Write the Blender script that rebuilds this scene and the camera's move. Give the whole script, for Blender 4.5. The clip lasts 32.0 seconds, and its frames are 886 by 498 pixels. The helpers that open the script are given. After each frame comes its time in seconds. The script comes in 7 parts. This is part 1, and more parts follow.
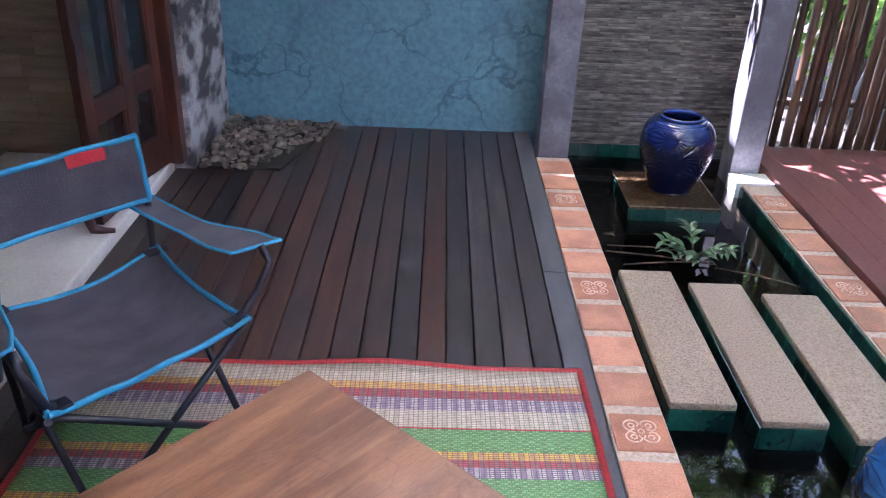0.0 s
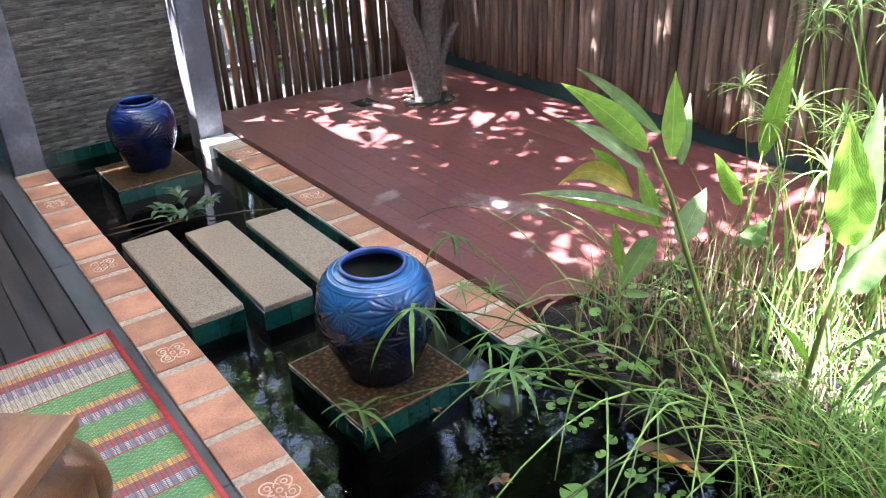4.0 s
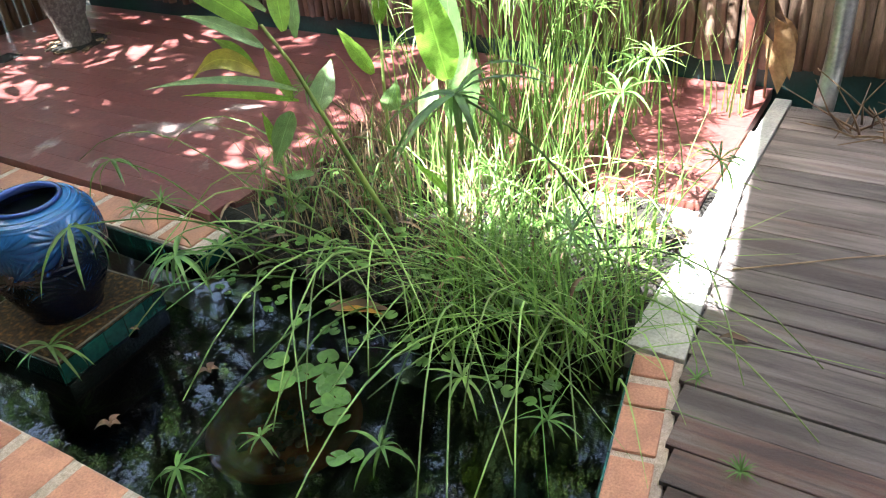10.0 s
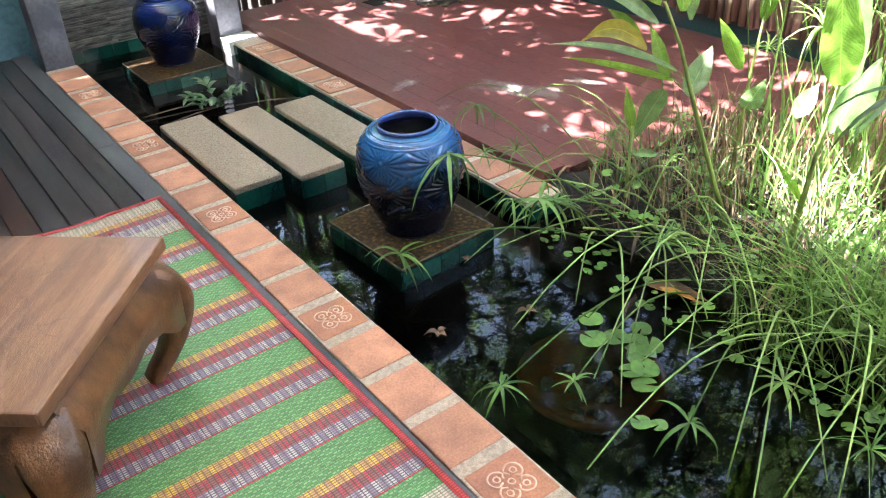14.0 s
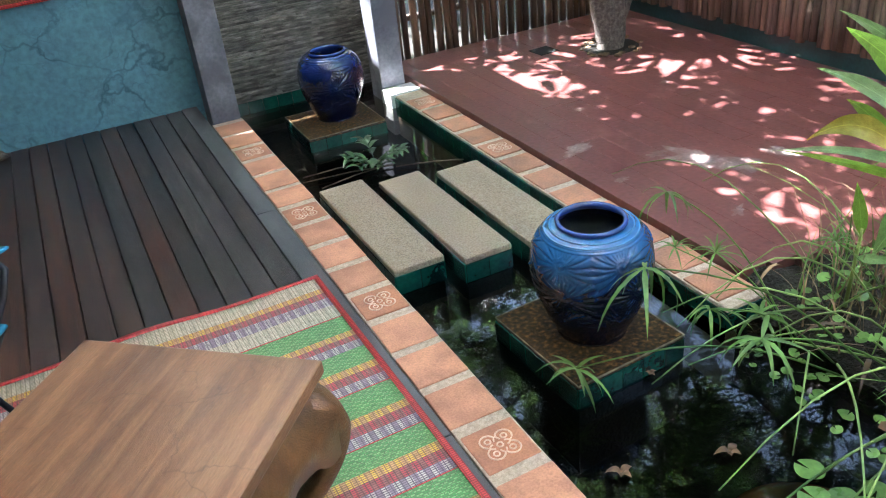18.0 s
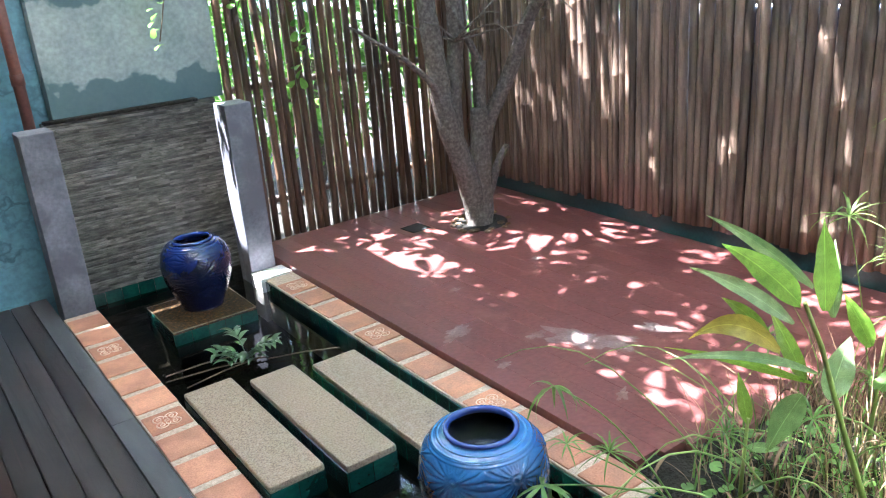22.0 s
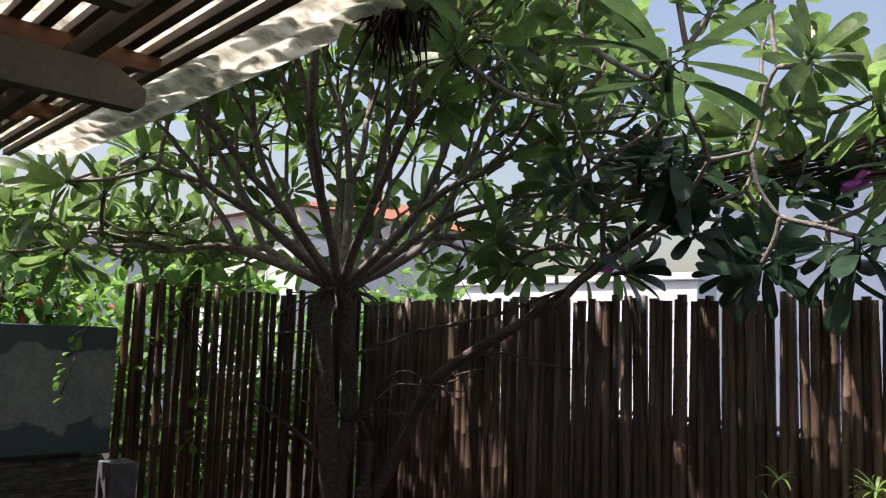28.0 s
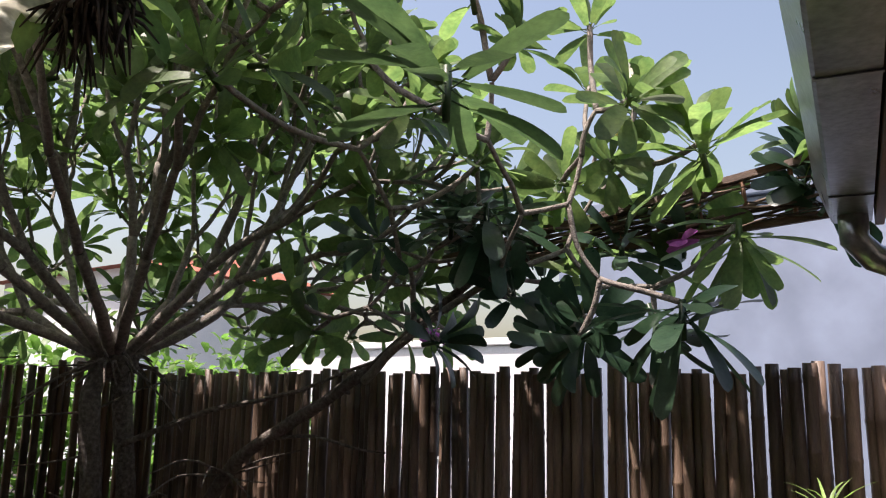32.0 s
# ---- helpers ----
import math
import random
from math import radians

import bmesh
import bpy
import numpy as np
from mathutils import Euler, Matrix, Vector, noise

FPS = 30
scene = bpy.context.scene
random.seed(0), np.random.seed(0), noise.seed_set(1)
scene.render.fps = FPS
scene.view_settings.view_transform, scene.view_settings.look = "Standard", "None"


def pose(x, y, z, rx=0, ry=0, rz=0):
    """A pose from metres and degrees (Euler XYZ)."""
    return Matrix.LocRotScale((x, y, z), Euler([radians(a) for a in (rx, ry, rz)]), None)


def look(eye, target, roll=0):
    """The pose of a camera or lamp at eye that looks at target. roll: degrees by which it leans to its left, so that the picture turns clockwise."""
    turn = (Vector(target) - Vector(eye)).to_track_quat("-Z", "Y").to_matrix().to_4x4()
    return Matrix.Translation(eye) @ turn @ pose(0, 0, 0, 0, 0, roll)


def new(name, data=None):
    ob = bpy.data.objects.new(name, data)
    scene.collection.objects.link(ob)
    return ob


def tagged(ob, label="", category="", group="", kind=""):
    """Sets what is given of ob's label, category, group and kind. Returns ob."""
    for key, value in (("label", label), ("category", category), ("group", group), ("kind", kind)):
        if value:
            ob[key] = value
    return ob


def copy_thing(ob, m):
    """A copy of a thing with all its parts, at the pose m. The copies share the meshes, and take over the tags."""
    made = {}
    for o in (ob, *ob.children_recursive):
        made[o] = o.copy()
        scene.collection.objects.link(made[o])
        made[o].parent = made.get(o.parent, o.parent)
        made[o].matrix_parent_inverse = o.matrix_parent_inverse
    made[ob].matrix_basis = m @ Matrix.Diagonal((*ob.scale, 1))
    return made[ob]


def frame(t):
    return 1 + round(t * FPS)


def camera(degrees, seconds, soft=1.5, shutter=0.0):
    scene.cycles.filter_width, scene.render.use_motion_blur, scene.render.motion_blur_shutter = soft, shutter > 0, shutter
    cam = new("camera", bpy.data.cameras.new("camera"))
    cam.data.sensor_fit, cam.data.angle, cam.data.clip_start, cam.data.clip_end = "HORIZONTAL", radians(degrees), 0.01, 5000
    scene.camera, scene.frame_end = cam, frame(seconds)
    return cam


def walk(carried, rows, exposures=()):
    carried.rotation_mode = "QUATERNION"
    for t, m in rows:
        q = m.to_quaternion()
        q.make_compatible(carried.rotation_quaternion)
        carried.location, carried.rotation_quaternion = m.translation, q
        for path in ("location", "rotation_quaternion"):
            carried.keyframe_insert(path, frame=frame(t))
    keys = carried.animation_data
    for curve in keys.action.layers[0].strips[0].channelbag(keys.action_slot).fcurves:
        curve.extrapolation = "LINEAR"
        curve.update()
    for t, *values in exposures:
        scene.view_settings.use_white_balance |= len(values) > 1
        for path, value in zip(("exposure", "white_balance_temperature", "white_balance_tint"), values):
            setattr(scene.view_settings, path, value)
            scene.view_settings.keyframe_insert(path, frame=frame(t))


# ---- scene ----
cam = camera(57.5, 32.0, soft=1.1)
PATH = [
    (0, look((-0.675, -3.788, 1.655), (-0.648, -2.014, 0.733), 2.50)),
    (0.5, look((-0.773, -3.920, 1.677), (-0.868, -2.137, 0.774), 1.20)),
    (1, look((-0.899, -4.029, 1.647), (-0.899, -2.236, 0.759), 1.70)),
    (1.5, look((-0.862, -4.113, 1.678), (-0.756, -2.333, 0.772), 3.10)),
    (2, look((-0.728, -4.262, 1.714), (-0.343, -2.503, 0.844), 2.50)),
    (2.5, look((-0.537, -4.365, 1.683), (0.171, -2.693, 0.844), -0.80)),
    (3, look((-0.487, -4.439, 1.693), (0.410, -2.873, 0.831), -3.00)),
    (3.5, look((-0.542, -4.441, 1.673), (0.439, -2.949, 0.773), -5.00)),
    (4, look((-0.603, -4.448, 1.687), (0.416, -2.993, 0.768), -2.60)),
    (4.5, look((-0.628, -4.443, 1.682), (0.355, -2.967, 0.759), -3.00)),
    (6.5, look((-0.598, -4.390, 1.644), (0.415, -2.946, 0.701), -2.10)),
    (7, look((-0.589, -4.455, 1.685), (0.470, -3.044, 0.743), -2.70)),
    (7.5, look((-0.604, -4.493, 1.707), (0.501, -3.111, 0.775), -3.30)),
    (8, look((-0.592, -4.528, 1.686), (0.499, -3.176, 0.695), -6.20)),
    (8.5, look((-0.580, -4.545, 1.689), (0.639, -3.296, 0.711), -5.30)),
    (9, look((-0.585, -4.566, 1.654), (0.762, -3.456, 0.677), -4.50)),
    (9.5, look((-0.590, -4.662, 1.638), (0.782, -3.628, 0.616), -4.50)),
    (10, look((-0.621, -4.790, 1.590), (0.762, -3.842, 0.499), -5.90)),
    (10.5, look((-0.650, -4.813, 1.589), (0.685, -3.916, 0.400), -7.90)),
    (11, look((-0.754, -4.794, 1.532), (0.595, -3.900, 0.359), -6.15)),
    (11.5, look((-0.802, -4.744, 1.509), (0.508, -3.785, 0.344), -4.56)),
    (12, look((-0.844, -4.715, 1.486), (0.359, -3.584, 0.357), -5.40)),
    (12.5, look((-0.865, -4.685, 1.486), (0.251, -3.426, 0.404), -3.73)),
    (13, look((-0.875, -4.668, 1.477), (0.185, -3.346, 0.416), -3.30)),
    (13.5, look((-0.897, -4.670, 1.541), (0.117, -3.321, 0.466), -3.23)),
    (14, look((-0.933, -4.673, 1.602), (0.043, -3.292, 0.534), -3.00)),
    (14.5, look((-0.943, -4.666, 1.618), (0.017, -3.273, 0.551), -2.38)),
    (16.5, look((-0.788, -4.693, 1.644), (0.029, -3.192, 0.606), -8.70)),
    (17, look((-0.755, -4.674, 1.645), (-0.033, -3.094, 0.655), -9.90)),
    (17.5, look((-0.764, -4.488, 1.669), (0.012, -2.958, 0.642), -6.30)),
    (18, look((-0.797, -4.253, 1.688), (-0.098, -2.671, 0.684), -6.40)),
    (18.5, look((-0.699, -4.092, 1.707), (-0.209, -2.362, 0.830), -8.60)),
    (19, look((-0.606, -4.031, 1.679), (-0.047, -2.332, 0.784), -8.70)),
    (19.5, look((-0.605, -4.017, 1.672), (0.112, -2.390, 0.757), -7.20)),
    (20, look((-0.594, -4.020, 1.680), (0.225, -2.447, 0.755), -7.30)),
    (20.5, look((-0.601, -4.034, 1.698), (0.307, -2.500, 0.789), -6.80)),
    (21, look((-0.613, -4.039, 1.721), (0.335, -2.490, 0.882), -6.70)),
    (21.5, look((-0.657, -4.058, 1.748), (0.307, -2.469, 1.009), -6.60)),
    (22, look((-0.705, -4.075, 1.780), (0.365, -2.532, 1.091), -4.50)),
    (22.5, look((-0.756, -4.091, 1.838), (0.482, -2.552, 1.525), -2.60)),
    (23, look((-0.846, -4.198, 1.853), (0.507, -2.730, 1.983), -1.65)),
    (23.5, look((-0.882, -4.258, 1.870), (0.484, -2.862, 2.298), -1.59)),
    (24, look((-0.922, -4.254, 1.873), (0.472, -2.878, 2.276), 0.15)),
    (24.5, look((-0.958, -4.260, 1.866), (0.487, -2.935, 2.264), 1.20)),
    (25, look((-0.981, -4.264, 1.871), (0.509, -2.991, 2.273), 2.03)),
    (25.5, look((-1.012, -4.243, 1.881), (0.515, -3.017, 2.286), 1.28)),
    (27.5, look((-1.011, -4.229, 1.818), (0.469, -2.911, 2.092), 2.65)),
    (28, look((-1.018, -4.205, 1.828), (0.380, -2.791, 2.045), 2.00)),
    (28.5, look((-0.988, -4.200, 1.828), (0.365, -2.741, 2.033), -1.58)),
    (29, look((-0.901, -4.225, 1.812), (0.473, -2.784, 2.009), -3.04)),
    (29.5, look((-0.811, -4.219, 1.817), (0.569, -2.784, 2.010), -1.93)),
    (30, look((-0.726, -4.182, 1.833), (0.749, -2.834, 1.940), -2.45)),
    (30.5, look((-0.660, -4.115, 1.874), (0.876, -2.852, 2.085), -1.31)),
    (31, look((-0.600, -4.045, 1.933), (1.052, -2.961, 2.236), -2.74)),
    (31.5, look((-0.465, -4.051, 1.911), (1.186, -2.996, 2.309), -1.33)),
    (32, look((-0.332, -4.062, 1.925), (1.255, -2.905, 2.301), 1.15)),
]
EXPOSURES = [
    (0, 4.10, 5520, 33), (1, 4.54, 5600, 28), (2, 4.90, 5520, 24), (3, 4.35, 5570, 19), (4, 4.07, 5670, 20), (7, 4.03, 5670, 15), (9, 4.17, 5770, 15), (10, 3.73, 5870, 8), (11, 3.44, 5870, 7), (12, 3.64, 5770, 11), (14, 4.15, 5930, 13), (17, 4.13, 5770, 14), (18, 4.05, 5670, 9), (19, 4.00, 5650, 17), (20, 4.42, 5470, 9), (21, 4.43, 5470, 12), (22, 4.32, 5570, 12), (22.6, 4.42, 5770, 12),
    (23.1, 4.32, 6000, 16), (23.6, 2.94, 6450, 18), (24.2, 2.01, 6550, 21), (25.5, 1.57, 6550, 21), (27.5, 0.92, 6650, 20), (28.5, 0.92, 6650, 20), (30, 1.34, 6800, 22), (31, 1.55, 6850, 21), (32, 1.02, 6850, 21)]
walk(cam, PATH, EXPOSURES)

# ---- world and sun ----
SUN_AZ, SUN_EL = -56.0, 69.0      # degrees: azimuth from +y towards +x, elevation
world = bpy.data.worlds.new("world")
scene.world = world
world.use_nodes = True
wn = world.node_tree
sky = wn.nodes.new("ShaderNodeTexSky")
sky.sky_type, sky.sun_disc = "NISHITA", False
sky.sun_elevation, sky.sun_rotation = radians(SUN_EL), radians(SUN_AZ)
sky.air_density, sky.dust_density, sky.ozone_density = 1.5, 4.0, 0.5
wn.links.new(sky.outputs[0], wn.nodes["Background"].inputs[0])
wn.nodes["Background"].inputs[1].default_value = 0.10
sun = new("sun", bpy.data.lights.new("sun", "SUN"))
sun.data.energy, sun.data.angle, sun.data.color = 5.0, radians(0.6), (1.0, 0.965, 0.91)
sun_way = Vector((math.sin(radians(SUN_AZ)) * math.cos(radians(SUN_EL)), math.cos(radians(SUN_AZ)) * math.cos(radians(SUN_EL)), math.sin(radians(SUN_EL))))
sun.matrix_world = look(sun_way * 30, (0, 0, 0))

# ---- material kit ----
def material(name, colour, rough=0.6, second=None, scale=8.0, grain=60.0, bump=0.15, metal=0.0, stretch=(1, 1, 1), island=0.0, spec=0.5, coat=0.0, third=None, depth=0.004, detail=6.0, contrast=(0.35, 0.65), thru=0.0):
    """Two-scale noise over colour and second colour, with grain, bump and a change from object to object."""
    m = bpy.data.materials.new(name)
    m.use_nodes = True
    t = m.node_tree
    b = t.nodes["Principled BSDF"]
    co = t.nodes.new("ShaderNodeTexCoord")
    mp = t.nodes.new("ShaderNodeMapping")
    mp.inputs["Scale"].default_value = stretch
    t.links.new(co.outputs["Object"], mp.inputs[0])
    info = t.nodes.new("ShaderNodeObjectInfo")
    shift = t.nodes.new("ShaderNodeVectorMath")
    shift.operation = "ADD"
    sc = t.nodes.new("ShaderNodeMath")
    sc.operation = "MULTIPLY"
    sc.inputs[1].default_value = 37.0
    t.links.new(info.outputs["Random"], sc.inputs[0])
    t.links.new(mp.outputs[0], shift.inputs[0])
    t.links.new(sc.outputs[0], shift.inputs[1])
    n1 = t.nodes.new("ShaderNodeTexNoise")
    n1.inputs["Scale"].default_value, n1.inputs["Detail"].default_value = scale, detail
    n2 = t.nodes.new("ShaderNodeTexNoise")
    n2.inputs["Scale"].default_value, n2.inputs["Detail"].default_value = grain, 4.0
    for n in (n1, n2):
        t.links.new(shift.outputs[0], n.inputs["Vector"])
    r1 = t.nodes.new("ShaderNodeValToRGB")
    second = second or tuple(c * 0.7 for c in colour)
    r1.color_ramp.elements[0].position, r1.color_ramp.elements[1].position = contrast
    r1.color_ramp.elements[0].color, r1.color_ramp.elements[1].color = (*second, 1), (*colour, 1)
    if third:
        e = r1.color_ramp.elements.new(0.5 * (contrast[0] + contrast[1]))
        e.color = (*third, 1)
    t.links.new(n1.outputs[0], r1.inputs[0])
    mix = t.nodes.new("ShaderNodeMix")
    mix.data_type, mix.blend_type = "RGBA", "OVERLAY"
    mix.inputs[0].default_value = 0.45
    t.links.new(r1.outputs[0], mix.inputs[6])
    t.links.new(n2.outputs[0], mix.inputs[7])
    out = mix.outputs[2]
    if island:
        hs = t.nodes.new("ShaderNodeHueSaturation")
        mr = t.nodes.new("ShaderNodeMapRange")
        mr.inputs[3].default_value, mr.inputs[4].default_value = 1 - island, 1 + island
        geo = t.nodes.new("ShaderNodeNewGeometry")
        ad = t.nodes.new("ShaderNodeMath")
        ad.operation = "ADD"
        fr = t.nodes.new("ShaderNodeMath")
        fr.operation = "FRACT"
        t.links.new(info.outputs["Random"], ad.inputs[0])
        t.links.new(geo.outputs["Random Per Island"], ad.inputs[1])
        t.links.new(ad.outputs[0], fr.inputs[0])
        t.links.new(fr.outputs[0], mr.inputs[0])
        t.links.new(mr.outputs[0], hs.inputs["Value"])
        t.links.new(out, hs.inputs["Color"])
        out = hs.outputs[0]
    t.links.new(out, b.inputs["Base Color"])
    mr2 = t.nodes.new("ShaderNodeMapRange")
    mr2.inputs[3].default_value, mr2.inputs[4].default_value = max(rough - 0.12, 0.02), min(rough + 0.12, 1)
    t.links.new(n1.outputs[0], mr2.inputs[0])
    t.links.new(mr2.outputs[0], b.inputs["Roughness"])
    b.inputs["Metallic"].default_value = metal
    b.inputs["Specular IOR Level"].default_value = spec
    b.inputs["Coat Weight"].default_value = coat
    if bump:
        bp = t.nodes.new("ShaderNodeBump")
        bp.inputs["Strength"].default_value, bp.inputs["Distance"].default_value = min(bump * 3, 1), depth
        ms = t.nodes.new("ShaderNodeMath")
        ms.operation = "ADD"
        t.links.new(n1.outputs[0], ms.inputs[0])
        t.links.new(n2.outputs[0], ms.inputs[1])
        t.links.new(ms.outputs[0], bp.inputs["Height"])
        t.links.new(bp.outputs[0], b.inputs["Normal"])
    if thru:
        tr = t.nodes.new("ShaderNodeBsdfTranslucent")
        mx = t.nodes.new("ShaderNodeMixShader")
        mx.inputs[0].default_value = thru
        hs2 = t.nodes.new("ShaderNodeHueSaturation")
        hs2.inputs["Value"].default_value, hs2.inputs["Saturation"].default_value = 2.2, 1.0
        t.links.new(out, hs2.inputs["Color"])
        t.links.new(hs2.outputs[0], tr.inputs[0])
        t.links.new(b.outputs[0], mx.inputs[1])
        t.links.new(tr.outputs[0], mx.inputs[2])
        t.links.new(mx.outputs[0], t.nodes["Material Output"].inputs[0])
    return m


M_PLANK = material("dark_deck_wood", (0.064, 0.037, 0.031), 0.36, (0.018, 0.011, 0.010), 2.2, 90, 0.25, stretch=(7, 1.3, 4), island=0.45, third=(0.038, 0.023, 0.021))
M_PLANK_RED = material("reddish_deck_wood", (0.090, 0.038, 0.026), 0.34, (0.034, 0.019, 0.016), 3, 90, 0.2, stretch=(9, 0.9, 4), island=0.3)
M_PLANK_GREY = material("dark_grey_deck_wood", (0.056, 0.044, 0.044), 0.38, (0.017, 0.014, 0.014), 2.2, 90, 0.25, stretch=(7, 1.3, 4), island=0.35, third=(0.034, 0.028, 0.028))
M_KERBPLANK = material("grey_weathered_board", (0.105, 0.105, 0.112), 0.55, (0.06, 0.06, 0.066), 2.2, 90, 0.2, stretch=(7, 1.3, 4), island=0.15)
M_GREYPLANK = material("weathered_walkway_wood", (0.205, 0.168, 0.155), 0.6, (0.075, 0.056, 0.05), 2.5, 90, 0.35, stretch=(9, 0.9, 4), island=0.35)
M_DARKWALK = material("dark_reddish_walkway_wood", (0.15, 0.118, 0.105), 0.45, (0.055, 0.038, 0.034), 2.5, 90, 0.35, stretch=(9, 0.9, 4), island=0.3, third=(0.115, 0.062, 0.048))
M_TERRA = material("terracotta", (0.53, 0.255, 0.155), 0.7, (0.36, 0.16, 0.10), 9, 150, 0.12, island=0.12)
M_TERRA_DARK = material("brown_terracotta", (0.44, 0.19, 0.105), 0.7, (0.31, 0.13, 0.08), 9, 150, 0.12, island=0.12)
M_TERRA_FAR = material("terracotta_worn", (0.48, 0.22, 0.13), 0.75, (0.34, 0.17, 0.11), 9, 120, 0.15, island=0.2)
M_MOTIF = material("pale_glaze_motif", (0.74, 0.56, 0.44), 0.6, (0.50, 0.29, 0.20), 20, 150, 0.05)
M_MORTAR = material("gritty_mortar", (0.56, 0.45, 0.36), 0.95, (0.40, 0.31, 0.24), 60, 260, 0.5, depth=0.006)
M_GREEN = material("green_glazed_tile", (0.010, 0.075, 0.056), 0.18, (0.005, 0.04, 0.032), 7, 60, 0.05, island=0.3, coat=0.4)
M_GROUT = material("dark_grout", (0.10, 0.11, 0.10), 0.9)
M_STONE = material("washed_gravel_top", (0.42, 0.34, 0.265), 0.9, (0.23, 0.17, 0.125), 130, 420, 0.8, depth=0.005, third=(0.36, 0.27, 0.19))
M_RUST = material("wet_algae_stone", (0.17, 0.085, 0.026), 0.62, (0.012, 0.008, 0.004), 60, 320, 0.5, spec=0.15, third=(0.046, 0.026, 0.010), contrast=(0.36, 0.70))
M_GROUTWET = material("wet_grout", (0.24, 0.19, 0.13), 0.8, (0.06, 0.045, 0.03), 30, 200, 0.4)
M_TEAL = material("teal_plaster", (0.115, 0.26, 0.33), 0.62, (0.09, 0.205, 0.275), 2.2, 30, 0.12, third=(0.105, 0.235, 0.30))
M_GREYWALL = material("weathered_grey_plaster", (0.30, 0.345, 0.345), 0.8, (0.20, 0.245, 0.25), 3.0, 40, 0.08, detail=3.0)
M_POST = material("grey_cement_post", (0.19, 0.19, 0.215), 0.75, (0.10, 0.10, 0.12), 4, 50, 0.15)
M_SLATE = material("stacked_slate", (0.25, 0.232, 0.205), 0.85, (0.085, 0.078, 0.066), 12, 120, 0.5, stretch=(1, 1, 2.5), island=0.42, depth=0.008)
M_MARBLED = material("marbled_plaster", (0.40, 0.40, 0.41), 0.7, (0.045, 0.045, 0.05), 5, 60, 0.15, stretch=(1, 1, 1.6), contrast=(0.42, 0.58))
M_RED = material("oxblood_painted_boards", (0.155, 0.052, 0.046), 0.36, (0.125, 0.042, 0.038), 2.5, 45, 0.1, island=0.06)
M_BAMBOO = material("bamboo_cane", (0.205, 0.137, 0.098), 0.45, (0.066, 0.043, 0.031), 3, 60, 0.2, stretch=(6, 6, 0.7), island=0.4)
M_BAMBOO_DARK = material("dark_bamboo_cane", (0.115, 0.062, 0.034), 0.42, (0.036, 0.019, 0.011), 3, 60, 0.2, stretch=(6, 6, 0.7), island=0.4)
M_BARK = material("mottled_bark", (0.21, 0.18, 0.155), 0.9, (0.075, 0.058, 0.048), 48, 160, 0.7, depth=0.010, third=(0.13, 0.105, 0.088), contrast=(0.32, 0.70))
# lighter copy of the bark; sunlight on the limbs is put into its colour
M_LIMB = material("sunlit_limb_bark", (0.30, 0.27, 0.235), 0.85, (0.13, 0.105, 0.09), 40, 160, 0.5, depth=0.006, third=(0.22, 0.19, 0.165), contrast=(0.3, 0.7))
M_SOIL = material("wet_soil", (0.024, 0.018, 0.012), 0.9, (0.010, 0.008, 0.006), 9, 80, 0.8, depth=0.02)
M_MUD = material("pond_mud", (0.014, 0.011, 0.007), 0.9, (0.012, 0.012, 0.009), 5, 60, 0.4, depth=0.02)
M_PLASTER = material("white_step_plaster", (0.76, 0.74, 0.71), 0.5, (0.64, 0.61, 0.58), 4, 60, 0.08)
M_WHITE = material("white_render", (0.80, 0.80, 0.80), 0.8, (0.72, 0.73, 0.74), 1.5, 30, 0.05)
# white wall; the sky-lit blue of its shade is put into the colour
M_PALEBLUE = material("shade_blue_render", (0.25, 0.30, 0.40), 0.9, (0.235, 0.285, 0.385), 0.5, 2, 0.0)
M_TEALDARK = material("dark_teal_paint", (0.018, 0.066, 0.070), 0.45, (0.010, 0.044, 0.048), 5, 60, 0.1)

M_CEMENT = material("pale_cement", (0.46, 0.44, 0.40), 0.85, (0.30, 0.29, 0.27), 6, 90, 0.25)
M_ROOMFLOOR = material("room_floor", (0.40, 0.38, 0.35), 0.35, (0.34, 0.32, 0.30), 3, 30, 0.03)
M_CLAD = material("sandstone_cladding", (0.36, 0.27, 0.17), 0.8, (0.24, 0.17, 0.10), 3, 60, 0.4, stretch=(1, 1, 7), island=0.22)
M_ROOMWALL = material("room_plaster", (0.50, 0.47, 0.42), 0.85, (0.44, 0.41, 0.37), 2, 40, 0.06)
M_DOOR = material("dark_varnished_teak", (0.085, 0.026, 0.016), 0.32, (0.04, 0.014, 0.010), 4, 80, 0.1, stretch=(6, 6, 0.6), coat=0.3)
M_TABLE = material("rain_tree_wood", (0.30, 0.150, 0.076), 0.40, (0.15, 0.072, 0.042), 1.9, 70, 0.12, stretch=(5.5, 0.7, 3), third=(0.25, 0.12, 0.06), contrast=(0.30, 0.62), detail=9.0, coat=0.1)
M_TABLE2 = material("carved_rain_tree_wood", (0.20, 0.092, 0.036), 0.32, (0.075, 0.033, 0.015), 4, 70, 0.2, stretch=(3, 3, 2), coat=0.35)
M_CLOTH = material("grey_polyester", (0.138, 0.122, 0.146), 0.8, (0.092, 0.084, 0.104), 9, 260, 0.28, stretch=(1, 1.8, 1), depth=0.022, detail=3.0)
M_BLUE = material("cyan_piping", (0.02, 0.26, 0.46), 0.6, (0.02, 0.22, 0.40), 20, 200, 0.1)
M_TUBE = material("navy_powder_coat", (0.018, 0.02, 0.032), 0.4, (0.012, 0.013, 0.022), 20, 200, 0.05)
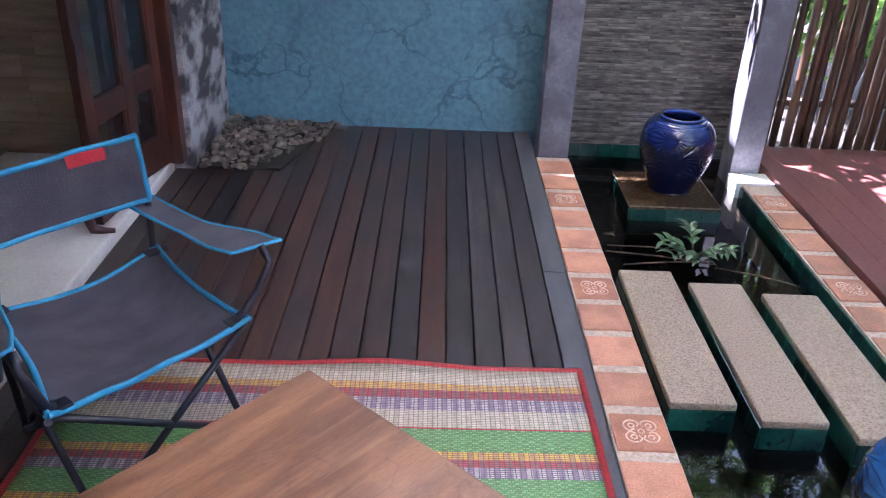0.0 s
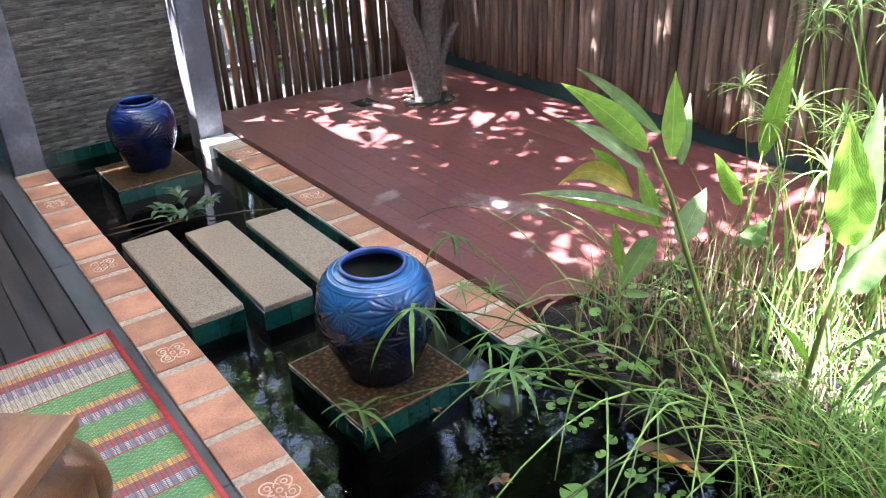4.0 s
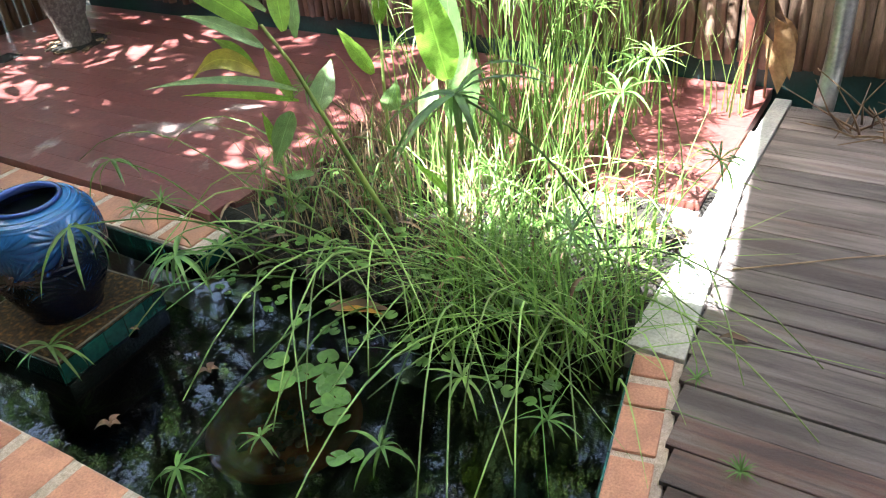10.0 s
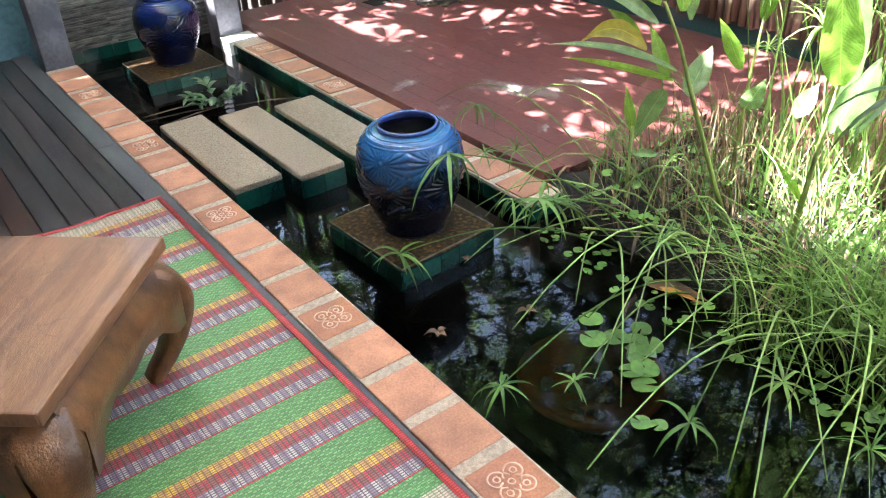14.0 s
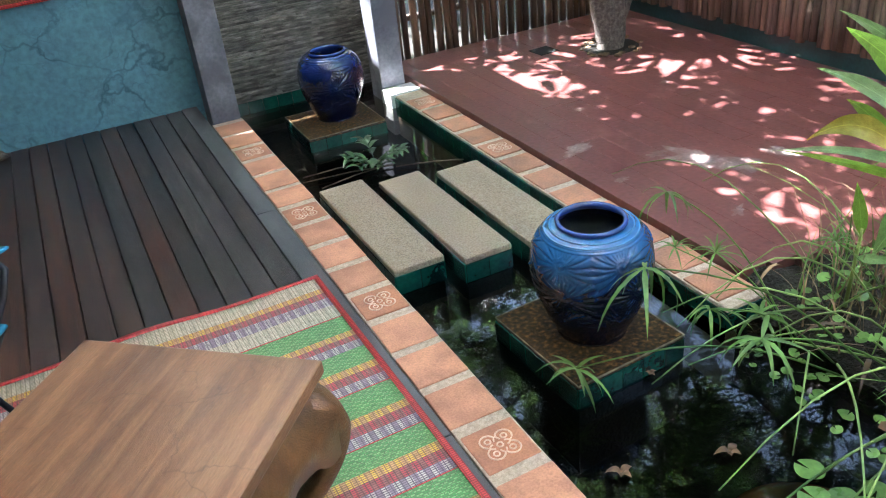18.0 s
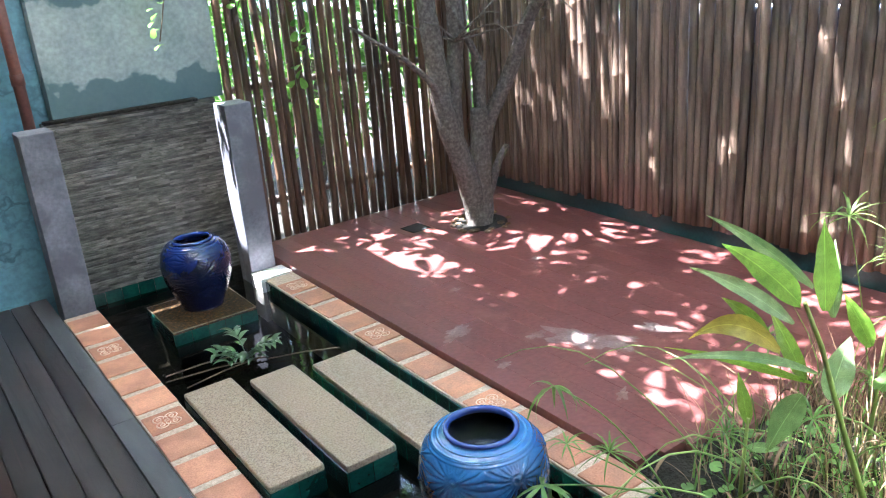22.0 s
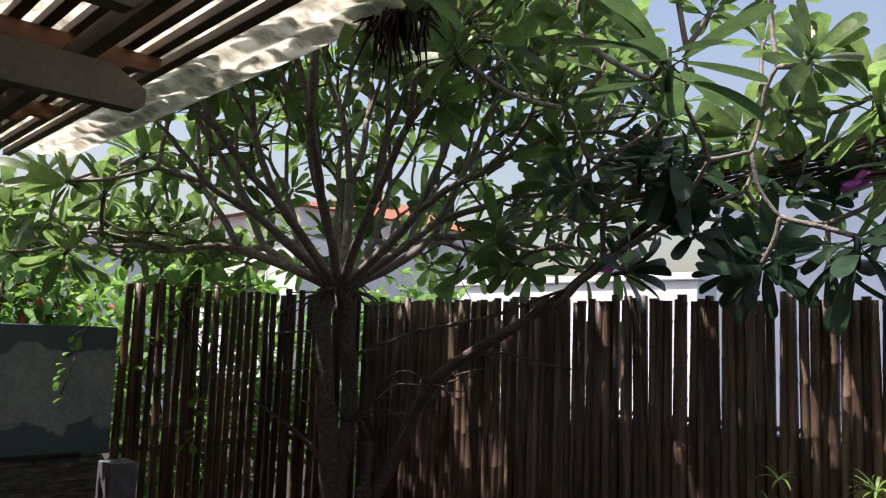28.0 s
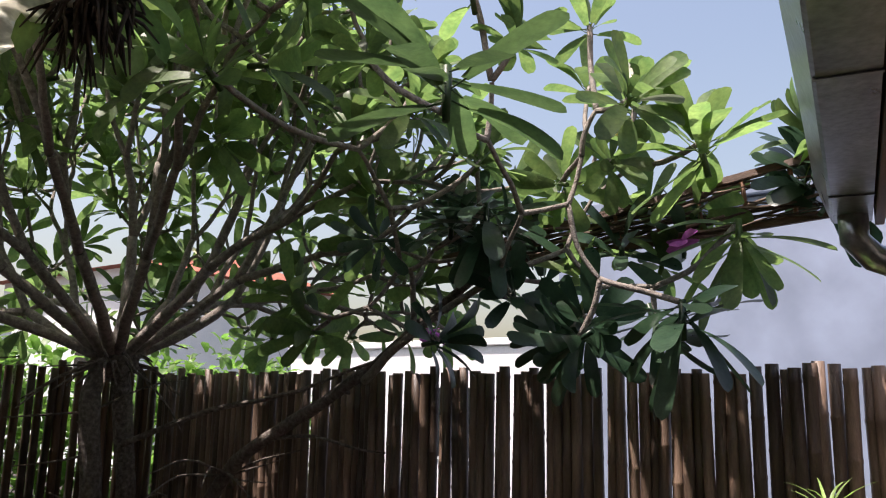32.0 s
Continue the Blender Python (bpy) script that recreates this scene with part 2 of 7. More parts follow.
M_TAG = material("red_tag", (0.50, 0.02, 0.03), 0.6, (0.42, 0.015, 0.025), 20, 200, 0.05)
M_SHEET = material("stained_roof_sheet", (0.68, 0.67, 0.63), 0.7, (0.36, 0.35, 0.31), 9, 40, 0.15, thru=0.50, third=(0.50, 0.49, 0.45))
M_ROOFWOOD = material("dark_roof_timber", (0.12, 0.062, 0.036), 0.6, (0.05, 0.028, 0.018), 3, 70, 0.2, stretch=(8, 0.8, 8))
M_ROOFWOOD2 = material("orange_brown_timber", (0.26, 0.115, 0.05), 0.55, (0.14, 0.06, 0.03), 3, 70, 0.2, stretch=(0.8, 8, 8))
M_BEAM = material("cream_painted_beam", (0.22, 0.20, 0.16), 0.7, (0.16, 0.145, 0.115), 4, 60, 0.08)
M_GALV = material("galvanised_steel", (0.42, 0.44, 0.46), 0.32, (0.30, 0.31, 0.33), 9, 60, 0.08, metal=0.9)
M_SOFFIT = material("cream_soffit", (0.52, 0.50, 0.36), 0.8, (0.46, 0.44, 0.31), 2, 30, 0.05)
M_TILE = material("red_roof_tiles", (0.42, 0.13, 0.08), 0.8, (0.28, 0.09, 0.06), 5, 30, 0.3)
M_MAROON = material("maroon_paint", (0.16, 0.035, 0.05), 0.7, (0.11, 0.025, 0.035), 5, 30, 0.2)
M_DARKGLASS = material("dark_window_glass", (0.02, 0.025, 0.03), 0.08, (0.015, 0.018, 0.02), 3, 10, 0.0)
M_LITTER = material("dry_litter", (0.20, 0.13, 0.07), 0.85, (0.08, 0.05, 0.03), 20, 90, 0.2, island=0.5)
M_BLACK = material("black_void", (0.006, 0.005, 0.005), 0.95, (0.004, 0.004, 0.004))
M_ROOT = material("dark_roots", (0.060, 0.038, 0.025), 0.9, (0.022, 0.014, 0.010), 20, 90, 0.2)
M_VINE = material("dry_vine", (0.16, 0.11, 0.08), 0.85, (0.07, 0.045, 0.035), 20, 90, 0.3, island=0.4)
M_BUSH = material("sunlit_shrub_leaf", (0.13, 0.24, 0.045), 0.5, (0.07, 0.16, 0.03), 9, 60, 0.05, island=0.35, thru=0.4)
M_CUTTING = material("blue_green_leaf", (0.065, 0.12, 0.045), 0.3, (0.035, 0.07, 0.028), 9, 60, 0.05, island=0.3)
M_GLASS = bpy.data.materials.new("window_glass")
M_GLASS.use_nodes = True
gb = M_GLASS.node_tree.nodes["Principled BSDF"]
gb.inputs["Transmission Weight"].default_value, gb.inputs["Roughness"].default_value, gb.inputs["IOR"].default_value = 1.0, 0.0, 1.45


def veins(m, colour, scale, width, amount, warp=0.35):
    """Crazed hairline cracks laid over a material's base colour."""
    t = m.node_tree
    b = t.nodes["Principled BSDF"]
    src = b.inputs["Base Color"].links[0].from_socket
    co, nz = t.nodes.new("ShaderNodeTexCoord"), t.nodes.new("ShaderNodeTexNoise")
    nz.inputs["Scale"].default_value, nz.inputs["Detail"].default_value = 3.0, 5.0
    t.links.new(co.outputs["Object"], nz.inputs["Vector"])
    ad = t.nodes.new("ShaderNodeMix")
    ad.data_type, ad.blend_type = "RGBA", "LINEAR_LIGHT"
    ad.inputs[0].default_value = warp
    t.links.new(co.outputs["Object"], ad.inputs[6])
    t.links.new(nz.outputs["Color"], ad.inputs[7])
    vo = t.nodes.new("ShaderNodeTexVoronoi")
    vo.feature = "DISTANCE_TO_EDGE"
    vo.inputs["Scale"].default_value = scale
    t.links.new(ad.outputs[2], vo.inputs["Vector"])
    mr = t.nodes.new("ShaderNodeMapRange")
    mr.inputs[1].default_value, mr.inputs[2].default_value, mr.inputs[3].default_value, mr.inputs[4].default_value = 0.0, width, amount, 0.0
    t.links.new(vo.outputs["Distance"], mr.inputs[0])
    n2 = t.nodes.new("ShaderNodeTexNoise")
    n2.inputs["Scale"].default_value = 2.2
    t.links.new(co.outputs["Object"], n2.inputs["Vector"])
    r2 = t.nodes.new("ShaderNodeMapRange")
    r2.inputs[1].default_value, r2.inputs[2].default_value = 0.35, 0.6
    t.links.new(n2.outputs[0], r2.inputs[0])
    mu = t.nodes.new("ShaderNodeMath")
    mu.operation = "MULTIPLY"
    t.links.new(mr.outputs[0], mu.inputs[0])
    t.links.new(r2.outputs[0], mu.inputs[1])
    mx = t.nodes.new("ShaderNodeMix")
    mx.data_type = "RGBA"
    t.links.new(mu.outputs[0], mx.inputs[0])
    t.links.new(src, mx.inputs[6])
    mx.inputs[7].default_value = (*colour, 1)
    t.links.new(mx.outputs[2], b.inputs["Base Color"])


def worn(m, colour, scale, low, high, world_space=True):
    """Patches where the paint has gone and the ground shows."""
    t = m.node_tree
    b = t.nodes["Principled BSDF"]
    src = b.inputs["Base Color"].links[0].from_socket
    co, nz = t.nodes.new("ShaderNodeTexCoord"), t.nodes.new("ShaderNodeTexNoise")
    nz.inputs["Scale"].default_value, nz.inputs["Detail"].default_value, nz.inputs["Roughness"].default_value = scale, 5.0, 0.55
    t.links.new(co.outputs["Object"], nz.inputs["Vector"])
    mr = t.nodes.new("ShaderNodeMapRange")
    mr.inputs[1].default_value, mr.inputs[2].default_value = low, high
    t.links.new(nz.outputs[0], mr.inputs[0])
    mx = t.nodes.new("ShaderNodeMix")
    mx.data_type = "RGBA"
    users = [lk.to_socket for lk in src.links]
    t.links.new(mr.outputs[0], mx.inputs[0])
    t.links.new(src, mx.inputs[6])
    mx.inputs[7].default_value = (*colour, 1)
    for u in users:
        t.links.new(mx.outputs[2], u)



def streaks(m, colour, stretch, low, high, amount, distort=0.0):
    """Long fibres of another colour through the grain of a wood."""
    t = m.node_tree
    b = t.nodes["Principled BSDF"]
    src = b.inputs["Base Color"].links[0].from_socket
    co, mp, nz, info = t.nodes.new("ShaderNodeTexCoord"), t.nodes.new("ShaderNodeMapping"), t.nodes.new("ShaderNodeTexNoise"), t.nodes.new("ShaderNodeObjectInfo")
    mp.inputs["Scale"].default_value = stretch
    nz.noise_dimensions = "4D"
    nz.inputs["Scale"].default_value, nz.inputs["Detail"].default_value, nz.inputs["Distortion"].default_value = 1.0, 5.0, distort
    ml = t.nodes.new("ShaderNodeMath")
    ml.operation, ml.inputs[1].default_value = "MULTIPLY", 60.0
    t.links.new(info.outputs["Random"], ml.inputs[0])
    t.links.new(ml.outputs[0], nz.inputs["W"])
    t.links.new(co.outputs["Object"], mp.inputs[0])
    t.links.new(mp.outputs[0], nz.inputs["Vector"])
    mr = t.nodes.new("ShaderNodeMapRange")
    mr.inputs[1].default_value, mr.inputs[2].default_value, mr.inputs[4].default_value = low, high, amount
    t.links.new(nz.outputs[0], mr.inputs[0])
    mx = t.nodes.new("ShaderNodeMix")
    mx.data_type = "RGBA"
    t.links.new(mr.outputs[0], mx.inputs[0])
    t.links.new(src, mx.inputs[6])
    mx.inputs[7].default_value = (*colour, 1)
    t.links.new(mx.outputs[2], b.inputs["Base Color"])


def growth_rings(m, colour, scale, amount):
    """Wavering growth lines round off-centre knots, as on a flat-sawn board."""
    t = m.node_tree
    b = t.nodes["Principled BSDF"]
    src = b.inputs["Base Color"].links[0].from_socket
    co, mp, wv = t.nodes.new("ShaderNodeTexCoord"), t.nodes.new("ShaderNodeMapping"), t.nodes.new("ShaderNodeTexWave")
    mp.inputs["Scale"].default_value, mp.inputs["Location"].default_value = (1.0, 0.40, 0.5), (0.16, 0.1, 0.0)
    wv.bands_direction = "X"
    wv.inputs["Scale"].default_value, wv.inputs["Distortion"].default_value, wv.inputs["Detail"].default_value, wv.inputs["Detail Scale"].default_value = scale, 16.0, 4.0, 1.1
    t.links.new(co.outputs["Object"], mp.inputs[0])
    t.links.new(mp.outputs[0], wv.inputs["Vector"])
    mr = t.nodes.new("ShaderNodeMapRange")
    mr.inputs[1].default_value, mr.inputs[2].default_value, mr.inputs[4].default_value = 0.45, 1.0, amount
    t.links.new(wv.outputs["Fac"], mr.inputs[0])
    mx = t.nodes.new("ShaderNodeMix")
    mx.data_type = "RGBA"
    t.links.new(mr.outputs[0], mx.inputs[0])
    t.links.new(src, mx.inputs[6])
    mx.inputs[7].default_value = (*colour, 1)
    t.links.new(mx.outputs[2], b.inputs["Base Color"])


veins(M_TEAL, (0.035, 0.095, 0.13), 1.9, 0.032, 0.9)
growth_rings(M_TABLE, (0.13, 0.056, 0.030), 2.6, 0.50)
streaks(M_TABLE, (0.11, 0.045, 0.024), (16, 1.6, 10), 0.52, 0.70, 0.5, 0.8)
streaks(M_TABLE, (0.42, 0.23, 0.12), (45, 2.5, 10), 0.52, 0.78, 0.45, 0.4)
veins(M_TABLE, (0.075, 0.036, 0.022), 2.6, 0.012, 0.5)
for m in (M_PLANK, M_PLANK_RED, M_PLANK_GREY):
    streaks(m, (0.014, 0.008, 0.007), (75, 1.6, 10), 0.52, 0.72, 0.75)
    streaks(m, (0.115, 0.062, 0.048), (90, 2.2, 10), 0.58, 0.78, 0.6)
    streaks(m, (0.10, 0.088, 0.086), (9, 3.5, 4), 0.60, 0.80, 0.45)
for m in (M_GREYPLANK, M_DARKWALK):
    streaks(m, (0.045, 0.030, 0.026), (80, 1.8, 10), 0.54, 0.74, 0.7)
    streaks(m, (0.16, 0.075, 0.048), (12, 1.1, 4), 0.58, 0.75, 0.55)
veins(M_TEAL, (0.06, 0.14, 0.19), 4.6, 0.03, 0.45)
worn(M_RED, (0.20, 0.085, 0.075), 3.5, 0.60, 0.72)
worn(M_SHEET, (0.20, 0.195, 0.165), 11.0, 0.56, 0.72)
worn(M_POST, (0.11, 0.11, 0.13), 5.0, 0.54, 0.66)


def tide_stain(m, colour, low, high):
    """Damp stains that creep in from the wall's foot and top, with a wandering edge."""
    t = m.node_tree
    b = t.nodes["Principled BSDF"]
    src = b.inputs["Base Color"].links[0].from_socket
    co, nz, sp = t.nodes.new("ShaderNodeTexCoord"), t.nodes.new("ShaderNodeTexNoise"), t.nodes.new("ShaderNodeSeparateXYZ")
    nz.inputs["Scale"].default_value, nz.inputs["Detail"].default_value = 3.2, 4.0
    for n in (nz, sp):
        t.links.new(co.outputs["Object"], n.inputs[0])
    up = t.nodes.new("ShaderNodeMapRange")
    up.inputs[1].default_value, up.inputs[2].default_value, up.inputs[3].default_value, up.inputs[4].default_value = low, high, -1.0, 1.0
    t.links.new(sp.outputs[2], up.inputs[0])
    far, wander = t.nodes.new("ShaderNodeMath"), t.nodes.new("ShaderNodeMath")
    far.operation, wander.operation = "ABSOLUTE", "MULTIPLY_ADD"
    t.links.new(up.outputs[0], far.inputs[0])
    t.links.new(nz.outputs[0], wander.inputs[0])
    wander.inputs[1].default_value = 1.5
    t.links.new(far.outputs[0], wander.inputs[2])
    cut = t.nodes.new("ShaderNodeMapRange")
    cut.inputs[1].default_value, cut.inputs[2].default_value, cut.inputs[4].default_value = 1.32, 1.37, 0.88
    t.links.new(wander.outputs[0], cut.inputs[0])
    mx = t.nodes.new("ShaderNodeMix")
    mx.data_type = "RGBA"
    t.links.new(cut.outputs[0], mx.inputs[0])
    t.links.new(src, mx.inputs[6])
    mx.inputs[7].default_value = (*colour, 1)
    t.links.new(mx.outputs[2], b.inputs["Base Color"])


tide_stain(M_GREYWALL, (0.055, 0.105, 0.12), 1.08, 1.80)

# ---- mesh kit ----
def part(name, bm, mtl, parent=None, label="", smooth=False):
    me = bpy.data.meshes.new(name)
    bm.to_mesh(me)
    bm.free()
    for mm in (mtl if isinstance(mtl, (list, tuple)) else [mtl]):
        me.materials.append(mm)
    if smooth:
        me.shade_smooth()
    ob = new(name, me)
    if parent:
        ob.parent = parent
    if label:
        ob["label"] = label
    return ob


def thing(name, label, category, at=(0, 0, 0), rz=0.0, group="", kind=""):
    ob = new(name)
    ob.empty_display_size = 0.05
    ob.matrix_basis = pose(*at, 0, 0, rz)
    return tagged(ob, label, category, group, kind)


def box(bm, a, b, bevel=0.0, mi=0):
    """An upright box from corner a to corner b."""
    c = [(p + q) / 2 for p, q in zip(a, b)]
    s = [abs(q - p) for p, q in zip(a, b)]
    g = bmesh.ops.create_cube(bm, size=1.0, matrix=Matrix.LocRotScale(c, None, s))
    vs = g["verts"]
    if mi:
        for fc in {fc for v in vs for fc in v.link_faces}:
            fc.material_index = mi
    if bevel:
        bmesh.ops.bevel(bm, geom=list({e for v in vs for e in v.link_edges}), offset=bevel, segments=2, affect="EDGES", profile=0.6)
    return vs


def bar(bm, p, q, w, h, bevel=0.0):
    """A rectangular bar from p to q, w wide and h high."""
    p, q = Vector(p), Vector(q)
    d = q - p
    m = Matrix.Translation((p + q) / 2) @ d.to_track_quat("Y", "Z").to_matrix().to_4x4() @ Matrix.Diagonal((w, d.length, h, 1))
    g = bmesh.ops.create_cube(bm, size=1.0, matrix=m)
    if bevel:
        bmesh.ops.bevel(bm, geom=list({e for v in g["verts"] for e in v.link_edges}), offset=bevel, segments=2, affect="EDGES")


def tube(bm, pts, radii, sides=8, caps=True, mi=0):
    """A round tube along pts; radii one number or one a point."""
    pts = [Vector(p) for p in pts]
    if not hasattr(radii, "__len__"):
        radii = [radii] * len(pts)
    rings, ref = [], None
    for i, p in enumerate(pts):
        d = (pts[min(i + 1, len(pts) - 1)] - pts[max(i - 1, 0)]).normalized()
        if ref is None:
            ref = d.orthogonal().normalized()
        ref = (ref - d * ref.dot(d))
        ref = ref.normalized() if ref.length > 1e-6 else d.orthogonal().normalized()
        o = d.cross(ref)
        rings.append([bm.verts.new(p + (ref * math.cos(a) + o * math.sin(a)) * radii[i]) for a in (2 * math.pi * k / sides for k in range(sides))])
    for r0, r1 in zip(rings, rings[1:]):
        for k in range(sides):
            fc = bm.faces.new((r0[k], r0[(k + 1) % sides], r1[(k + 1) % sides], r1[k]))
            fc.smooth, fc.material_index = True, mi
    if caps:
        bm.faces.new(rings[0][::-1]).material_index = mi
        bm.faces.new(rings[-1]).material_index = mi


def lathe(bm, profile, sides=32, mi=0):
    """Turn (radius, height) pairs round the z axis."""
    rings = [[bm.verts.new((r * math.cos(a), r * math.sin(a), z)) for a in (2 * math.pi * k / sides for k in range(sides))] for r, z in profile]
    for r0, r1 in zip(rings, rings[1:]):
        for k in range(sides):
            fc = bm.faces.new((r0[k], r0[(k + 1) % sides], r1[(k + 1) % sides], r1[k]))
            fc.smooth, fc.material_index = True, mi
    return rings


def shared(name, me, parent, m, label=""):
    """One more piece on a mesh that alike pieces share."""
    ob = new(name, me)
    ob.parent = parent
    ob.matrix_basis = m
    if label:
        ob["label"] = label
    return ob


def mesh_of(name, bm, mtl):
    me = bpy.data.meshes.new(name)
    bm.to_mesh(me)
    bm.free()
    for mm in (mtl if isinstance(mtl, (list, tuple)) else [mtl]):
        me.materials.append(mm)
    return me


# ---- ground and large structure ----
def structure(name, bm, mtl, label, category):
    return tagged(part(name, bm, mtl), label, category, kind="structure")


bm = bmesh.new()
for x0, y0, x1, y1 in ((-60, -60, 60, -4.45), (-60, 0.62, 60, 60), (-60, -4.45, -0.1, 0.62), (1.19, -4.45, 60, 0.62)):
    vs = [bm.verts.new(v) for v in ((x0, y0, -0.16), (x1, y0, -0.16), (x1, y1, -0.16), (x0, y1, -0.16))]
    bm.faces.new(vs)
bmesh.ops.remove_doubles(bm, verts=bm.verts, dist=1e-4)
structure("ground", bm, M_SOIL, "dark bare soil under decks and garden", "ground")

# pond basin
bm = bmesh.new()
box(bm, (-0.1, -4.45, -0.62), (1.30, 0.9, -0.55))
structure("pond_floor", bm, M_MUD, "dark muddy pond bottom under the water", "pond floor")
WATER = -0.085
bm = bmesh.new()
n = 60
rows_v = [[bm.verts.new((0.09 + 1.08 * i / 20, -4.45 + 5.35 * j / n, WATER)) for i in range(21)] for j in range(n + 1)]
for j in range(n):
    for i in range(20):
        bm.faces.new((rows_v[j][i], rows_v[j][i + 1], rows_v[j + 1][i + 1], rows_v[j + 1][i]))
M_WATER = bpy.data.materials.new("still_pond_water")
M_WATER.use_nodes = True
t = M_WATER.node_tree
b = t.nodes["Principled BSDF"]
b.inputs["Base Color"].default_value = (0.08, 0.068, 0.04, 1)
b.inputs["Roughness"].default_value, b.inputs["IOR"].default_value = 0.02, 1.333
b.inputs["Transmission Weight"].default_value = 1.0
nz, bp = t.nodes.new("ShaderNodeTexNoise"), t.nodes.new("ShaderNodeBump")
nz.inputs["Scale"].default_value, nz.inputs["Detail"].default_value = 9, 4
bp.inputs["Strength"].default_value, bp.inputs["Distance"].default_value = 0.16, 0.006
co = t.nodes.new("ShaderNodeTexCoord")
t.links.new(co.outputs["Object"], nz.inputs["Vector"])
wv, sm = t.nodes.new("ShaderNodeTexNoise"), t.nodes.new("ShaderNodeMath")
wv.inputs["Scale"].default_value, wv.inputs["Detail"].default_value = 34, 2
t.links.new(co.outputs["Object"], wv.inputs["Vector"])
sm.operation, sm.inputs[1].default_value = "MULTIPLY_ADD", 0.14
t.links.new(wv.outputs[0], sm.inputs[0])
t.links.new(nz.outputs[0], sm.inputs[2])
t.links.new(sm.outputs[0], bp.inputs["Height"])
t.links.new(bp.outputs[0], b.inputs["Normal"])
water = structure("water", bm, M_WATER, "dark still pond water with rippled reflections", "water")
water.visible_shadow = False

# dark deck beside the house
bm = bmesh.new()
box(bm, (-2.055, -6.6, -0.15), (-0.1, 1.02, -0.06))
deck = structure("floor_deck", bm, M_SOIL, "dark stained timber deck of long narrow planks", "deck")
rng = random.Random(3)
bm = bmesh.new()
box(bm, (-0.0488, -3.8, -0.026), (0.0488, 3.8, 0), 0.003)
plank_mesh = [mesh_of("plank", bm, M_PLANK)]
plank_mesh.append(plank_mesh[0].copy())
plank_mesh[1].materials[0] = M_PLANK_RED
plank_mesh.append(plank_mesh[0].copy())
plank_mesh[2].materials[0] = M_PLANK_GREY
bm = bmesh.new()
box(bm, (-0.0488, -0.9, -0.026), (0.0488, 0.9, 0), 0.003)
kerb_plank = mesh_of("plank", bm, M_KERBPLANK)
for k in range(4):
    shared("plank", kerb_plank, deck, pose(-0.150, 0.12 - k * 1.804, 0.001 + 0.001 * (k % 2)))
for i in range(1, 19):
    x = -0.150 - i * 0.1028
    kind = 2 if i < 7 and i != 5 else 1 if i in (5, 9, 11, 12, 14, 16) else 0
    shared("plank", plank_mesh[kind], deck, pose(x, -2.79, rng.uniform(-0.0015, 0.0015), 0, 0, rng.uniform(-0.03, 0.03)))

# left kerb: mortar bed with terracotta tiles
PITCH = 0.225


def motif(bm, cx, cy, r, z):
    """Four curled scrolls round a small ring, as a raised band."""
    for q in range(4):
        a0 = q * math.pi / 2 + math.pi / 4
        c = Vector((cx + math.cos(a0) * r * 0.62, cy + math.sin(a0) * r * 0.62, z))
        pts = [c + Vector((math.cos(a0 + u), math.sin(a0 + u), 0)) * r * (0.42 if abs(u) < 2.2 else 0.30) for u in np.linspace(-2.75, 2.75, 17)]
        tube(bm, pts, r * 0.055, 4)
        c2 = c + Vector((math.cos(a0), math.sin(a0), 0)) * r * 0.02
        tube(bm, [c2 + Vector((math.cos(u), math.sin(u), 0)) * r * 0.16 for u in np.linspace(0, 2 * math.pi, 9)], r * 0.05, 4)
    tube(bm, [(cx + math.cos(u) * r * 0.16, cy + math.sin(u) * r * 0.16, z) for u in np.linspace(0, 2 * math.pi, 9)], r * 0.05, 4)


def kerb_tile(mtl, w, l):
    b0 = bmesh.new()
    box(b0, (-w / 2, -l / 2, -0.03), (w / 2, l / 2, 0), 0.006)
    return mesh_of("tile", b0, mtl)


bm = bmesh.new()
box(bm, (-0.094, -4.36, -0.6), (0.094, 0.60, -0.004), 0.004)
kerb = structure("kerb_1", bm, M_MORTAR, "terracotta tile kerb along the pond with pale motifs", "kerb")
tl = kerb_tile(M_TERRA, 0.186, 0.186)
tl_motif = kerb_tile(M_TERRA_DARK, 0.176, 0.176)
bm = bmesh.new()
motif(bm, 0, 0, 0.060, -0.002)
motif_mesh = mesh_of("motif", bm, M_MOTIF)
for k in range(-2, 20):
    p = shared("tile", tl if k % 4 else tl_motif, kerb, pose(rng.uniform(-0.002, 0.002), -k * PITCH, rng.uniform(-0.002, 0.002), 0, 0, rng.uniform(-0.6, 0.6)))
    if k % 4 == 0:
        shared("motif", motif_mesh, p, pose(0, 0, 0.0025), "pale raised flower scroll")
bm = bmesh.new()
box(bm, (1.005, -2.56, -0.6), (1.185, 0.295, -0.006), 0.004)
kerb2 = structure("kerb_2", bm, M_MORTAR, "worn terracotta kerb along the red boards, green tiled side", "kerb")
tl2 = kerb_tile(M_TERRA_FAR, 0.168, 0.182)
for k in range(12):
    p = shared("tile", tl2, kerb2, pose(1.096, 0.06 - k * PITCH, rng.uniform(-0.003, 0.003), 0, 0, rng.uniform(-1, 1)))
    if k % 4 == 0:
        shared("motif", motif_mesh, p, pose(0, 0, 0.0025), "pale raised flower scroll")
# mortar end; the sun's brightness on it is put into a white colour
b0 = bmesh.new()
box(b0, (0.975, 0.30, -0.6), (1.185, 0.455, 0.002), 0.004)
structure("kerb_end", b0, M_PLASTER, "mortar kerb end below the post, painted white for sunlight", "kerb")
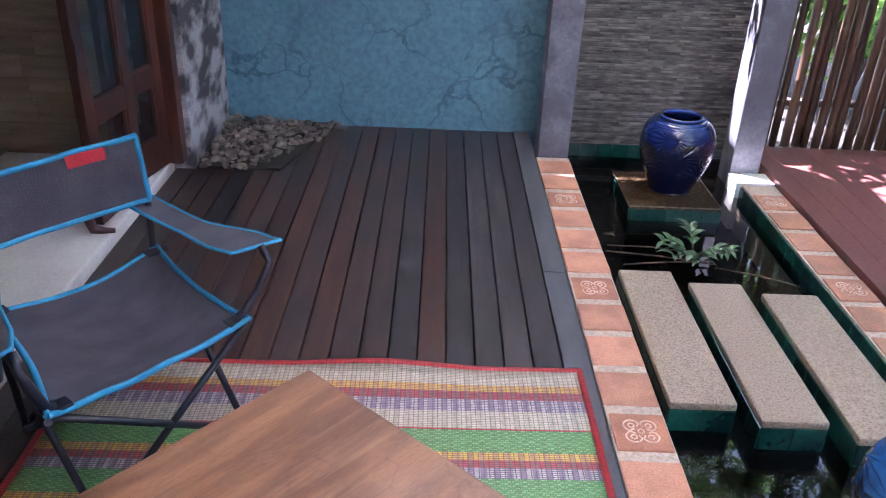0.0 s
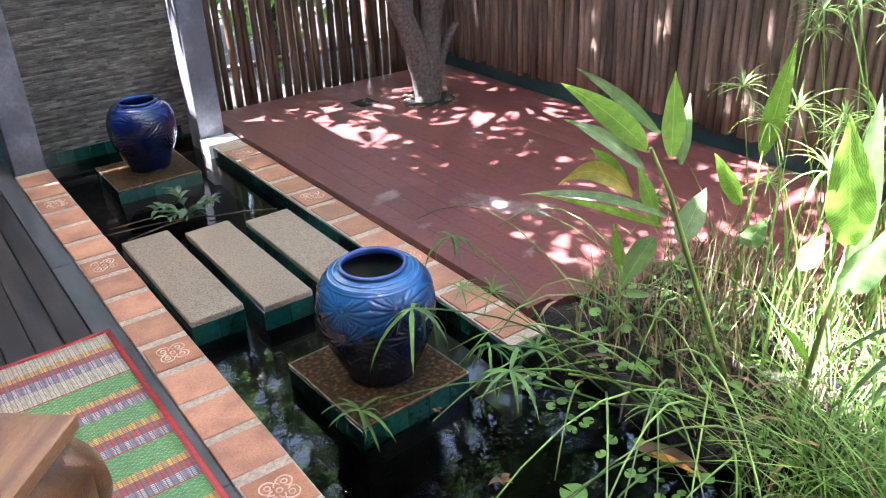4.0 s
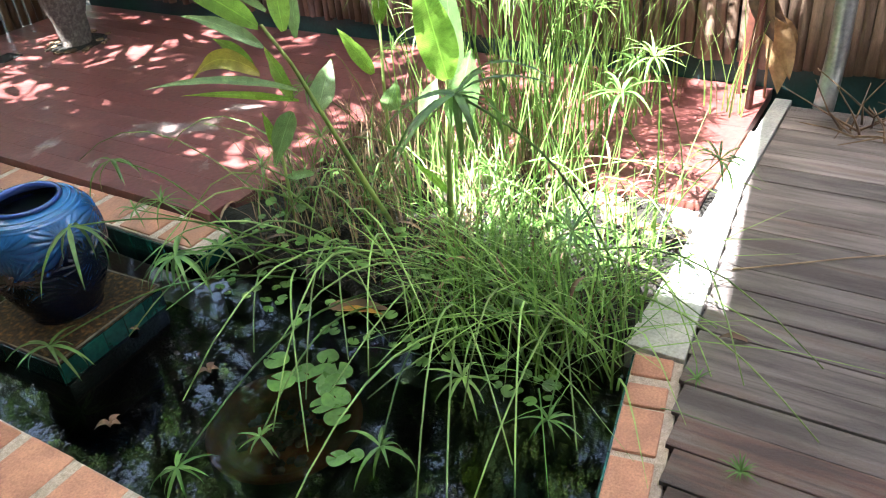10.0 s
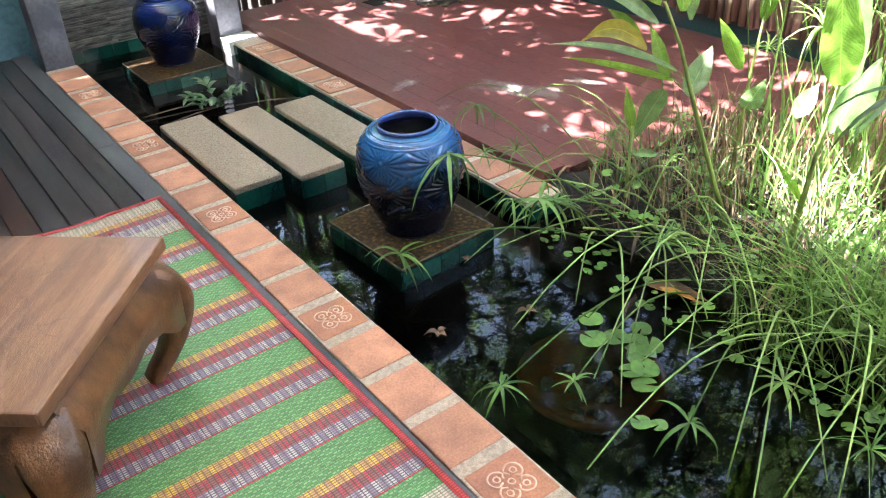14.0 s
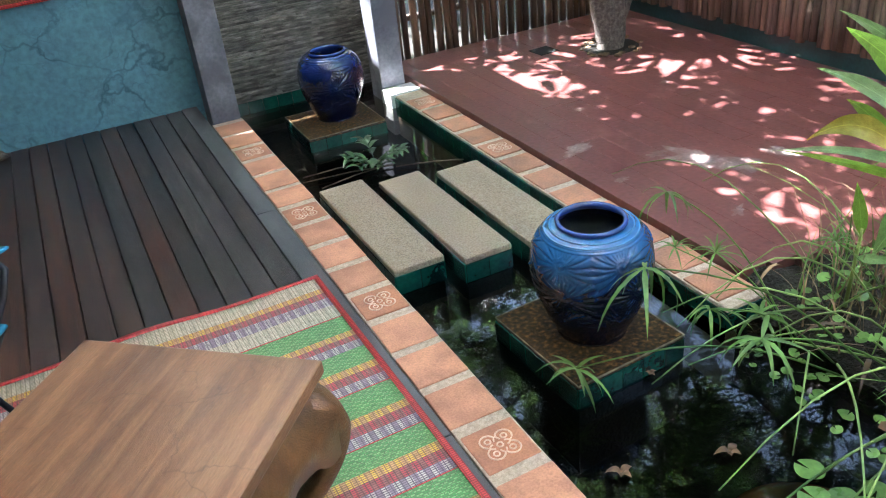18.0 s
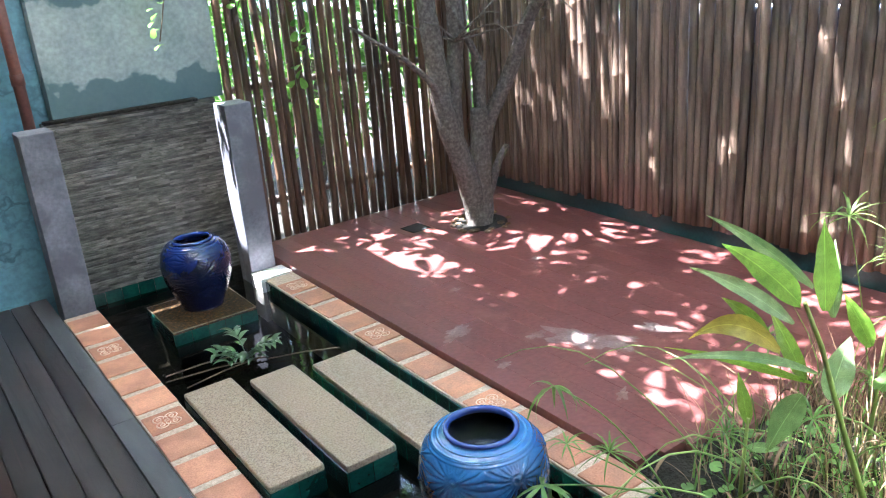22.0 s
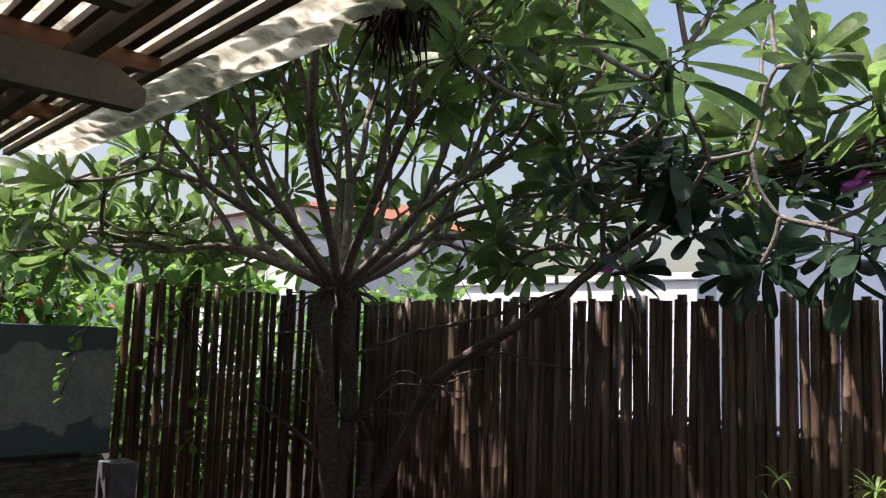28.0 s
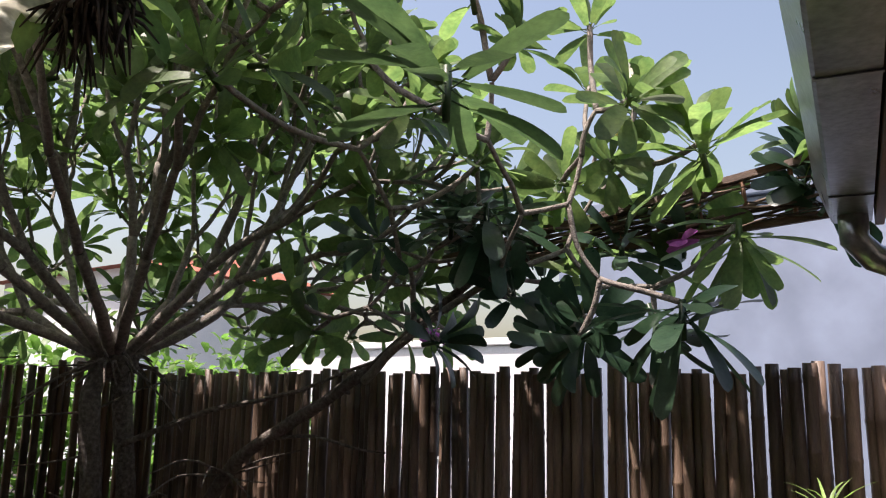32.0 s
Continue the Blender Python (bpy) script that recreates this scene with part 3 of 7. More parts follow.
# the kerb at the walkway end runs a little askew
def askew(u, v):
    """A place u along the end kerb and v outside its pond face."""
    c, s_ = math.cos(radians(11)), math.sin(radians(11))
    return 0.094 + u * c + v * s_, -4.42 + u * s_ - v * c


bm = bmesh.new()
box(bm, (0, -0.142, -0.6), (1.095, 0, -0.010), 0.004)
kerb3 = structure("kerb_3", bm, M_MORTAR, "terracotta kerb at the walkway end of the pond", "kerb")
kerb3.matrix_basis = pose(0.094, -4.42, 0, 0, 0, 11)
tl3, tl3_cut = kerb_tile(M_TERRA, 0.160, 0.112), kerb_tile(M_TERRA, 0.085, 0.112)
for u in (0.02, 0.210, 0.400, 0.590, 0.775):
    shared("tile", tl3, kerb3, pose(u, -0.058, rng.uniform(-0.002, 0.002), 0, 0, rng.uniform(-0.8, 0.8)))
for u in (0.908, 1.030):
    shared("tile", tl3_cut, kerb3, pose(u, -0.058, rng.uniform(-0.002, 0.002), 0, 0, rng.uniform(-0.8, 0.8)))

# green glazed tiles on upright faces
GT = 0.098
bm = bmesh.new()
box(bm, (-GT / 2 + 0.001, -0.004, -GT / 2 + 0.001), (GT / 2 - 0.001, 0.004, GT / 2 - 0.001), 0.002)
green_mesh = mesh_of("tile", bm, M_GREEN)


def green_run(parent, p, q, ztop, rowsn):
    p, q = Vector((*p, 0)), Vector((*q, 0))
    d = q - p
    count = max(1, round(d.length / GT))
    ang = math.degrees(math.atan2(d.y, d.x))
    s = d.length / count / GT
    for r in range(rowsn):
        for i in range(count):
            c = p + d * ((i + 0.5) / count)
            shared("tile", green_mesh, parent, pose(c.x, c.y, ztop - GT / 2 - r * GT, 0, 0, ang) @ Matrix.Diagonal((s, 1, 1, 1)))


green_run(kerb2, (1.003, 0.30), (1.003, -2.56), -0.018, 2)
green_run(kerb2, (1.003, -2.562), (1.185, -2.562), -0.018, 1)
green_run(kerb3, (0.0, 0.004), (1.095, 0.004), -0.02, 1)

# stepping stones
def stepping_stone(x0, y0, x1, y1):
    s = thing("stepping_stone", "washed gravel stepping stone with green tiled sides in the pond", "stepping stone", ((x0 + x1) / 2, (y0 + y1) / 2, -0.55), group="stepping stones across the pond")
    w, l = (x1 - x0) / 2, (y1 - y0) / 2
    b0 = bmesh.new()
    box(b0, (-w + 0.005, -l + 0.005, 0), (w - 0.005, l - 0.005, 0.555))
    part("core", b0, M_MUD, s)
    b0 = bmesh.new()
    box(b0, (-w - 0.002, -l - 0.002, 0.548), (w + 0.002, l + 0.002, 0.578), 0.009)
    part("slab", b0, M_STONE, s, "pale washed gravel slab")
    for p, q in (((-w, -l), (w, -l)), ((w, -l), (w, l)), ((w, l), (-w, l)), ((-w, l), (-w, -l))):
        green_run(s, p, q, 0.55, 1)


stepping_stone(0.12, -1.68, 0.34, -0.785)
stepping_stone(0.395, -1.76, 0.61, -0.875)
stepping_stone(0.675, -1.83, 0.90, -0.945)


def plinth(x0, y0, x1, y1, ztop, turn=0.0):
    s = thing("plinth", "square plinth with wet brown top and green tiled sides", "plinth", ((x0 + x1) / 2, (y0 + y1) / 2, -0.55), turn, group="jar plinths")
    w, l, h = (x1 - x0) / 2, (y1 - y0) / 2, ztop + 0.55
    b0 = bmesh.new()
    box(b0, (-w + 0.005, -l + 0.005, 0), (w - 0.005, l - 0.005, h - 0.012))
    part("core", b0, M_MUD, s)
    b0 = bmesh.new()
    box(b0, (-w, -l, h - 0.016), (w, l, h), 0.005)
    part("top_slab", b0, M_RUST, s, "wet brown algae-stained stone top")
    for p, q in (((-w, -l), (w, -l)), ((w, -l), (w, l)), ((w, l), (-w, l)), ((-w, l), (-w, -l))):
        b0 = bmesh.new()
        bar(b0, (*p, h - 0.002), (*q, h - 0.002), 0.004, 0.006)
        part("grout_edge", b0, M_GROUTWET, s, "pale grout edge")
    for p, q in (((-w, -l), (w, -l)), ((w, -l), (w, l)), ((w, l), (-w, l)), ((-w, l), (-w, -l))):
        green_run(s, p, q, h - 0.014, 1)


plinth(0.32, -0.04, 0.79, 0.42, -0.005)
plinth(0.320, -2.61, 0.765, -2.135, 0.005, 3.0)

# glazed jars
def jar_material(name, low, high, light):
    m = bpy.data.materials.new(name)
    m.use_nodes = True
    t = m.node_tree
    b = t.nodes["Principled BSDF"]
    co, w = t.nodes.new("ShaderNodeTexCoord"), t.nodes.new("ShaderNodeTexNoise")
    w.inputs["Scale"].default_value, w.inputs["Detail"].default_value, w.inputs["Distortion"].default_value = 9, 5, 1.2
    t.links.new(co.outputs["Object"], w.inputs["Vector"])
    r = t.nodes.new("ShaderNodeValToRGB")
    r.color_ramp.elements[0].position, r.color_ramp.elements[0].color = 0.30, (*low, 1)
    r.color_ramp.elements[1].position, r.color_ramp.elements[1].color = 0.85, (*high, 1)
    # sky sheen on the shoulder is put into the colour, dark towards the foot
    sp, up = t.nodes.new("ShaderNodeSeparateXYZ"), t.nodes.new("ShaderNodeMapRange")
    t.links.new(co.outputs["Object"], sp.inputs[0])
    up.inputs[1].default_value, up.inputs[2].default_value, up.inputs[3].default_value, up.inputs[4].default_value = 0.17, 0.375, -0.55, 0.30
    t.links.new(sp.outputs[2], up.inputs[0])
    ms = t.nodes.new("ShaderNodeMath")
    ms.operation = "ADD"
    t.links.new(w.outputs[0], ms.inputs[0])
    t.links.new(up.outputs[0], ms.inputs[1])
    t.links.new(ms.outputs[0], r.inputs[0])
    # lighter on the raised pattern, darker in the carved hollows
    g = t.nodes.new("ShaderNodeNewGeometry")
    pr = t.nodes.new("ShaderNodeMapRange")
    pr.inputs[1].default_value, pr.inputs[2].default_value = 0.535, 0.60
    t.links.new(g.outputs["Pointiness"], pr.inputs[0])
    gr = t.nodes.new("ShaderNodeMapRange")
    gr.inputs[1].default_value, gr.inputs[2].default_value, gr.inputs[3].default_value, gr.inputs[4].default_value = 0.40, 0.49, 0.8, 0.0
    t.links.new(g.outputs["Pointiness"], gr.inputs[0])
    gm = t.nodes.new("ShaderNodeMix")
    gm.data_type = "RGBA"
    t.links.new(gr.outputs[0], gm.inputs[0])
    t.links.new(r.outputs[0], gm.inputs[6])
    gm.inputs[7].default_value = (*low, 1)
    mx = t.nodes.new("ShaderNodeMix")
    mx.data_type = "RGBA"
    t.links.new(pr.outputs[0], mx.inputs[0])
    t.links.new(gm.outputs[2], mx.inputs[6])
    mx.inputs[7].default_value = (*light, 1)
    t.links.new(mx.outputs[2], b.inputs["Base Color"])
    b.inputs["Roughness"].default_value = 0.12
    b.inputs["Coat Weight"].default_value, b.inputs["Coat Roughness"].default_value = 0.5, 0.06
    fb, fs = t.nodes.new("ShaderNodeTexVoronoi"), t.nodes.new("ShaderNodeMath")
    fb.inputs["Scale"].default_value = 85
    t.links.new(co.outputs["Object"], fb.inputs["Vector"])
    fs.operation, fs.inputs[1].default_value = "MULTIPLY_ADD", 0.5
    t.links.new(fb.outputs[0], fs.inputs[0])
    t.links.new(w.outputs[0], fs.inputs[2])
    bp = t.nodes.new("ShaderNodeBump")
    bp.inputs["Strength"].default_value, bp.inputs["Distance"].default_value = 0.4, 0.003
    t.links.new(fs.outputs[0], bp.inputs["Height"])
    t.links.new(bp.outputs[0], b.inputs["Normal"])
    return m


def jar(x, y, z, rad, h, mtl, label, seed, carve):
    j = thing("jar", label, "jar", (x, y, z), group="glazed jars")
    b0 = bmesh.new()
    prof = [(0.001, 0.0), (0.54, 0.0), (0.59, 0.035), (0.71, 0.15), (0.87, 0.33), (0.97, 0.48), (1.0, 0.60), (0.98, 0.73), (0.91, 0.84), (0.78, 0.915), (0.63, 0.955), (0.54, 0.965)]
    # smooth the profile
    fine = []
    for i in range(len(prof) - 1):
        p0, p1, p2, p3 = (prof[max(0, min(len(prof) - 1, i + k))] for k in (-1, 0, 1, 2))
        for s in range(14):
            u = s / 14
            fine.append(tuple(0.5 * (2 * b_ + (c_ - a_) * u + (2 * a_ - 5 * b_ + 4 * c_ - d_) * u * u + (3 * b_ - a_ - 3 * c_ + d_) * u ** 3) for a_, b_, c_, d_ in zip(p0, p1, p2, p3)))
    fine.append(prof[-1])
    rings = lathe(b0, [(max(r, 0.001) * rad, zz * h) for r, zz in fine], 360)
    # carved fans of fern fronds, each radiating from its own root
    roots = [((k + 0.5 * (row % 2) + seed) / n_ * 2 * math.pi, zr) for row, (n_, zr) in enumerate(((6, 0.30), (5, 0.56), (6, 0.80))) for k in range(n_)]
    ra_, rz_ = np.array([r[0] for r in roots]), np.array([r[1] for r in roots]) * h
    for v in b0.verts:
        zz, a = v.co.z / h, math.atan2(v.co.y, v.co.x)
        if 0.20 < zz < 0.90:
            env = min(1, (zz - 0.20) / 0.06, (0.90 - zz) / 0.04)
            du = ((a - ra_ + math.pi) % (2 * math.pi) - math.pi) * rad * 0.9
            dv = v.co.z - rz_
            r2 = du * du + dv * dv
            k = int(r2.argmin())
            rr, fan = math.sqrt(r2[k]), math.atan2(dv[k], du[k])
            amp = math.cos(fan * 22 + 26 * rr * (1 if k % 2 else -1))
            amp = -max(0.0, amp) ** 2 * min(1.0, rr * 22)
            amp += 0.9 * max(0.0, 1 - abs(fan - 0.6) * rr * 90) - 0.5 * max(0.0, 1 - abs(rr - 0.012) * 260)
            d = carve * env * amp
            v.co.x += math.cos(a) * d
            v.co.y += math.sin(a) * d
        for zl in (0.19, 0.905, 0.925):
            if abs(zz - zl) < 0.007:
                v.co.x, v.co.y = v.co.x * 1.014, v.co.y * 1.014
    part("body", b0, mtl, j)
    b0 = bmesh.new()
    lathe(b0, [(0.535 * rad, 0.96 * h), (0.575 * rad, 0.972 * h), (0.575 * rad, 0.99 * h), (0.545 * rad, 1.0 * h), (0.50 * rad, 0.995 * h), (0.485 * rad, 0.955 * h), (0.66 * rad, 0.90 * h), (0.86 * rad, 0.7 * h), (0.6 * rad, 0.12 * h), (0.002, 0.10 * h)], 48)
    part("rim", b0, M_JAR1, j, "rounded dark blue glazed lip and inside")
    for rr_, zr in ((0.665, 0.945), (0.745, 0.924)):
        b0 = bmesh.new()
        tube(b0, [(rr_ * rad * math.cos(a), rr_ * rad * math.sin(a), zr * h) for a in np.linspace(0, 2 * math.pi, 61)], 0.0045, 8, False)
        part("neck_ring", b0, mtl, j)
    b0 = bmesh.new()
    bmesh.ops.create_circle(b0, cap_ends=True, segments=40, radius=0.72 * rad, matrix=Matrix.Translation((0, 0, 0.85 * h)))
    part("water", b0, M_JARWATER, j, "dark water near the brim")
    return j


M_JARWATER = material("dark_jar_water", (0.012, 0.014, 0.010), 0.03, (0.008, 0.009, 0.007), 5, 20, 0.0, spec=0.6)
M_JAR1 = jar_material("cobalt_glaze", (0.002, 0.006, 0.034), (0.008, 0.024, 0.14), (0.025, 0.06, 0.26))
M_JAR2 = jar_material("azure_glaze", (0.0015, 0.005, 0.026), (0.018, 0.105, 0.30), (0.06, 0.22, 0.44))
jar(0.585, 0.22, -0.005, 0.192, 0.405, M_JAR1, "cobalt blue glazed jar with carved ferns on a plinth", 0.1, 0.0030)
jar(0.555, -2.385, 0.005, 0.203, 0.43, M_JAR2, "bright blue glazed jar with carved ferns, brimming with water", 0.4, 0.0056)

M_PIPE = material("red_brown_pipe_paint", (0.13, 0.045, 0.03), 0.45, (0.09, 0.03, 0.022), 6, 60, 0.08)
# walls behind the deck
bm = bmesh.new()
# unseen top raised on this part only, to block sun from kerb and jar
box(bm, (-2.3, 1.02, -0.16), (-0.1, 1.20, 3.22))
box(bm, (-0.1, 1.02, -0.16), (0.15, 1.20, 2.80))
structure("wall_teal", bm, M_TEAL, "teal cracked polished plaster wall", "wall")
bm = bmesh.new()
box(bm, (-2.25, 0.22, -0.16), (-1.955, 1.02, 3.2), 0.004)
structure("wall_pillar", bm, M_MARBLED, "grey and black marbled plaster pillar", "pillar")


def grey_post(name, x0, y0, x1, y1, top):
    b0 = bmesh.new()
    box(b0, (x0, y0, -0.6 if x0 > 0.5 else -0.16), (x1, y1, top), 0.008)
    return structure(name, b0, M_POST, "grey cement post with flaking paint", "post")


pipe = thing("downpipe", "dark red-brown painted rain pipe behind the post", "pipe", (0.02, 0.875, 0))
b0 = bmesh.new()
tube(b0, [(0, 0, -0.14), (0, 0, 2.82)], 0.031, 16)
part("pipe_run", b0, M_PIPE, pipe)
for z in (1.3, 2.3):
    b0 = bmesh.new()
    lathe(b0, [(0.031, z - 0.03), (0.036, z - 0.03), (0.036, z + 0.03), (0.031, z + 0.03)], 16)
    part("collar", b0, M_PIPE, pipe)
grey_post("post_1", -0.085, 0.61, 0.09, 0.80, 1.04)
grey_post("post_2", 0.985, 0.46, 1.15, 0.64, 1.04)
bm = bmesh.new()
box(bm, (0.09, 0.90, -0.6), (1.10, 1.0, 1.03))
slate_wall = structure("wall_slate", bm, M_GROUT, "panel of thin stacked slate strips", "wall")
z = -0.10
while z < 1.02:
    x = 0.09
    h = rng.uniform(0.0125, 0.018)
    while x < 1.09:
        w = min(rng.uniform(0.14, 0.36), 1.09 - x)
        bm = bmesh.new()
        box(bm, (x + 0.001, 0.90 - rng.uniform(0.003, 0.022), z + 0.0018), (x + w - 0.001, 0.905, z + h - 0.0018))
        part("slate_strip", bm, M_SLATE, slate_wall)
        x += w
    z += h
bm = bmesh.new()
box(bm, (0.092, 0.865, 1.033), (0.98, 0.928, 1.052), 0.006)
part("coping", bm, M_SOIL, slate_wall, "dark mossy coping strip")
green_run(slate_wall, (0.10, 0.868), (1.0, 0.868), -0.005, 2)
bm = bmesh.new()
box(bm, (0.155, 0.93, 1.032), (1.17, 1.06, 1.82), 0.006)
structure("wall_grey", bm, M_GREYWALL, "weathered grey and teal stained upper wall", "wall")

# red board terrace
bm = bmesh.new()
box(bm, (1.20, -2.42, -0.15), (3.16, 0.86, -0.03))
box(bm, (1.97, -4.13, -0.149), (3.12, -2.42, -0.031))
terrace = structure("floor_terrace", bm, M_SOIL, "oxblood painted board terrace with worn patches", "terrace")
nb = 17
for i in range(nb):
    w = (3.16 - 1.19) / nb
    x0 = 1.19 + i * w
    y1 = -4.15 if x0 > 1.9 else -2.44 - 0.14 * min(1.0, (x0 - 1.19) / 0.5)
    cuts = [y1, rng.uniform(-1.6, -0.4), 0.84]
    for ya, yb in zip(cuts, cuts[1:]):
        bm = bmesh.new()
        box(bm, (x0 + 0.0006, ya + 0.0006, -0.028), (x0 + w - 0.0006, yb - 0.0006, 0.028), 0.0015)
        part("board", bm, M_RED, terrace)


def bare_patch(cx, cy, rx, ry, ang, seed):
    """A flake-edged bare patch in the paint, a film lying on the boards."""
    b1 = bmesh.new()
    ring = []
    for k in range(64):
        a = k / 64 * 2 * math.pi
        q = Vector((math.cos(a) * 1.6, math.sin(a) * 1.6, seed * 7.1))
        r = 0.75 + 0.55 * noise.noise(q) + 0.30 * noise.noise(q * 2.7) + 0.12 * noise.noise(q * 7)
        ring.append(b1.verts.new((math.cos(a) * rx * r, math.sin(a) * ry * r, 0)))
    b1.faces.new(ring)
    ob = part("bare_patch", b1, M_BARE, terrace, "grey bare patch where the paint has flaked")
    ob.matrix_basis = pose(cx, cy, 0.0292, 0, 0, ang)


M_BARE = material("bare_grey_board", (0.26, 0.195, 0.18), 0.6, (0.17, 0.088, 0.08), 9, 80, 0.2)
for args in ((1.77, -1.66, 0.25, 0.13, -60, 1), (1.36, -1.16, 0.12, 0.06, 20, 2), (2.08, -1.80, 0.14, 0.05, -60, 3), (1.67, -0.73, 0.06, 0.03, 10, 4), (1.31, -1.57, 0.05, 0.03, 0, 5), (1.62, -1.45, 0.06, 0.04, 0, 6), (2.3, -0.7, 0.05, 0.03, 0, 7), (1.5, -2.1, 0.06, 0.03, 30, 8)):
    bare_patch(*args)

# ---- bamboo fences ----
def bamboo_meshes(height, count=8, mtl=None, thick=(0.025, 0.032)):
    out = []
    for k in range(count):
        b0 = bmesh.new()
        r = rng.uniform(*thick)
        pts, rad, z = [], [], 0.0
        node = rng.uniform(0.05, 0.3)
        bx, by = rng.uniform(-0.012, 0.012), rng.uniform(-0.01, 0.01)
        hh = height + rng.uniform(-0.02, 0.03)
        while node < hh:
            for dz, rr in ((-0.012, 1.0), (-0.004, 1.08), (0.004, 1.08), (0.012, 1.0)):
                pts.append((bx * math.sin(node * 1.7), by * math.cos(node), max(0, node + dz)))
                rad.append(r * rr)
            node += rng.uniform(0.22, 0.34)
        pts = [(pts[0][0], pts[0][1], -0.02)] + pts + [(pts[-1][0], pts[-1][1], hh)]
        rad = [q * (1.0 - 0.12 * max(0.0, p[2]) / height) for q, p in zip([r] + rad + [r], pts)]
        tube(b0, pts, rad, 7)
        out.append(mesh_of("cane", b0, mtl or M_BAMBOO))
    return out


canes_tall = bamboo_meshes(2.08, mtl=M_BAMBOO_DARK, thick=(0.021, 0.028))
canes_short = bamboo_meshes(1.925)


def fence(name, p, q, z0, meshes, gap, label, ragged=0.01):
    p, q = Vector((*p, 0)), Vector((*q, 0))
    f0 = thing(name, label, "fence", (0, 0, 0), kind="structure")
    d = q - p
    u = d.normalized()
    s = 0.0
    while s < d.length:
        c = p + u * s
        shared("cane", rng.choice(meshes), f0, pose(c.x, c.y, z0 + rng.uniform(-ragged, ragged), rng.uniform(-0.5, 0.5), rng.uniform(-0.5, 0.5), rng.uniform(0, 360)))
        s += rng.uniform(*gap)
    side = Vector((-u.y, u.x, 0))
    for z in (0.25, 1.02):
        b0 = bmesh.new()
        a, e = p + side * 0.045, q + side * 0.045
        tube(b0, [(a.x, a.y, z0 + z), (e.x, e.y, z0 + z)], 0.024, 7)
        part("rail", b0, M_BAMBOO, f0)
    return f0


fence("fence_back", (1.19, 0.90), (3.12, 0.90), 0.03, canes_tall, (0.056, 0.073), "dark bamboo cane fence with gaps of light")
fence("fence_side", (3.135, 0.85), (3.135, -6.5), 0.165, canes_short, (0.044, 0.055), "close-set weathered bamboo cane fence", 0.016)
bm = bmesh.new()
box(bm, (3.26, -6.5, 0.20), (3.38, -1.25, 1.375), 0.01)
structure("wall_boundary", bm, M_POST, "grey cement boundary wall behind the bamboo fence", "wall")
bm = bmesh.new()
tube(bm, [(3.185, 0.80, 1.415), (3.185, -6.4, 1.43)], 0.014, 7)
structure("fence_rail", bm, M_BAMBOO, "thin bamboo rail tied along the back of the fence", "rail")
bm = bmesh.new()
box(bm, (3.165, -6.5, -0.16), (3.42, 0.80, 0.20), 0.01)
structure("plinth_wall", bm, M_TEALDARK, "low dark teal plinth under the fence", "wall")

# ---- walkway, edging and gravel ----
bm = bmesh.new()
box(bm, (0.15, -6.6, -0.15), (3.12, -4.70, -0.06))
walkway = structure("floor_walkway", bm, M_SOIL, "weathered grey plank walkway, sunlit along one edge", "walkway")
bm = bmesh.new()
box(bm, (-0.0585, -1.0, -0.03), (0.0585, 1.0, 0), 0.003)
walk_mesh = mesh_of("plank", bm, M_GREYPLANK)
walk_dark = walk_mesh.copy()
walk_dark.materials[0] = M_DARKWALK
for i in range(24):
    x = 0.17 + i * 0.122
    y1 = askew((x - 0.094) * 1.04, 0.150)[1] if x < 1.13 else -4.362 + 0.095 * min(x - 1.17, 1.1)
    shared("plank", walk_dark if i < 7 else walk_mesh, walkway, pose(x, y1 - 1.0, 0.004 + rng.uniform(-0.002, 0.002), 0, 0, rng.uniform(-0.1, 0.1)))
bm = bmesh.new()
box(bm, (1.17, -4.355, -0.16), (2.27, -4.175, 0.008), 0.006)
for v in bm.verts:
    if v.co.y < -4.3 and v.co.x > 2.0:
        v.co.y += 0.105
box(bm, (2.27, -4.25, -0.16), (3.1, -4.175, 0.008), 0.006)
structure("edging", bm, M_CEMENT, "pale cement edging along the planting bed", "edging")
# sunlit terracotta paving between the edging and the bed
bm = bmesh.new()
box(bm, (1.78, -4.174, -0.16), (2.74, -3.74, -0.004), 0.004)
paving = structure("floor_paving", bm, M_MORTAR, "sunlit terracotta tile paving beside the edging", "paving")
for i in range(4):
    for j in range(2):
        shared("tile", tl, paving, pose(1.90 + i * 0.235, -4.065 + j * 0.215, rng.uniform(-0.002, 0.002), 0, 0, rng.uniform(-0.6, 0.6)))
bm = bmesh.new()
box(bm, (-0.1, -6.6, -0.15), (0.15, -4.37, -0.002), 0.003)
structure("floor_strip", bm, M_PLANK, "dark timber strip beside the kerb", "deck")

M_PEBBLE = material("river_pebble", (0.20, 0.16, 0.13), 0.6, (0.06, 0.05, 0.045), 12, 90, 0.15, island=0.55)
peb = []
for k in range(10):
    b0 = bmesh.new()
    bmesh.ops.create_icosphere(b0, subdivisions=2, radius=1.0)
    sx, sy, sz = rng.uniform(0.7, 1.2), rng.uniform(0.6, 1.0), rng.uniform(0.45, 0.7)
    off = Vector((rng.uniform(0, 50), 0, 0))
    for v in b0.verts:
        v.co = Vector((v.co.x * sx, v.co.y * sy, v.co.z * sz)) * (1 + 0.22 * noise.noise(v.co * 1.3 + off))
    for fc in b0.faces:
        fc.smooth = True
    peb.append(mesh_of("pebble", b0, M_PEBBLE))
gravel = thing("gravel_bed", "heap of brown and grey river pebbles in the wall corner", "gravel", (-1.6, 0.65, 0.0))
b0 = bmesh.new()
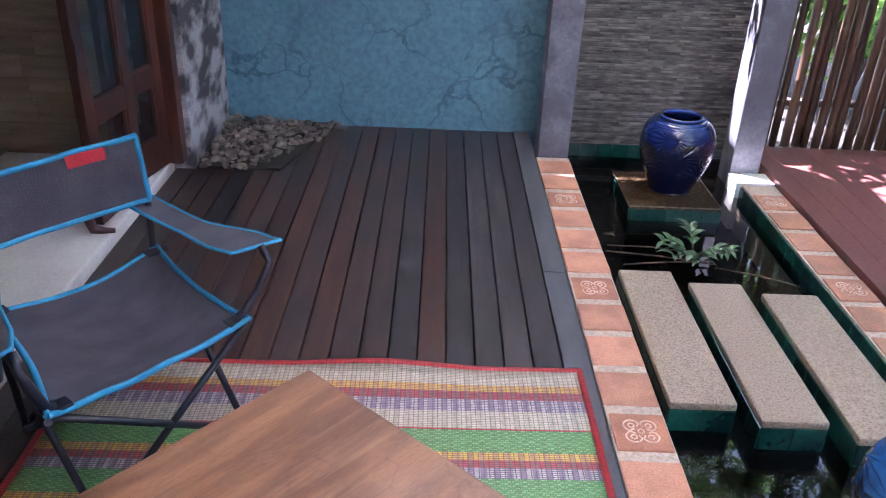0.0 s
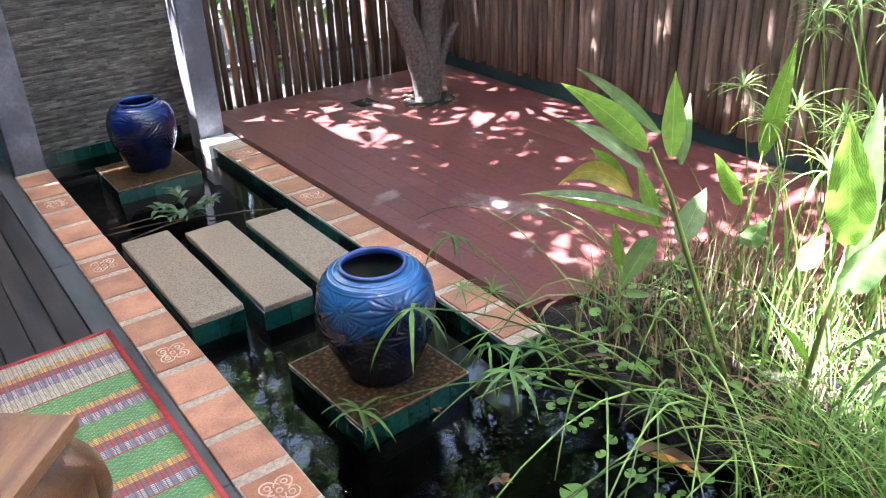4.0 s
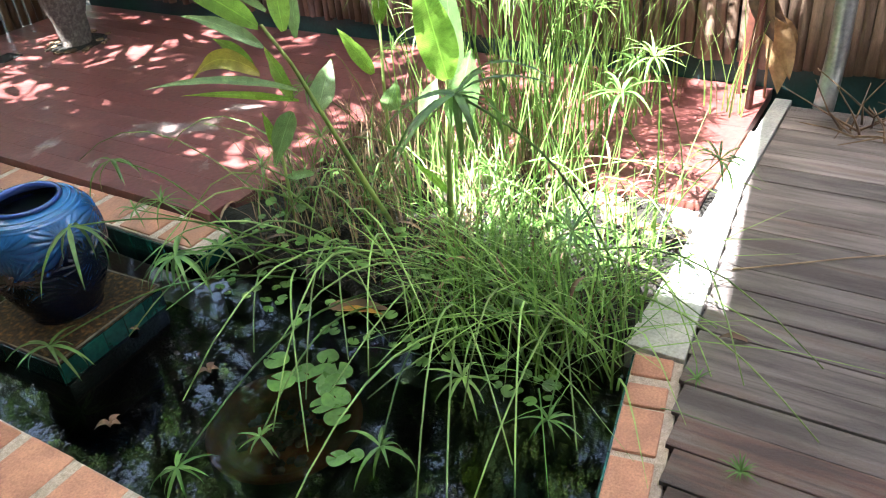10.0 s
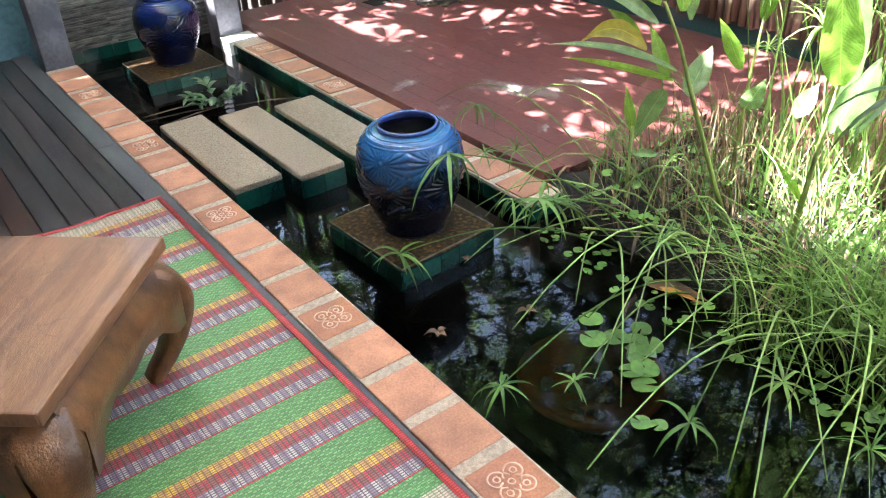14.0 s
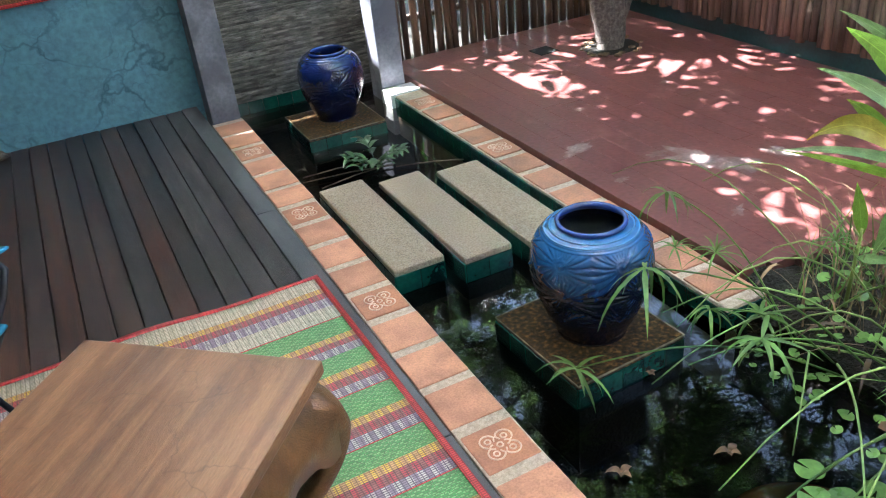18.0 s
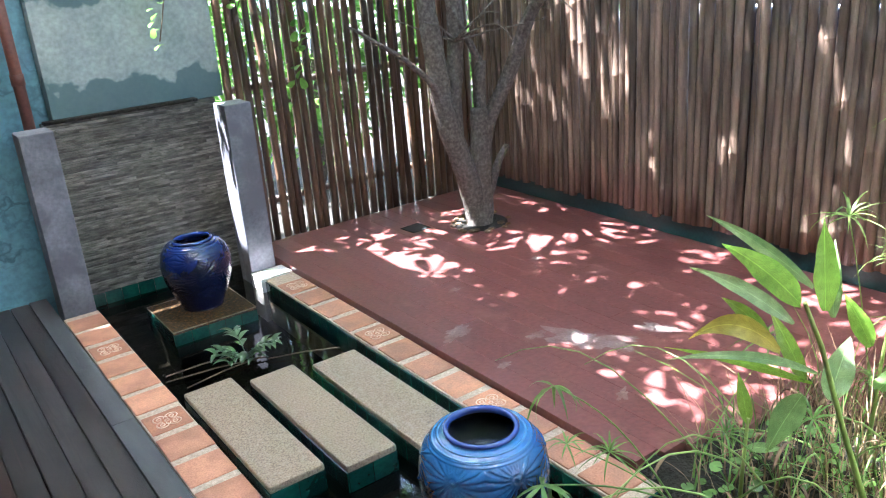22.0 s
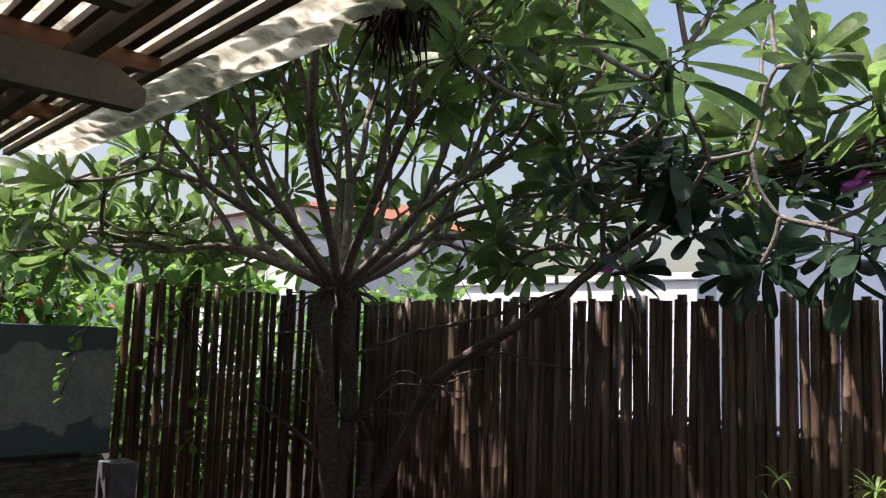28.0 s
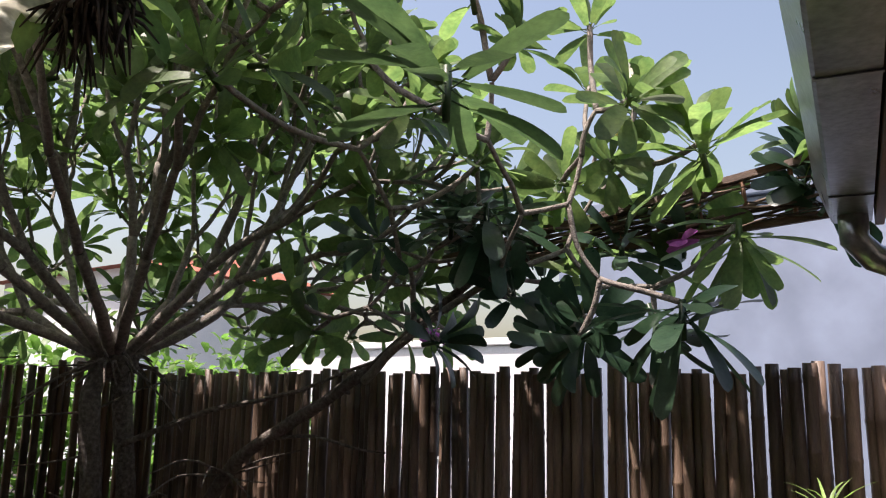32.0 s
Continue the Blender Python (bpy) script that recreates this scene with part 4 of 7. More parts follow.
box(b0, (-0.34, -0.42, -0.02), (0.30, 0.36, 0.015))
for v in b0.verts:
    if v.co.x > 0 and v.co.y < 0:
        v.co.x -= 0.2
part("bed", b0, M_SOIL, gravel)
placed = 0
rest = bmesh.new()
while placed < 420:
    gx, gy = rng.uniform(-0.33, 0.36), rng.uniform(-0.43, 0.35)
    lim = -0.05 + (gy + 0.43) * 0.56
    if gx > lim + rng.uniform(-0.04, 0.04):
        continue
    s = rng.uniform(0.014, 0.032)
    hgt = 0.012 + 0.05 * max(0, (lim - gx)) * rng.random() + rng.uniform(0, 0.012)
    m = pose(gx, gy, hgt, rng.uniform(-30, 30), rng.uniform(-30, 30), rng.uniform(0, 360)) @ Matrix.Scale(s, 4)
    if placed < 280:
        shared("pebble", rng.choice(peb), gravel, m)
    else:
        tmp = bmesh.new()
        tmp.from_mesh(rng.choice(peb))
        tmp.transform(m @ Matrix.Diagonal((0.8, 0.8, 0.8, 1)))
        me = bpy.data.meshes.new("t")
        tmp.to_mesh(me)
        tmp.free()
        rest.from_mesh(me)
        bpy.data.meshes.remove(me)
    placed += 1
tagged(part("pebble_rest", rest, M_PEBBLE, gravel), kind="stuff")

# ---- house front with folding doors ----
bm = bmesh.new()
box(bm, (-2.95, -6.6, -0.16), (-2.06, 0.24, 0.05), 0.010)
structure("floor_step", bm, M_PLASTER, "white plaster door step along the house", "step")
bm = bmesh.new()
box(bm, (-5.2, -6.6, -0.16), (-2.95, 0.30, 0.05))
structure("floor_room", bm, M_ROOMFLOOR, "pale polished floor inside the house", "floor")
bm = bmesh.new()
box(bm, (-5.2, 0.26, -0.16), (-2.25, 0.42, 2.9))
structure("wall_room_end", bm, M_CLAD, "beige sandstone clad end wall inside", "wall")
yy = 0.26
z = 0.06
while z < 2.85:
    h = rng.choice((0.10, 0.12, 0.15))
    x = -5.1 + rng.uniform(-0.3, 0)
    while x < -2.26:
        w = rng.uniform(0.35, 0.8)
        x1 = min(x + w, -2.26)
        if x1 - max(x, -5.1) > 0.02:
            bm = bmesh.new()
            box(bm, (max(x, -5.1) + 0.0015, yy - rng.uniform(0.006, 0.014), z + 0.0015), (x1 - 0.0015, yy + 0.002, min(z + h, 2.85) - 0.0015), 0.002)
            part("cladding_stone", bm, M_CLAD, bpy.data.objects["wall_room_end"])
        x += w
    z += h
bm = bmesh.new()
box(bm, (-5.35, -6.75, -0.16), (-5.2, 0.42, 2.9))
structure("wall_room_back", bm, M_ROOMWALL, "dim plastered room wall", "wall")
bm = bmesh.new()
box(bm, (-5.35, -6.75, 2.75), (-2.05, 0.42, 2.9))
structure("ceiling_room", bm, M_ROOMWALL, "plain room ceiling", "ceiling")
bm = bmesh.new()
box(bm, (-2.3, -6.6, 2.25), (-2.05, 0.22, 2.75))
box(bm, (-2.3, -6.6, 0.055), (-2.05, -3.2, 2.25))
structure("wall_house", bm, M_ROOMWALL, "plastered house front over the doors", "wall")
bm = bmesh.new()
box(bm, (-5.35, -6.9, -0.16), (3.6, -6.62, 2.9))
structure("wall_rear", bm, M_ROOMWALL, "plain plaster wall closing the covered deck", "wall")


def door_leaf(name, hinge, ang, width, label):
    """A glazed leaf with stiles, rails and two panes; it runs from the hinge along its own x."""
    d = thing(name, label, "door", (*hinge, 0.065), ang, kind="structure")
    H, S, T = 2.15, 0.085, 0.04
    for nm, a, b_ in (("stile", (0, 0), (S, H)), ("stile", (width - S, 0), (width, H)), ("bottom_rail", (S, 0), (width - S, 0.16)), ("lock_rail", (S, 0.42), (width - S, 0.52)), ("top_rail", (S, H - 0.1), (width - S, H))):
        b0 = bmesh.new()
        box(b0, (a[0], -T / 2, a[1]), (b_[0], T / 2, b_[1]), 0.005)
        part(nm, b0, M_DOOR, d)
    for z0, z1 in ((0.16, 0.42), (0.52, H - 0.1)):
        b0 = bmesh.new()
        box(b0, (S, -0.003, z0), (width - S, 0.003, z1))
        pn = part("pane", b0, M_GLASS, d, "clear glass pane")
        pn.visible_shadow = False
        b0 = bmesh.new()
        for q, w in (((S, z0), (S + 0.012, z1)), ((width - S - 0.012, z0), (width - S, z1)), ((S, z0), (width - S, z0 + 0.012))):
            box(b0, (q[0], -0.012, q[1]), (w[0], 0.012, w[1]))
        part("bead", b0, M_DOOR, d)
    return d


door_leaf("door_1", (-2.06, 0.16), -102, 0.46, "dark red-brown glazed folding door leaf, open")
door_leaf("door_2", (-2.13, -0.62), 84, 0.44, "dark red-brown glazed folding door leaf, folded back")
door_leaf("door_3", (-2.135, -1.61), -92, 0.62, "dark red-brown glazed door leaf, open")
door_leaf("door_4", (-2.155, -2.25), -90, 0.62, "dark red-brown glazed door leaf, open")
b0 = bmesh.new()
tube(b0, [(-2.16, -0.67, 0.30), (-2.15, -0.67, 0.12), (-2.135, -0.668, 0.065), (-2.09, -0.66, 0.058), (-2.05, -0.65, 0.056)], [0.022, 0.024, 0.022, 0.016, 0.011], 10)
tagged(part("door_prop", b0, M_DOOR), "dark carved wooden door prop on the step", "door prop")
bm = bmesh.new()
box(bm, (-2.18, 0.14, 0.055), (-1.985, 0.235, 2.25), 0.006)
structure("frame_1", bm, M_DOOR, "dark red-brown timber door jamb", "door frame")

# ---- floor mat and wall mat ----
def weave(name, a, b_, per=66.0, shift=0.0, ribs=True):
    m = bpy.data.materials.new(name)
    m.use_nodes = True
    t = m.node_tree
    p = t.nodes["Principled BSDF"]
    co, mp, br = t.nodes.new("ShaderNodeTexCoord"), t.nodes.new("ShaderNodeMapping"), t.nodes.new("ShaderNodeTexBrick")
    mp.inputs["Scale"].default_value = (per, per, per)
    t.links.new(co.outputs["UV"], mp.inputs[0])
    t.links.new(mp.outputs[0], br.inputs["Vector"])
    br.inputs["Scale"].default_value = 1.0
    br.offset = shift
    br.inputs["Color1"].default_value, br.inputs["Color2"].default_value = (*a, 1), (*b_, 1)
    br.inputs["Mortar"].default_value = (*(c * 0.5 for c in b_), 1)
    br.inputs["Mortar Size"].default_value, br.inputs["Brick Width"].default_value, br.inputs["Row Height"].default_value = 0.11, 1.0, 0.55
    nz, mx = t.nodes.new("ShaderNodeTexNoise"), t.nodes.new("ShaderNodeMix")
    nz.inputs["Scale"].default_value = 40
    mx.data_type, mx.blend_type = "RGBA", "OVERLAY"
    mx.inputs[0].default_value = 0.5
    t.links.new(mp.outputs[0], nz.inputs["Vector"])
    nz.inputs["Scale"].default_value = 0.8
    ck, tint = t.nodes.new("ShaderNodeTexChecker"), t.nodes.new("ShaderNodeMix")
    ck.inputs["Scale"].default_value = 1.0
    ck.inputs["Color1"].default_value, ck.inputs["Color2"].default_value = (*a, 1), (*b_, 1)
    mc = t.nodes.new("ShaderNodeMapping")
    mc.inputs["Scale"].default_value = (per * 0.8, 0.01, 0.01) if ribs else (per * 0.8, per * 1.6, 0.01)
    t.links.new(co.outputs["UV"], mc.inputs[0])
    t.links.new(mc.outputs[0], ck.inputs["Vector"])
    tint.data_type = "RGBA"
    t.links.new(br.outputs["Fac"], tint.inputs[0])
    t.links.new(ck.outputs["Color"], tint.inputs[6])
    tint.inputs[7].default_value = (*(c * 0.5 for c in b_), 1)
    t.links.new(tint.outputs[2], mx.inputs[6])
    t.links.new(nz.outputs[0], mx.inputs[7])
    t.links.new(mx.outputs[2], p.inputs["Base Color"])
    bp = t.nodes.new("ShaderNodeBump")
    bp.inputs["Strength"].default_value, bp.inputs["Distance"].default_value, bp.invert = 0.9, 0.003, True
    t.links.new(br.outputs["Fac"], bp.inputs["Height"])
    t.links.new(bp.outputs[0], p.inputs["Normal"])
    p.inputs["Roughness"].default_value = 0.5
    return m


W = {"red": weave("red_reed", (0.56, 0.045, 0.045), (0.50, 0.035, 0.04)), "beige": weave("beige_reed", (0.62, 0.53, 0.42), (0.50, 0.43, 0.33)),
     "gold": weave("gold_reed", (0.68, 0.43, 0.06), (0.52, 0.28, 0.13)), "pink": weave("pink_reed", (0.50, 0.06, 0.085), (0.29, 0.11, 0.11)),
     "lilac": weave("lilac_reed", (0.50, 0.45, 0.45), (0.27, 0.20, 0.28)), "green": weave("green_reed", (0.085, 0.27, 0.08), (0.21, 0.40, 0.155), shift=0.5, ribs=False),
     "olive": weave("olive_reed", (0.17, 0.16, 0.05), (0.12, 0.12, 0.04)), "orange": weave("orange_reed", (0.42, 0.13, 0.04), (0.27, 0.085, 0.04)),
     "tan": weave("tan_reed", (0.28, 0.14, 0.055), (0.20, 0.095, 0.04))}


def mat_strip(bm, uv, x0, x1, y0, y1, mi, rise):
    n = 26
    vs = [[bm.verts.new((x, y, rise(x, y))) for x in np.linspace(x0, x1, n)] for y in np.linspace(y0, y1, 3)]
    for r in range(2):
        for i in range(n - 1):
            fc = bm.faces.new((vs[r][i], vs[r + 1][i], vs[r + 1][i + 1], vs[r][i + 1]))
            fc.material_index, fc.smooth = mi, True
            for lp in fc.loops:
                lp[uv].uv = (lp.vert.co.x, lp.vert.co.y)


def reed_mat(name, label, width, stripes, at, turn, rise, edge=0.022):
    """Stripes lie one after another along -y; a red tape runs round the edge."""
    th = thing(name, label, "mat")
    th.matrix_basis = at @ turn
    keys = list(W)
    bm = bmesh.new()
    uv = bm.loops.layers.uv.new("UVMap")
    y = -edge
    for key, w in stripes:
        mat_strip(bm, uv, -width / 2 + edge, width / 2 - edge, y - w, y, keys.index(key), rise)
        y -= w
    bmesh.ops.remove_doubles(bm, verts=bm.verts, dist=1e-4)
    ob = part("weave", bm, [W[k] for k in keys], th)
    sl = ob.modifiers.new("thick", "SOLIDIFY")
    sl.thickness, sl.offset = 0.004, -1
    L = -y + edge
    for a, b_ in (((-width / 2, -L), (width / 2, -L + edge)), ((-width / 2, -edge), (width / 2, 0)), ((-width / 2, -L + edge), (-width / 2 + edge, -edge)), ((width / 2 - edge, -L + edge), (width / 2, -edge))):
        bm = bmesh.new()
        uv = bm.loops.layers.uv.new("UVMap")
        mat_strip(bm, uv, a[0], b_[0], a[1], b_[1], 0, lambda x_, y_: rise(x_, y_) + 0.0015)
        o = part("edge_tape", bm, W["red"], th, "red tape edge")
        s2 = o.modifiers.new("thick", "SOLIDIFY")
        s2.thickness, s2.offset = 0.005, -1
    return th


stripes = [("beige", 0.085), ("gold", 0.035), ("pink", 0.04), ("lilac", 0.06), ("beige", 0.085), ("red", 0.006), ("green", 0.10), ("gold", 0.035), ("pink", 0.03), ("lilac", 0.045)]
for k in range(6):
    stripes += [("green", 0.095 + 0.02 * (k % 2)), ("gold", 0.036), ("pink", 0.042), ("lilac", 0.045), ("red", 0.005)]
stripes += [("green", 0.07), ("beige", 0.10)]


def floor_rise(x, y):
    return 0.007 + 0.004 * noise.noise(Vector((x * 1.5, y * 2.0, 4.0))) + 0.022 * max(0, 1 + y / 0.25) ** 2 * max(0, math.sin(x * 4.2 + 0.9)) ** 2


reed_mat("floor_mat", "striped green, gold and lilac woven reed mat, red edges", 1.70, stripes, pose(-0.99, -1.50, 0, 0, 0, 0.6), Matrix.Identity(4), floor_rise)
wall_stripes = [("olive", 0.10), ("tan", 0.10), ("gold", 0.04), ("tan", 0.06), ("olive", 0.08), ("orange", 0.06), ("tan", 0.11), ("orange", 0.03), ("gold", 0.02), ("tan", 0.07), ("orange", 0.05), ("tan", 0.04), ("orange", 0.05), ("gold", 0.02), ("orange", 0.04), ("tan", 0.05)]
reed_mat("wall_mat", "faded striped reed mat hung on the teal wall", 1.74, wall_stripes, pose(-1.09, 1.005, 1.77, 90, -1.0, 0), Matrix.Identity(4), lambda x, y: 0.012 + 0.008 * noise.noise(Vector((x * 2, y * 2, 1.0))))

# ---- low table with curled legs ----
table = thing("low_table", "low square hardwood table with curled carved legs", "table", (-0.94, -2.645, 0.006), -41.5)
b0 = bmesh.new()
box(b0, (-0.355, -0.355, 0.405), (0.355, 0.355, 0.445), 0.006)
part("tabletop", b0, M_TABLE, table, "warm figured hardwood top")
for q in range(4):
    a = math.pi / 4 + q * math.pi / 2
    out = Vector((math.cos(a), math.sin(a), 0))
    side = Vector((-out.y, out.x, 0))
    b0 = bmesh.new()
    path = [(0.30, 0.350, 0.125), (0.41, 0.342, 0.128), (0.47, 0.295, 0.12), (0.49, 0.235, 0.10), (0.468, 0.15, 0.082), (0.425, 0.075, 0.066), (0.385, 0.03, 0.058), (0.365, 0.0, 0.06)]
    fine = []
    for i in range(len(path) - 1):
        p0, p1, p2, p3 = (Vector(path[max(0, min(len(path) - 1, i + k))]) for k in (-1, 0, 1, 2))
        fine += [0.5 * (2 * p1 + (p2 - p0) * u + (2 * p0 - 5 * p1 + 4 * p2 - p3) * u * u + (3 * p1 - p0 - 3 * p2 + p3) * u ** 3) for u in (0, 0.25, 0.5, 0.75)]
    fine.append(Vector(path[-1]))
    rings = []
    for i, p in enumerate(fine):
        d = (fine[min(i + 1, len(fine) - 1)] - fine[max(i - 1, 0)])
        d = Vector((d.x, d.y)).normalized()
        nrm = Vector((-d.y, d.x))
        c = out * p.x + Vector((0, 0, p.y))
        no = out * nrm.x + Vector((0, 0, nrm.y))
        w, tk = p.z, p.z * 0.42
        ring = []
        for k in range(12):
            an = 2 * math.pi * k / 12
            cx, cy = math.cos(an), math.sin(an)
            sq = 0.62
            ring.append(b0.verts.new(c + side * (w * math.copysign(abs(cx) ** sq, cx) * 0.62) + no * (tk * math.copysign(abs(cy) ** sq, cy))))
        rings.append(ring)
    for r0, r1 in zip(rings, rings[1:]):
        for k in range(12):
            b0.faces.new((r0[k], r0[(k + 1) % 12], r1[(k + 1) % 12], r1[k])).smooth = True
    b0.faces.new(rings[0][::-1])
    b0.faces.new(rings[-1])
    part("leg", b0, M_TABLE2, table, "curled carved leg")
    # apron with a scalloped lower edge
    ang = q * math.pi / 2
    b0 = bmesh.new()
    N = 32
    outer, inner = [], []
    for i in range(N + 1):
        u = -0.29 + 0.58 * i / N
        s = abs(u) / 0.29
        low = 0.265 - 0.075 * s ** 2 - 0.022 * max(0, math.sin(s * math.pi * 3)) - 0.03 * max(0, 1 - s / 0.14)
        for lst, off in ((outer, 0.325), (inner, 0.29)):
            bulge = 0.052 + 0.02 * s ** 2
            lst.append((b0.verts.new((u, -off, 0.405)), b0.verts.new((u, -off - (bulge if off > 0.3 else 0) , 0.33)), b0.verts.new((u, -off - (0.034 + 0.03 * s ** 2 if off > 0.3 else 0), low))))
    for i in range(N):
        for k in range(2):
            b0.faces.new((outer[i][k], outer[i][k + 1], outer[i + 1][k + 1], outer[i + 1][k])).smooth = True
            b0.faces.new((inner[i][k], inner[i + 1][k], inner[i + 1][k + 1], inner[i][k + 1])).smooth = True
        b0.faces.new((outer[i][2], inner[i][2], inner[i + 1][2], outer[i + 1][2]))
    b0.transform(Matrix.Rotation(ang, 4, "Z"))
    part("apron", b0, M_TABLE2, table, "scalloped carved apron")

# ---- folding camp chair ----
chair = thing("camp_chair", "grey folding camp chair with blue piping and red tag", "chair", (-1.515, -1.865, 0.006), 50)


def cloth(name, f, nu, nv, hem, label="", hole=None):
    """A fabric panel over f(u, v) with a blue hem round it."""
    b1 = bmesh.new()
    vs = [[b1.verts.new(f(i / nu, j / nv)) for i in range(nu + 1)] for j in range(nv + 1)]
    for j in range(nv):
        for i in range(nu):
            if hole and math.hypot((i + 0.5) / nu - hole[0], ((j + 0.5) / nv - hole[1]) * hole[3]) < hole[2]:
                continue
            b1.faces.new((vs[j][i], vs[j][i + 1], vs[j + 1][i + 1], vs[j + 1][i])).smooth = True
    for v in [v for v in b1.verts if not v.link_faces]:
        b1.verts.remove(v)
    o = part(name, b1, M_CLOTH, chair, label)
    so = o.modifiers.new("thick", "SOLIDIFY")
    so.thickness, so.offset = 0.004, 0
    b1 = bmesh.new()
    loop = [f(i / 40, 0) for i in range(40)] + [f(1, i / 40) for i in range(40)] + [f(1 - i / 40, 1) for i in range(40)] + [f(0, 1 - i / 40) for i in range(41)]
    tube(b1, loop, hem, 6)
    part("piping", b1, M_BLUE, o, "bright blue piping")
    return o


def patch_of(u, v, fl, fr, bl, br):
    """The place at u, v on the bilinear patch between four corners."""
    return (Vector(fl) * (1 - u) + Vector(fr) * u) * (1 - v) + (Vector(bl) * (1 - u) + Vector(br) * u) * v


def seat_f(u, v):
    p = patch_of(u, v, (-0.375, -0.285, 0.425), (0.215, -0.255, 0.405), (-0.29, 0.235, 0.44), (0.25, 0.25, 0.44))
    sag = (1 - (2 * u - 1) ** 2) * (1 - 0.55 * (2 * v - 1) ** 2)
    p.z -= 0.085 * sag - 0.006 * noise.noise(Vector((p.x * 9, p.y * 9, 0)))
    p.y += 0.03 * (1 - (2 * u - 1) ** 2) * (1 if v < 0.5 else -0.3) * abs(2 * v - 1)
    p.x += 0.03 * (1 - (2 * v - 1) ** 2) * (1 if u < 0.5 else -1) * abs(2 * u - 1)
    return p


def back_f(u, v):
    p = patch_of(u, v, (-0.258, 0.30, 0.582), (0.245, 0.25, 0.605), (-0.275, 0.322, 0.772), (0.235, 0.265, 0.81))
    bow = 1 - (2 * u - 1) ** 2
    return p + Vector((0, 0.03 * bow, -0.012 * bow + 0.004 * noise.noise(Vector((p.x * 8, v * 3, 5)))))


cloth("seat", seat_f, 30, 30, 0.009, "sagging grey seat fabric")
cloth("backrest", back_f, 30, 14, 0.009, "grey back fabric")
for sx in (-1, 1):
    def arm_f(u, v, sx=sx):
        w = 0.045 + 0.028 * max(0, min(1, (v - 0.5) / 0.3))
        c = Vector((0.24, 0.30, 0.585)).lerp(Vector((0.295, -0.19, 0.587)), v) if sx > 0 else Vector((-0.255, 0.28, 0.578)).lerp(Vector((-0.47, -0.23, 0.596)), v)
        return c + Vector(((2 * u - 1) * w, -0.03 * (v > 0.9) * (u if sx > 0 else 1 - u), -0.02 * math.sin(v * math.pi)))
    hole = (0.5, 0.84, 0.30, 4.6) if sx < 0 else None
    cloth("armrest", arm_f, 16, 34, 0.006, "grey armrest" + (" with a mesh cup holder" if sx < 0 else ""), hole)
b0 = bmesh.new()
c = Vector((-0.437, -0.149, 0.0))
rings = [[b0.verts.new(c + Vector((0.042 * k * math.cos(a), 0.042 * k * math.sin(a), z))) for a in np.linspace(0, 2 * math.pi, 20, endpoint=False)] for k, z in ((1.0, 0.60), (0.95, 0.53), (0.85, 0.49))]
for r0, r1 in zip(rings, rings[1:]):
    for k in range(20):
        b0.faces.new((r0[k], r0[(k + 1) % 20], r1[(k + 1) % 20], r1[k]))
b0.faces.new(rings[-1][::-1])
part("cup_holder", b0, M_TUBE, chair, "black mesh cup holder")
for nm, pts in (("front_brace", ((-0.36, -0.265, 0.405), (0.20, -0.235, 0.01))), ("front_brace", ((0.21, -0.24, 0.39), (-0.30, -0.255, 0.01))),
                ("rear_brace", ((-0.28, 0.23, 0.42), (0.22, 0.255, 0.01))), ("rear_brace", ((0.245, 0.245, 0.42), (-0.24, 0.27, 0.01))),
                ("side_brace", ((-0.37, -0.27, 0.40), (-0.255, 0.25, 0.01))), ("side_brace", ((-0.285, 0.23, 0.42), (-0.295, -0.24, 0.012))),
                ("side_brace", ((0.215, -0.24, 0.39), (0.225, 0.25, 0.01))), ("side_brace", ((0.25, 0.24, 0.42), (0.195, -0.22, 0.012)))):
    b0 = bmesh.new()
    tube(b0, pts, 0.0105, 10)
    part(nm, b0, M_TUBE, chair, "dark blue steel tube")
FEET = {(-1, -1): (-0.30, -0.25), (1, -1): (0.20, -0.23), (-1, 1): (-0.245, 0.262), (1, 1): (0.222, 0.255)}
PATCH = {(-1, -1): (-0.345, -0.262, 0.424), (1, -1): (0.19, -0.232, 0.405), (-1, 1): (-0.27, 0.22, 0.438), (1, 1): (0.23, 0.23, 0.438)}
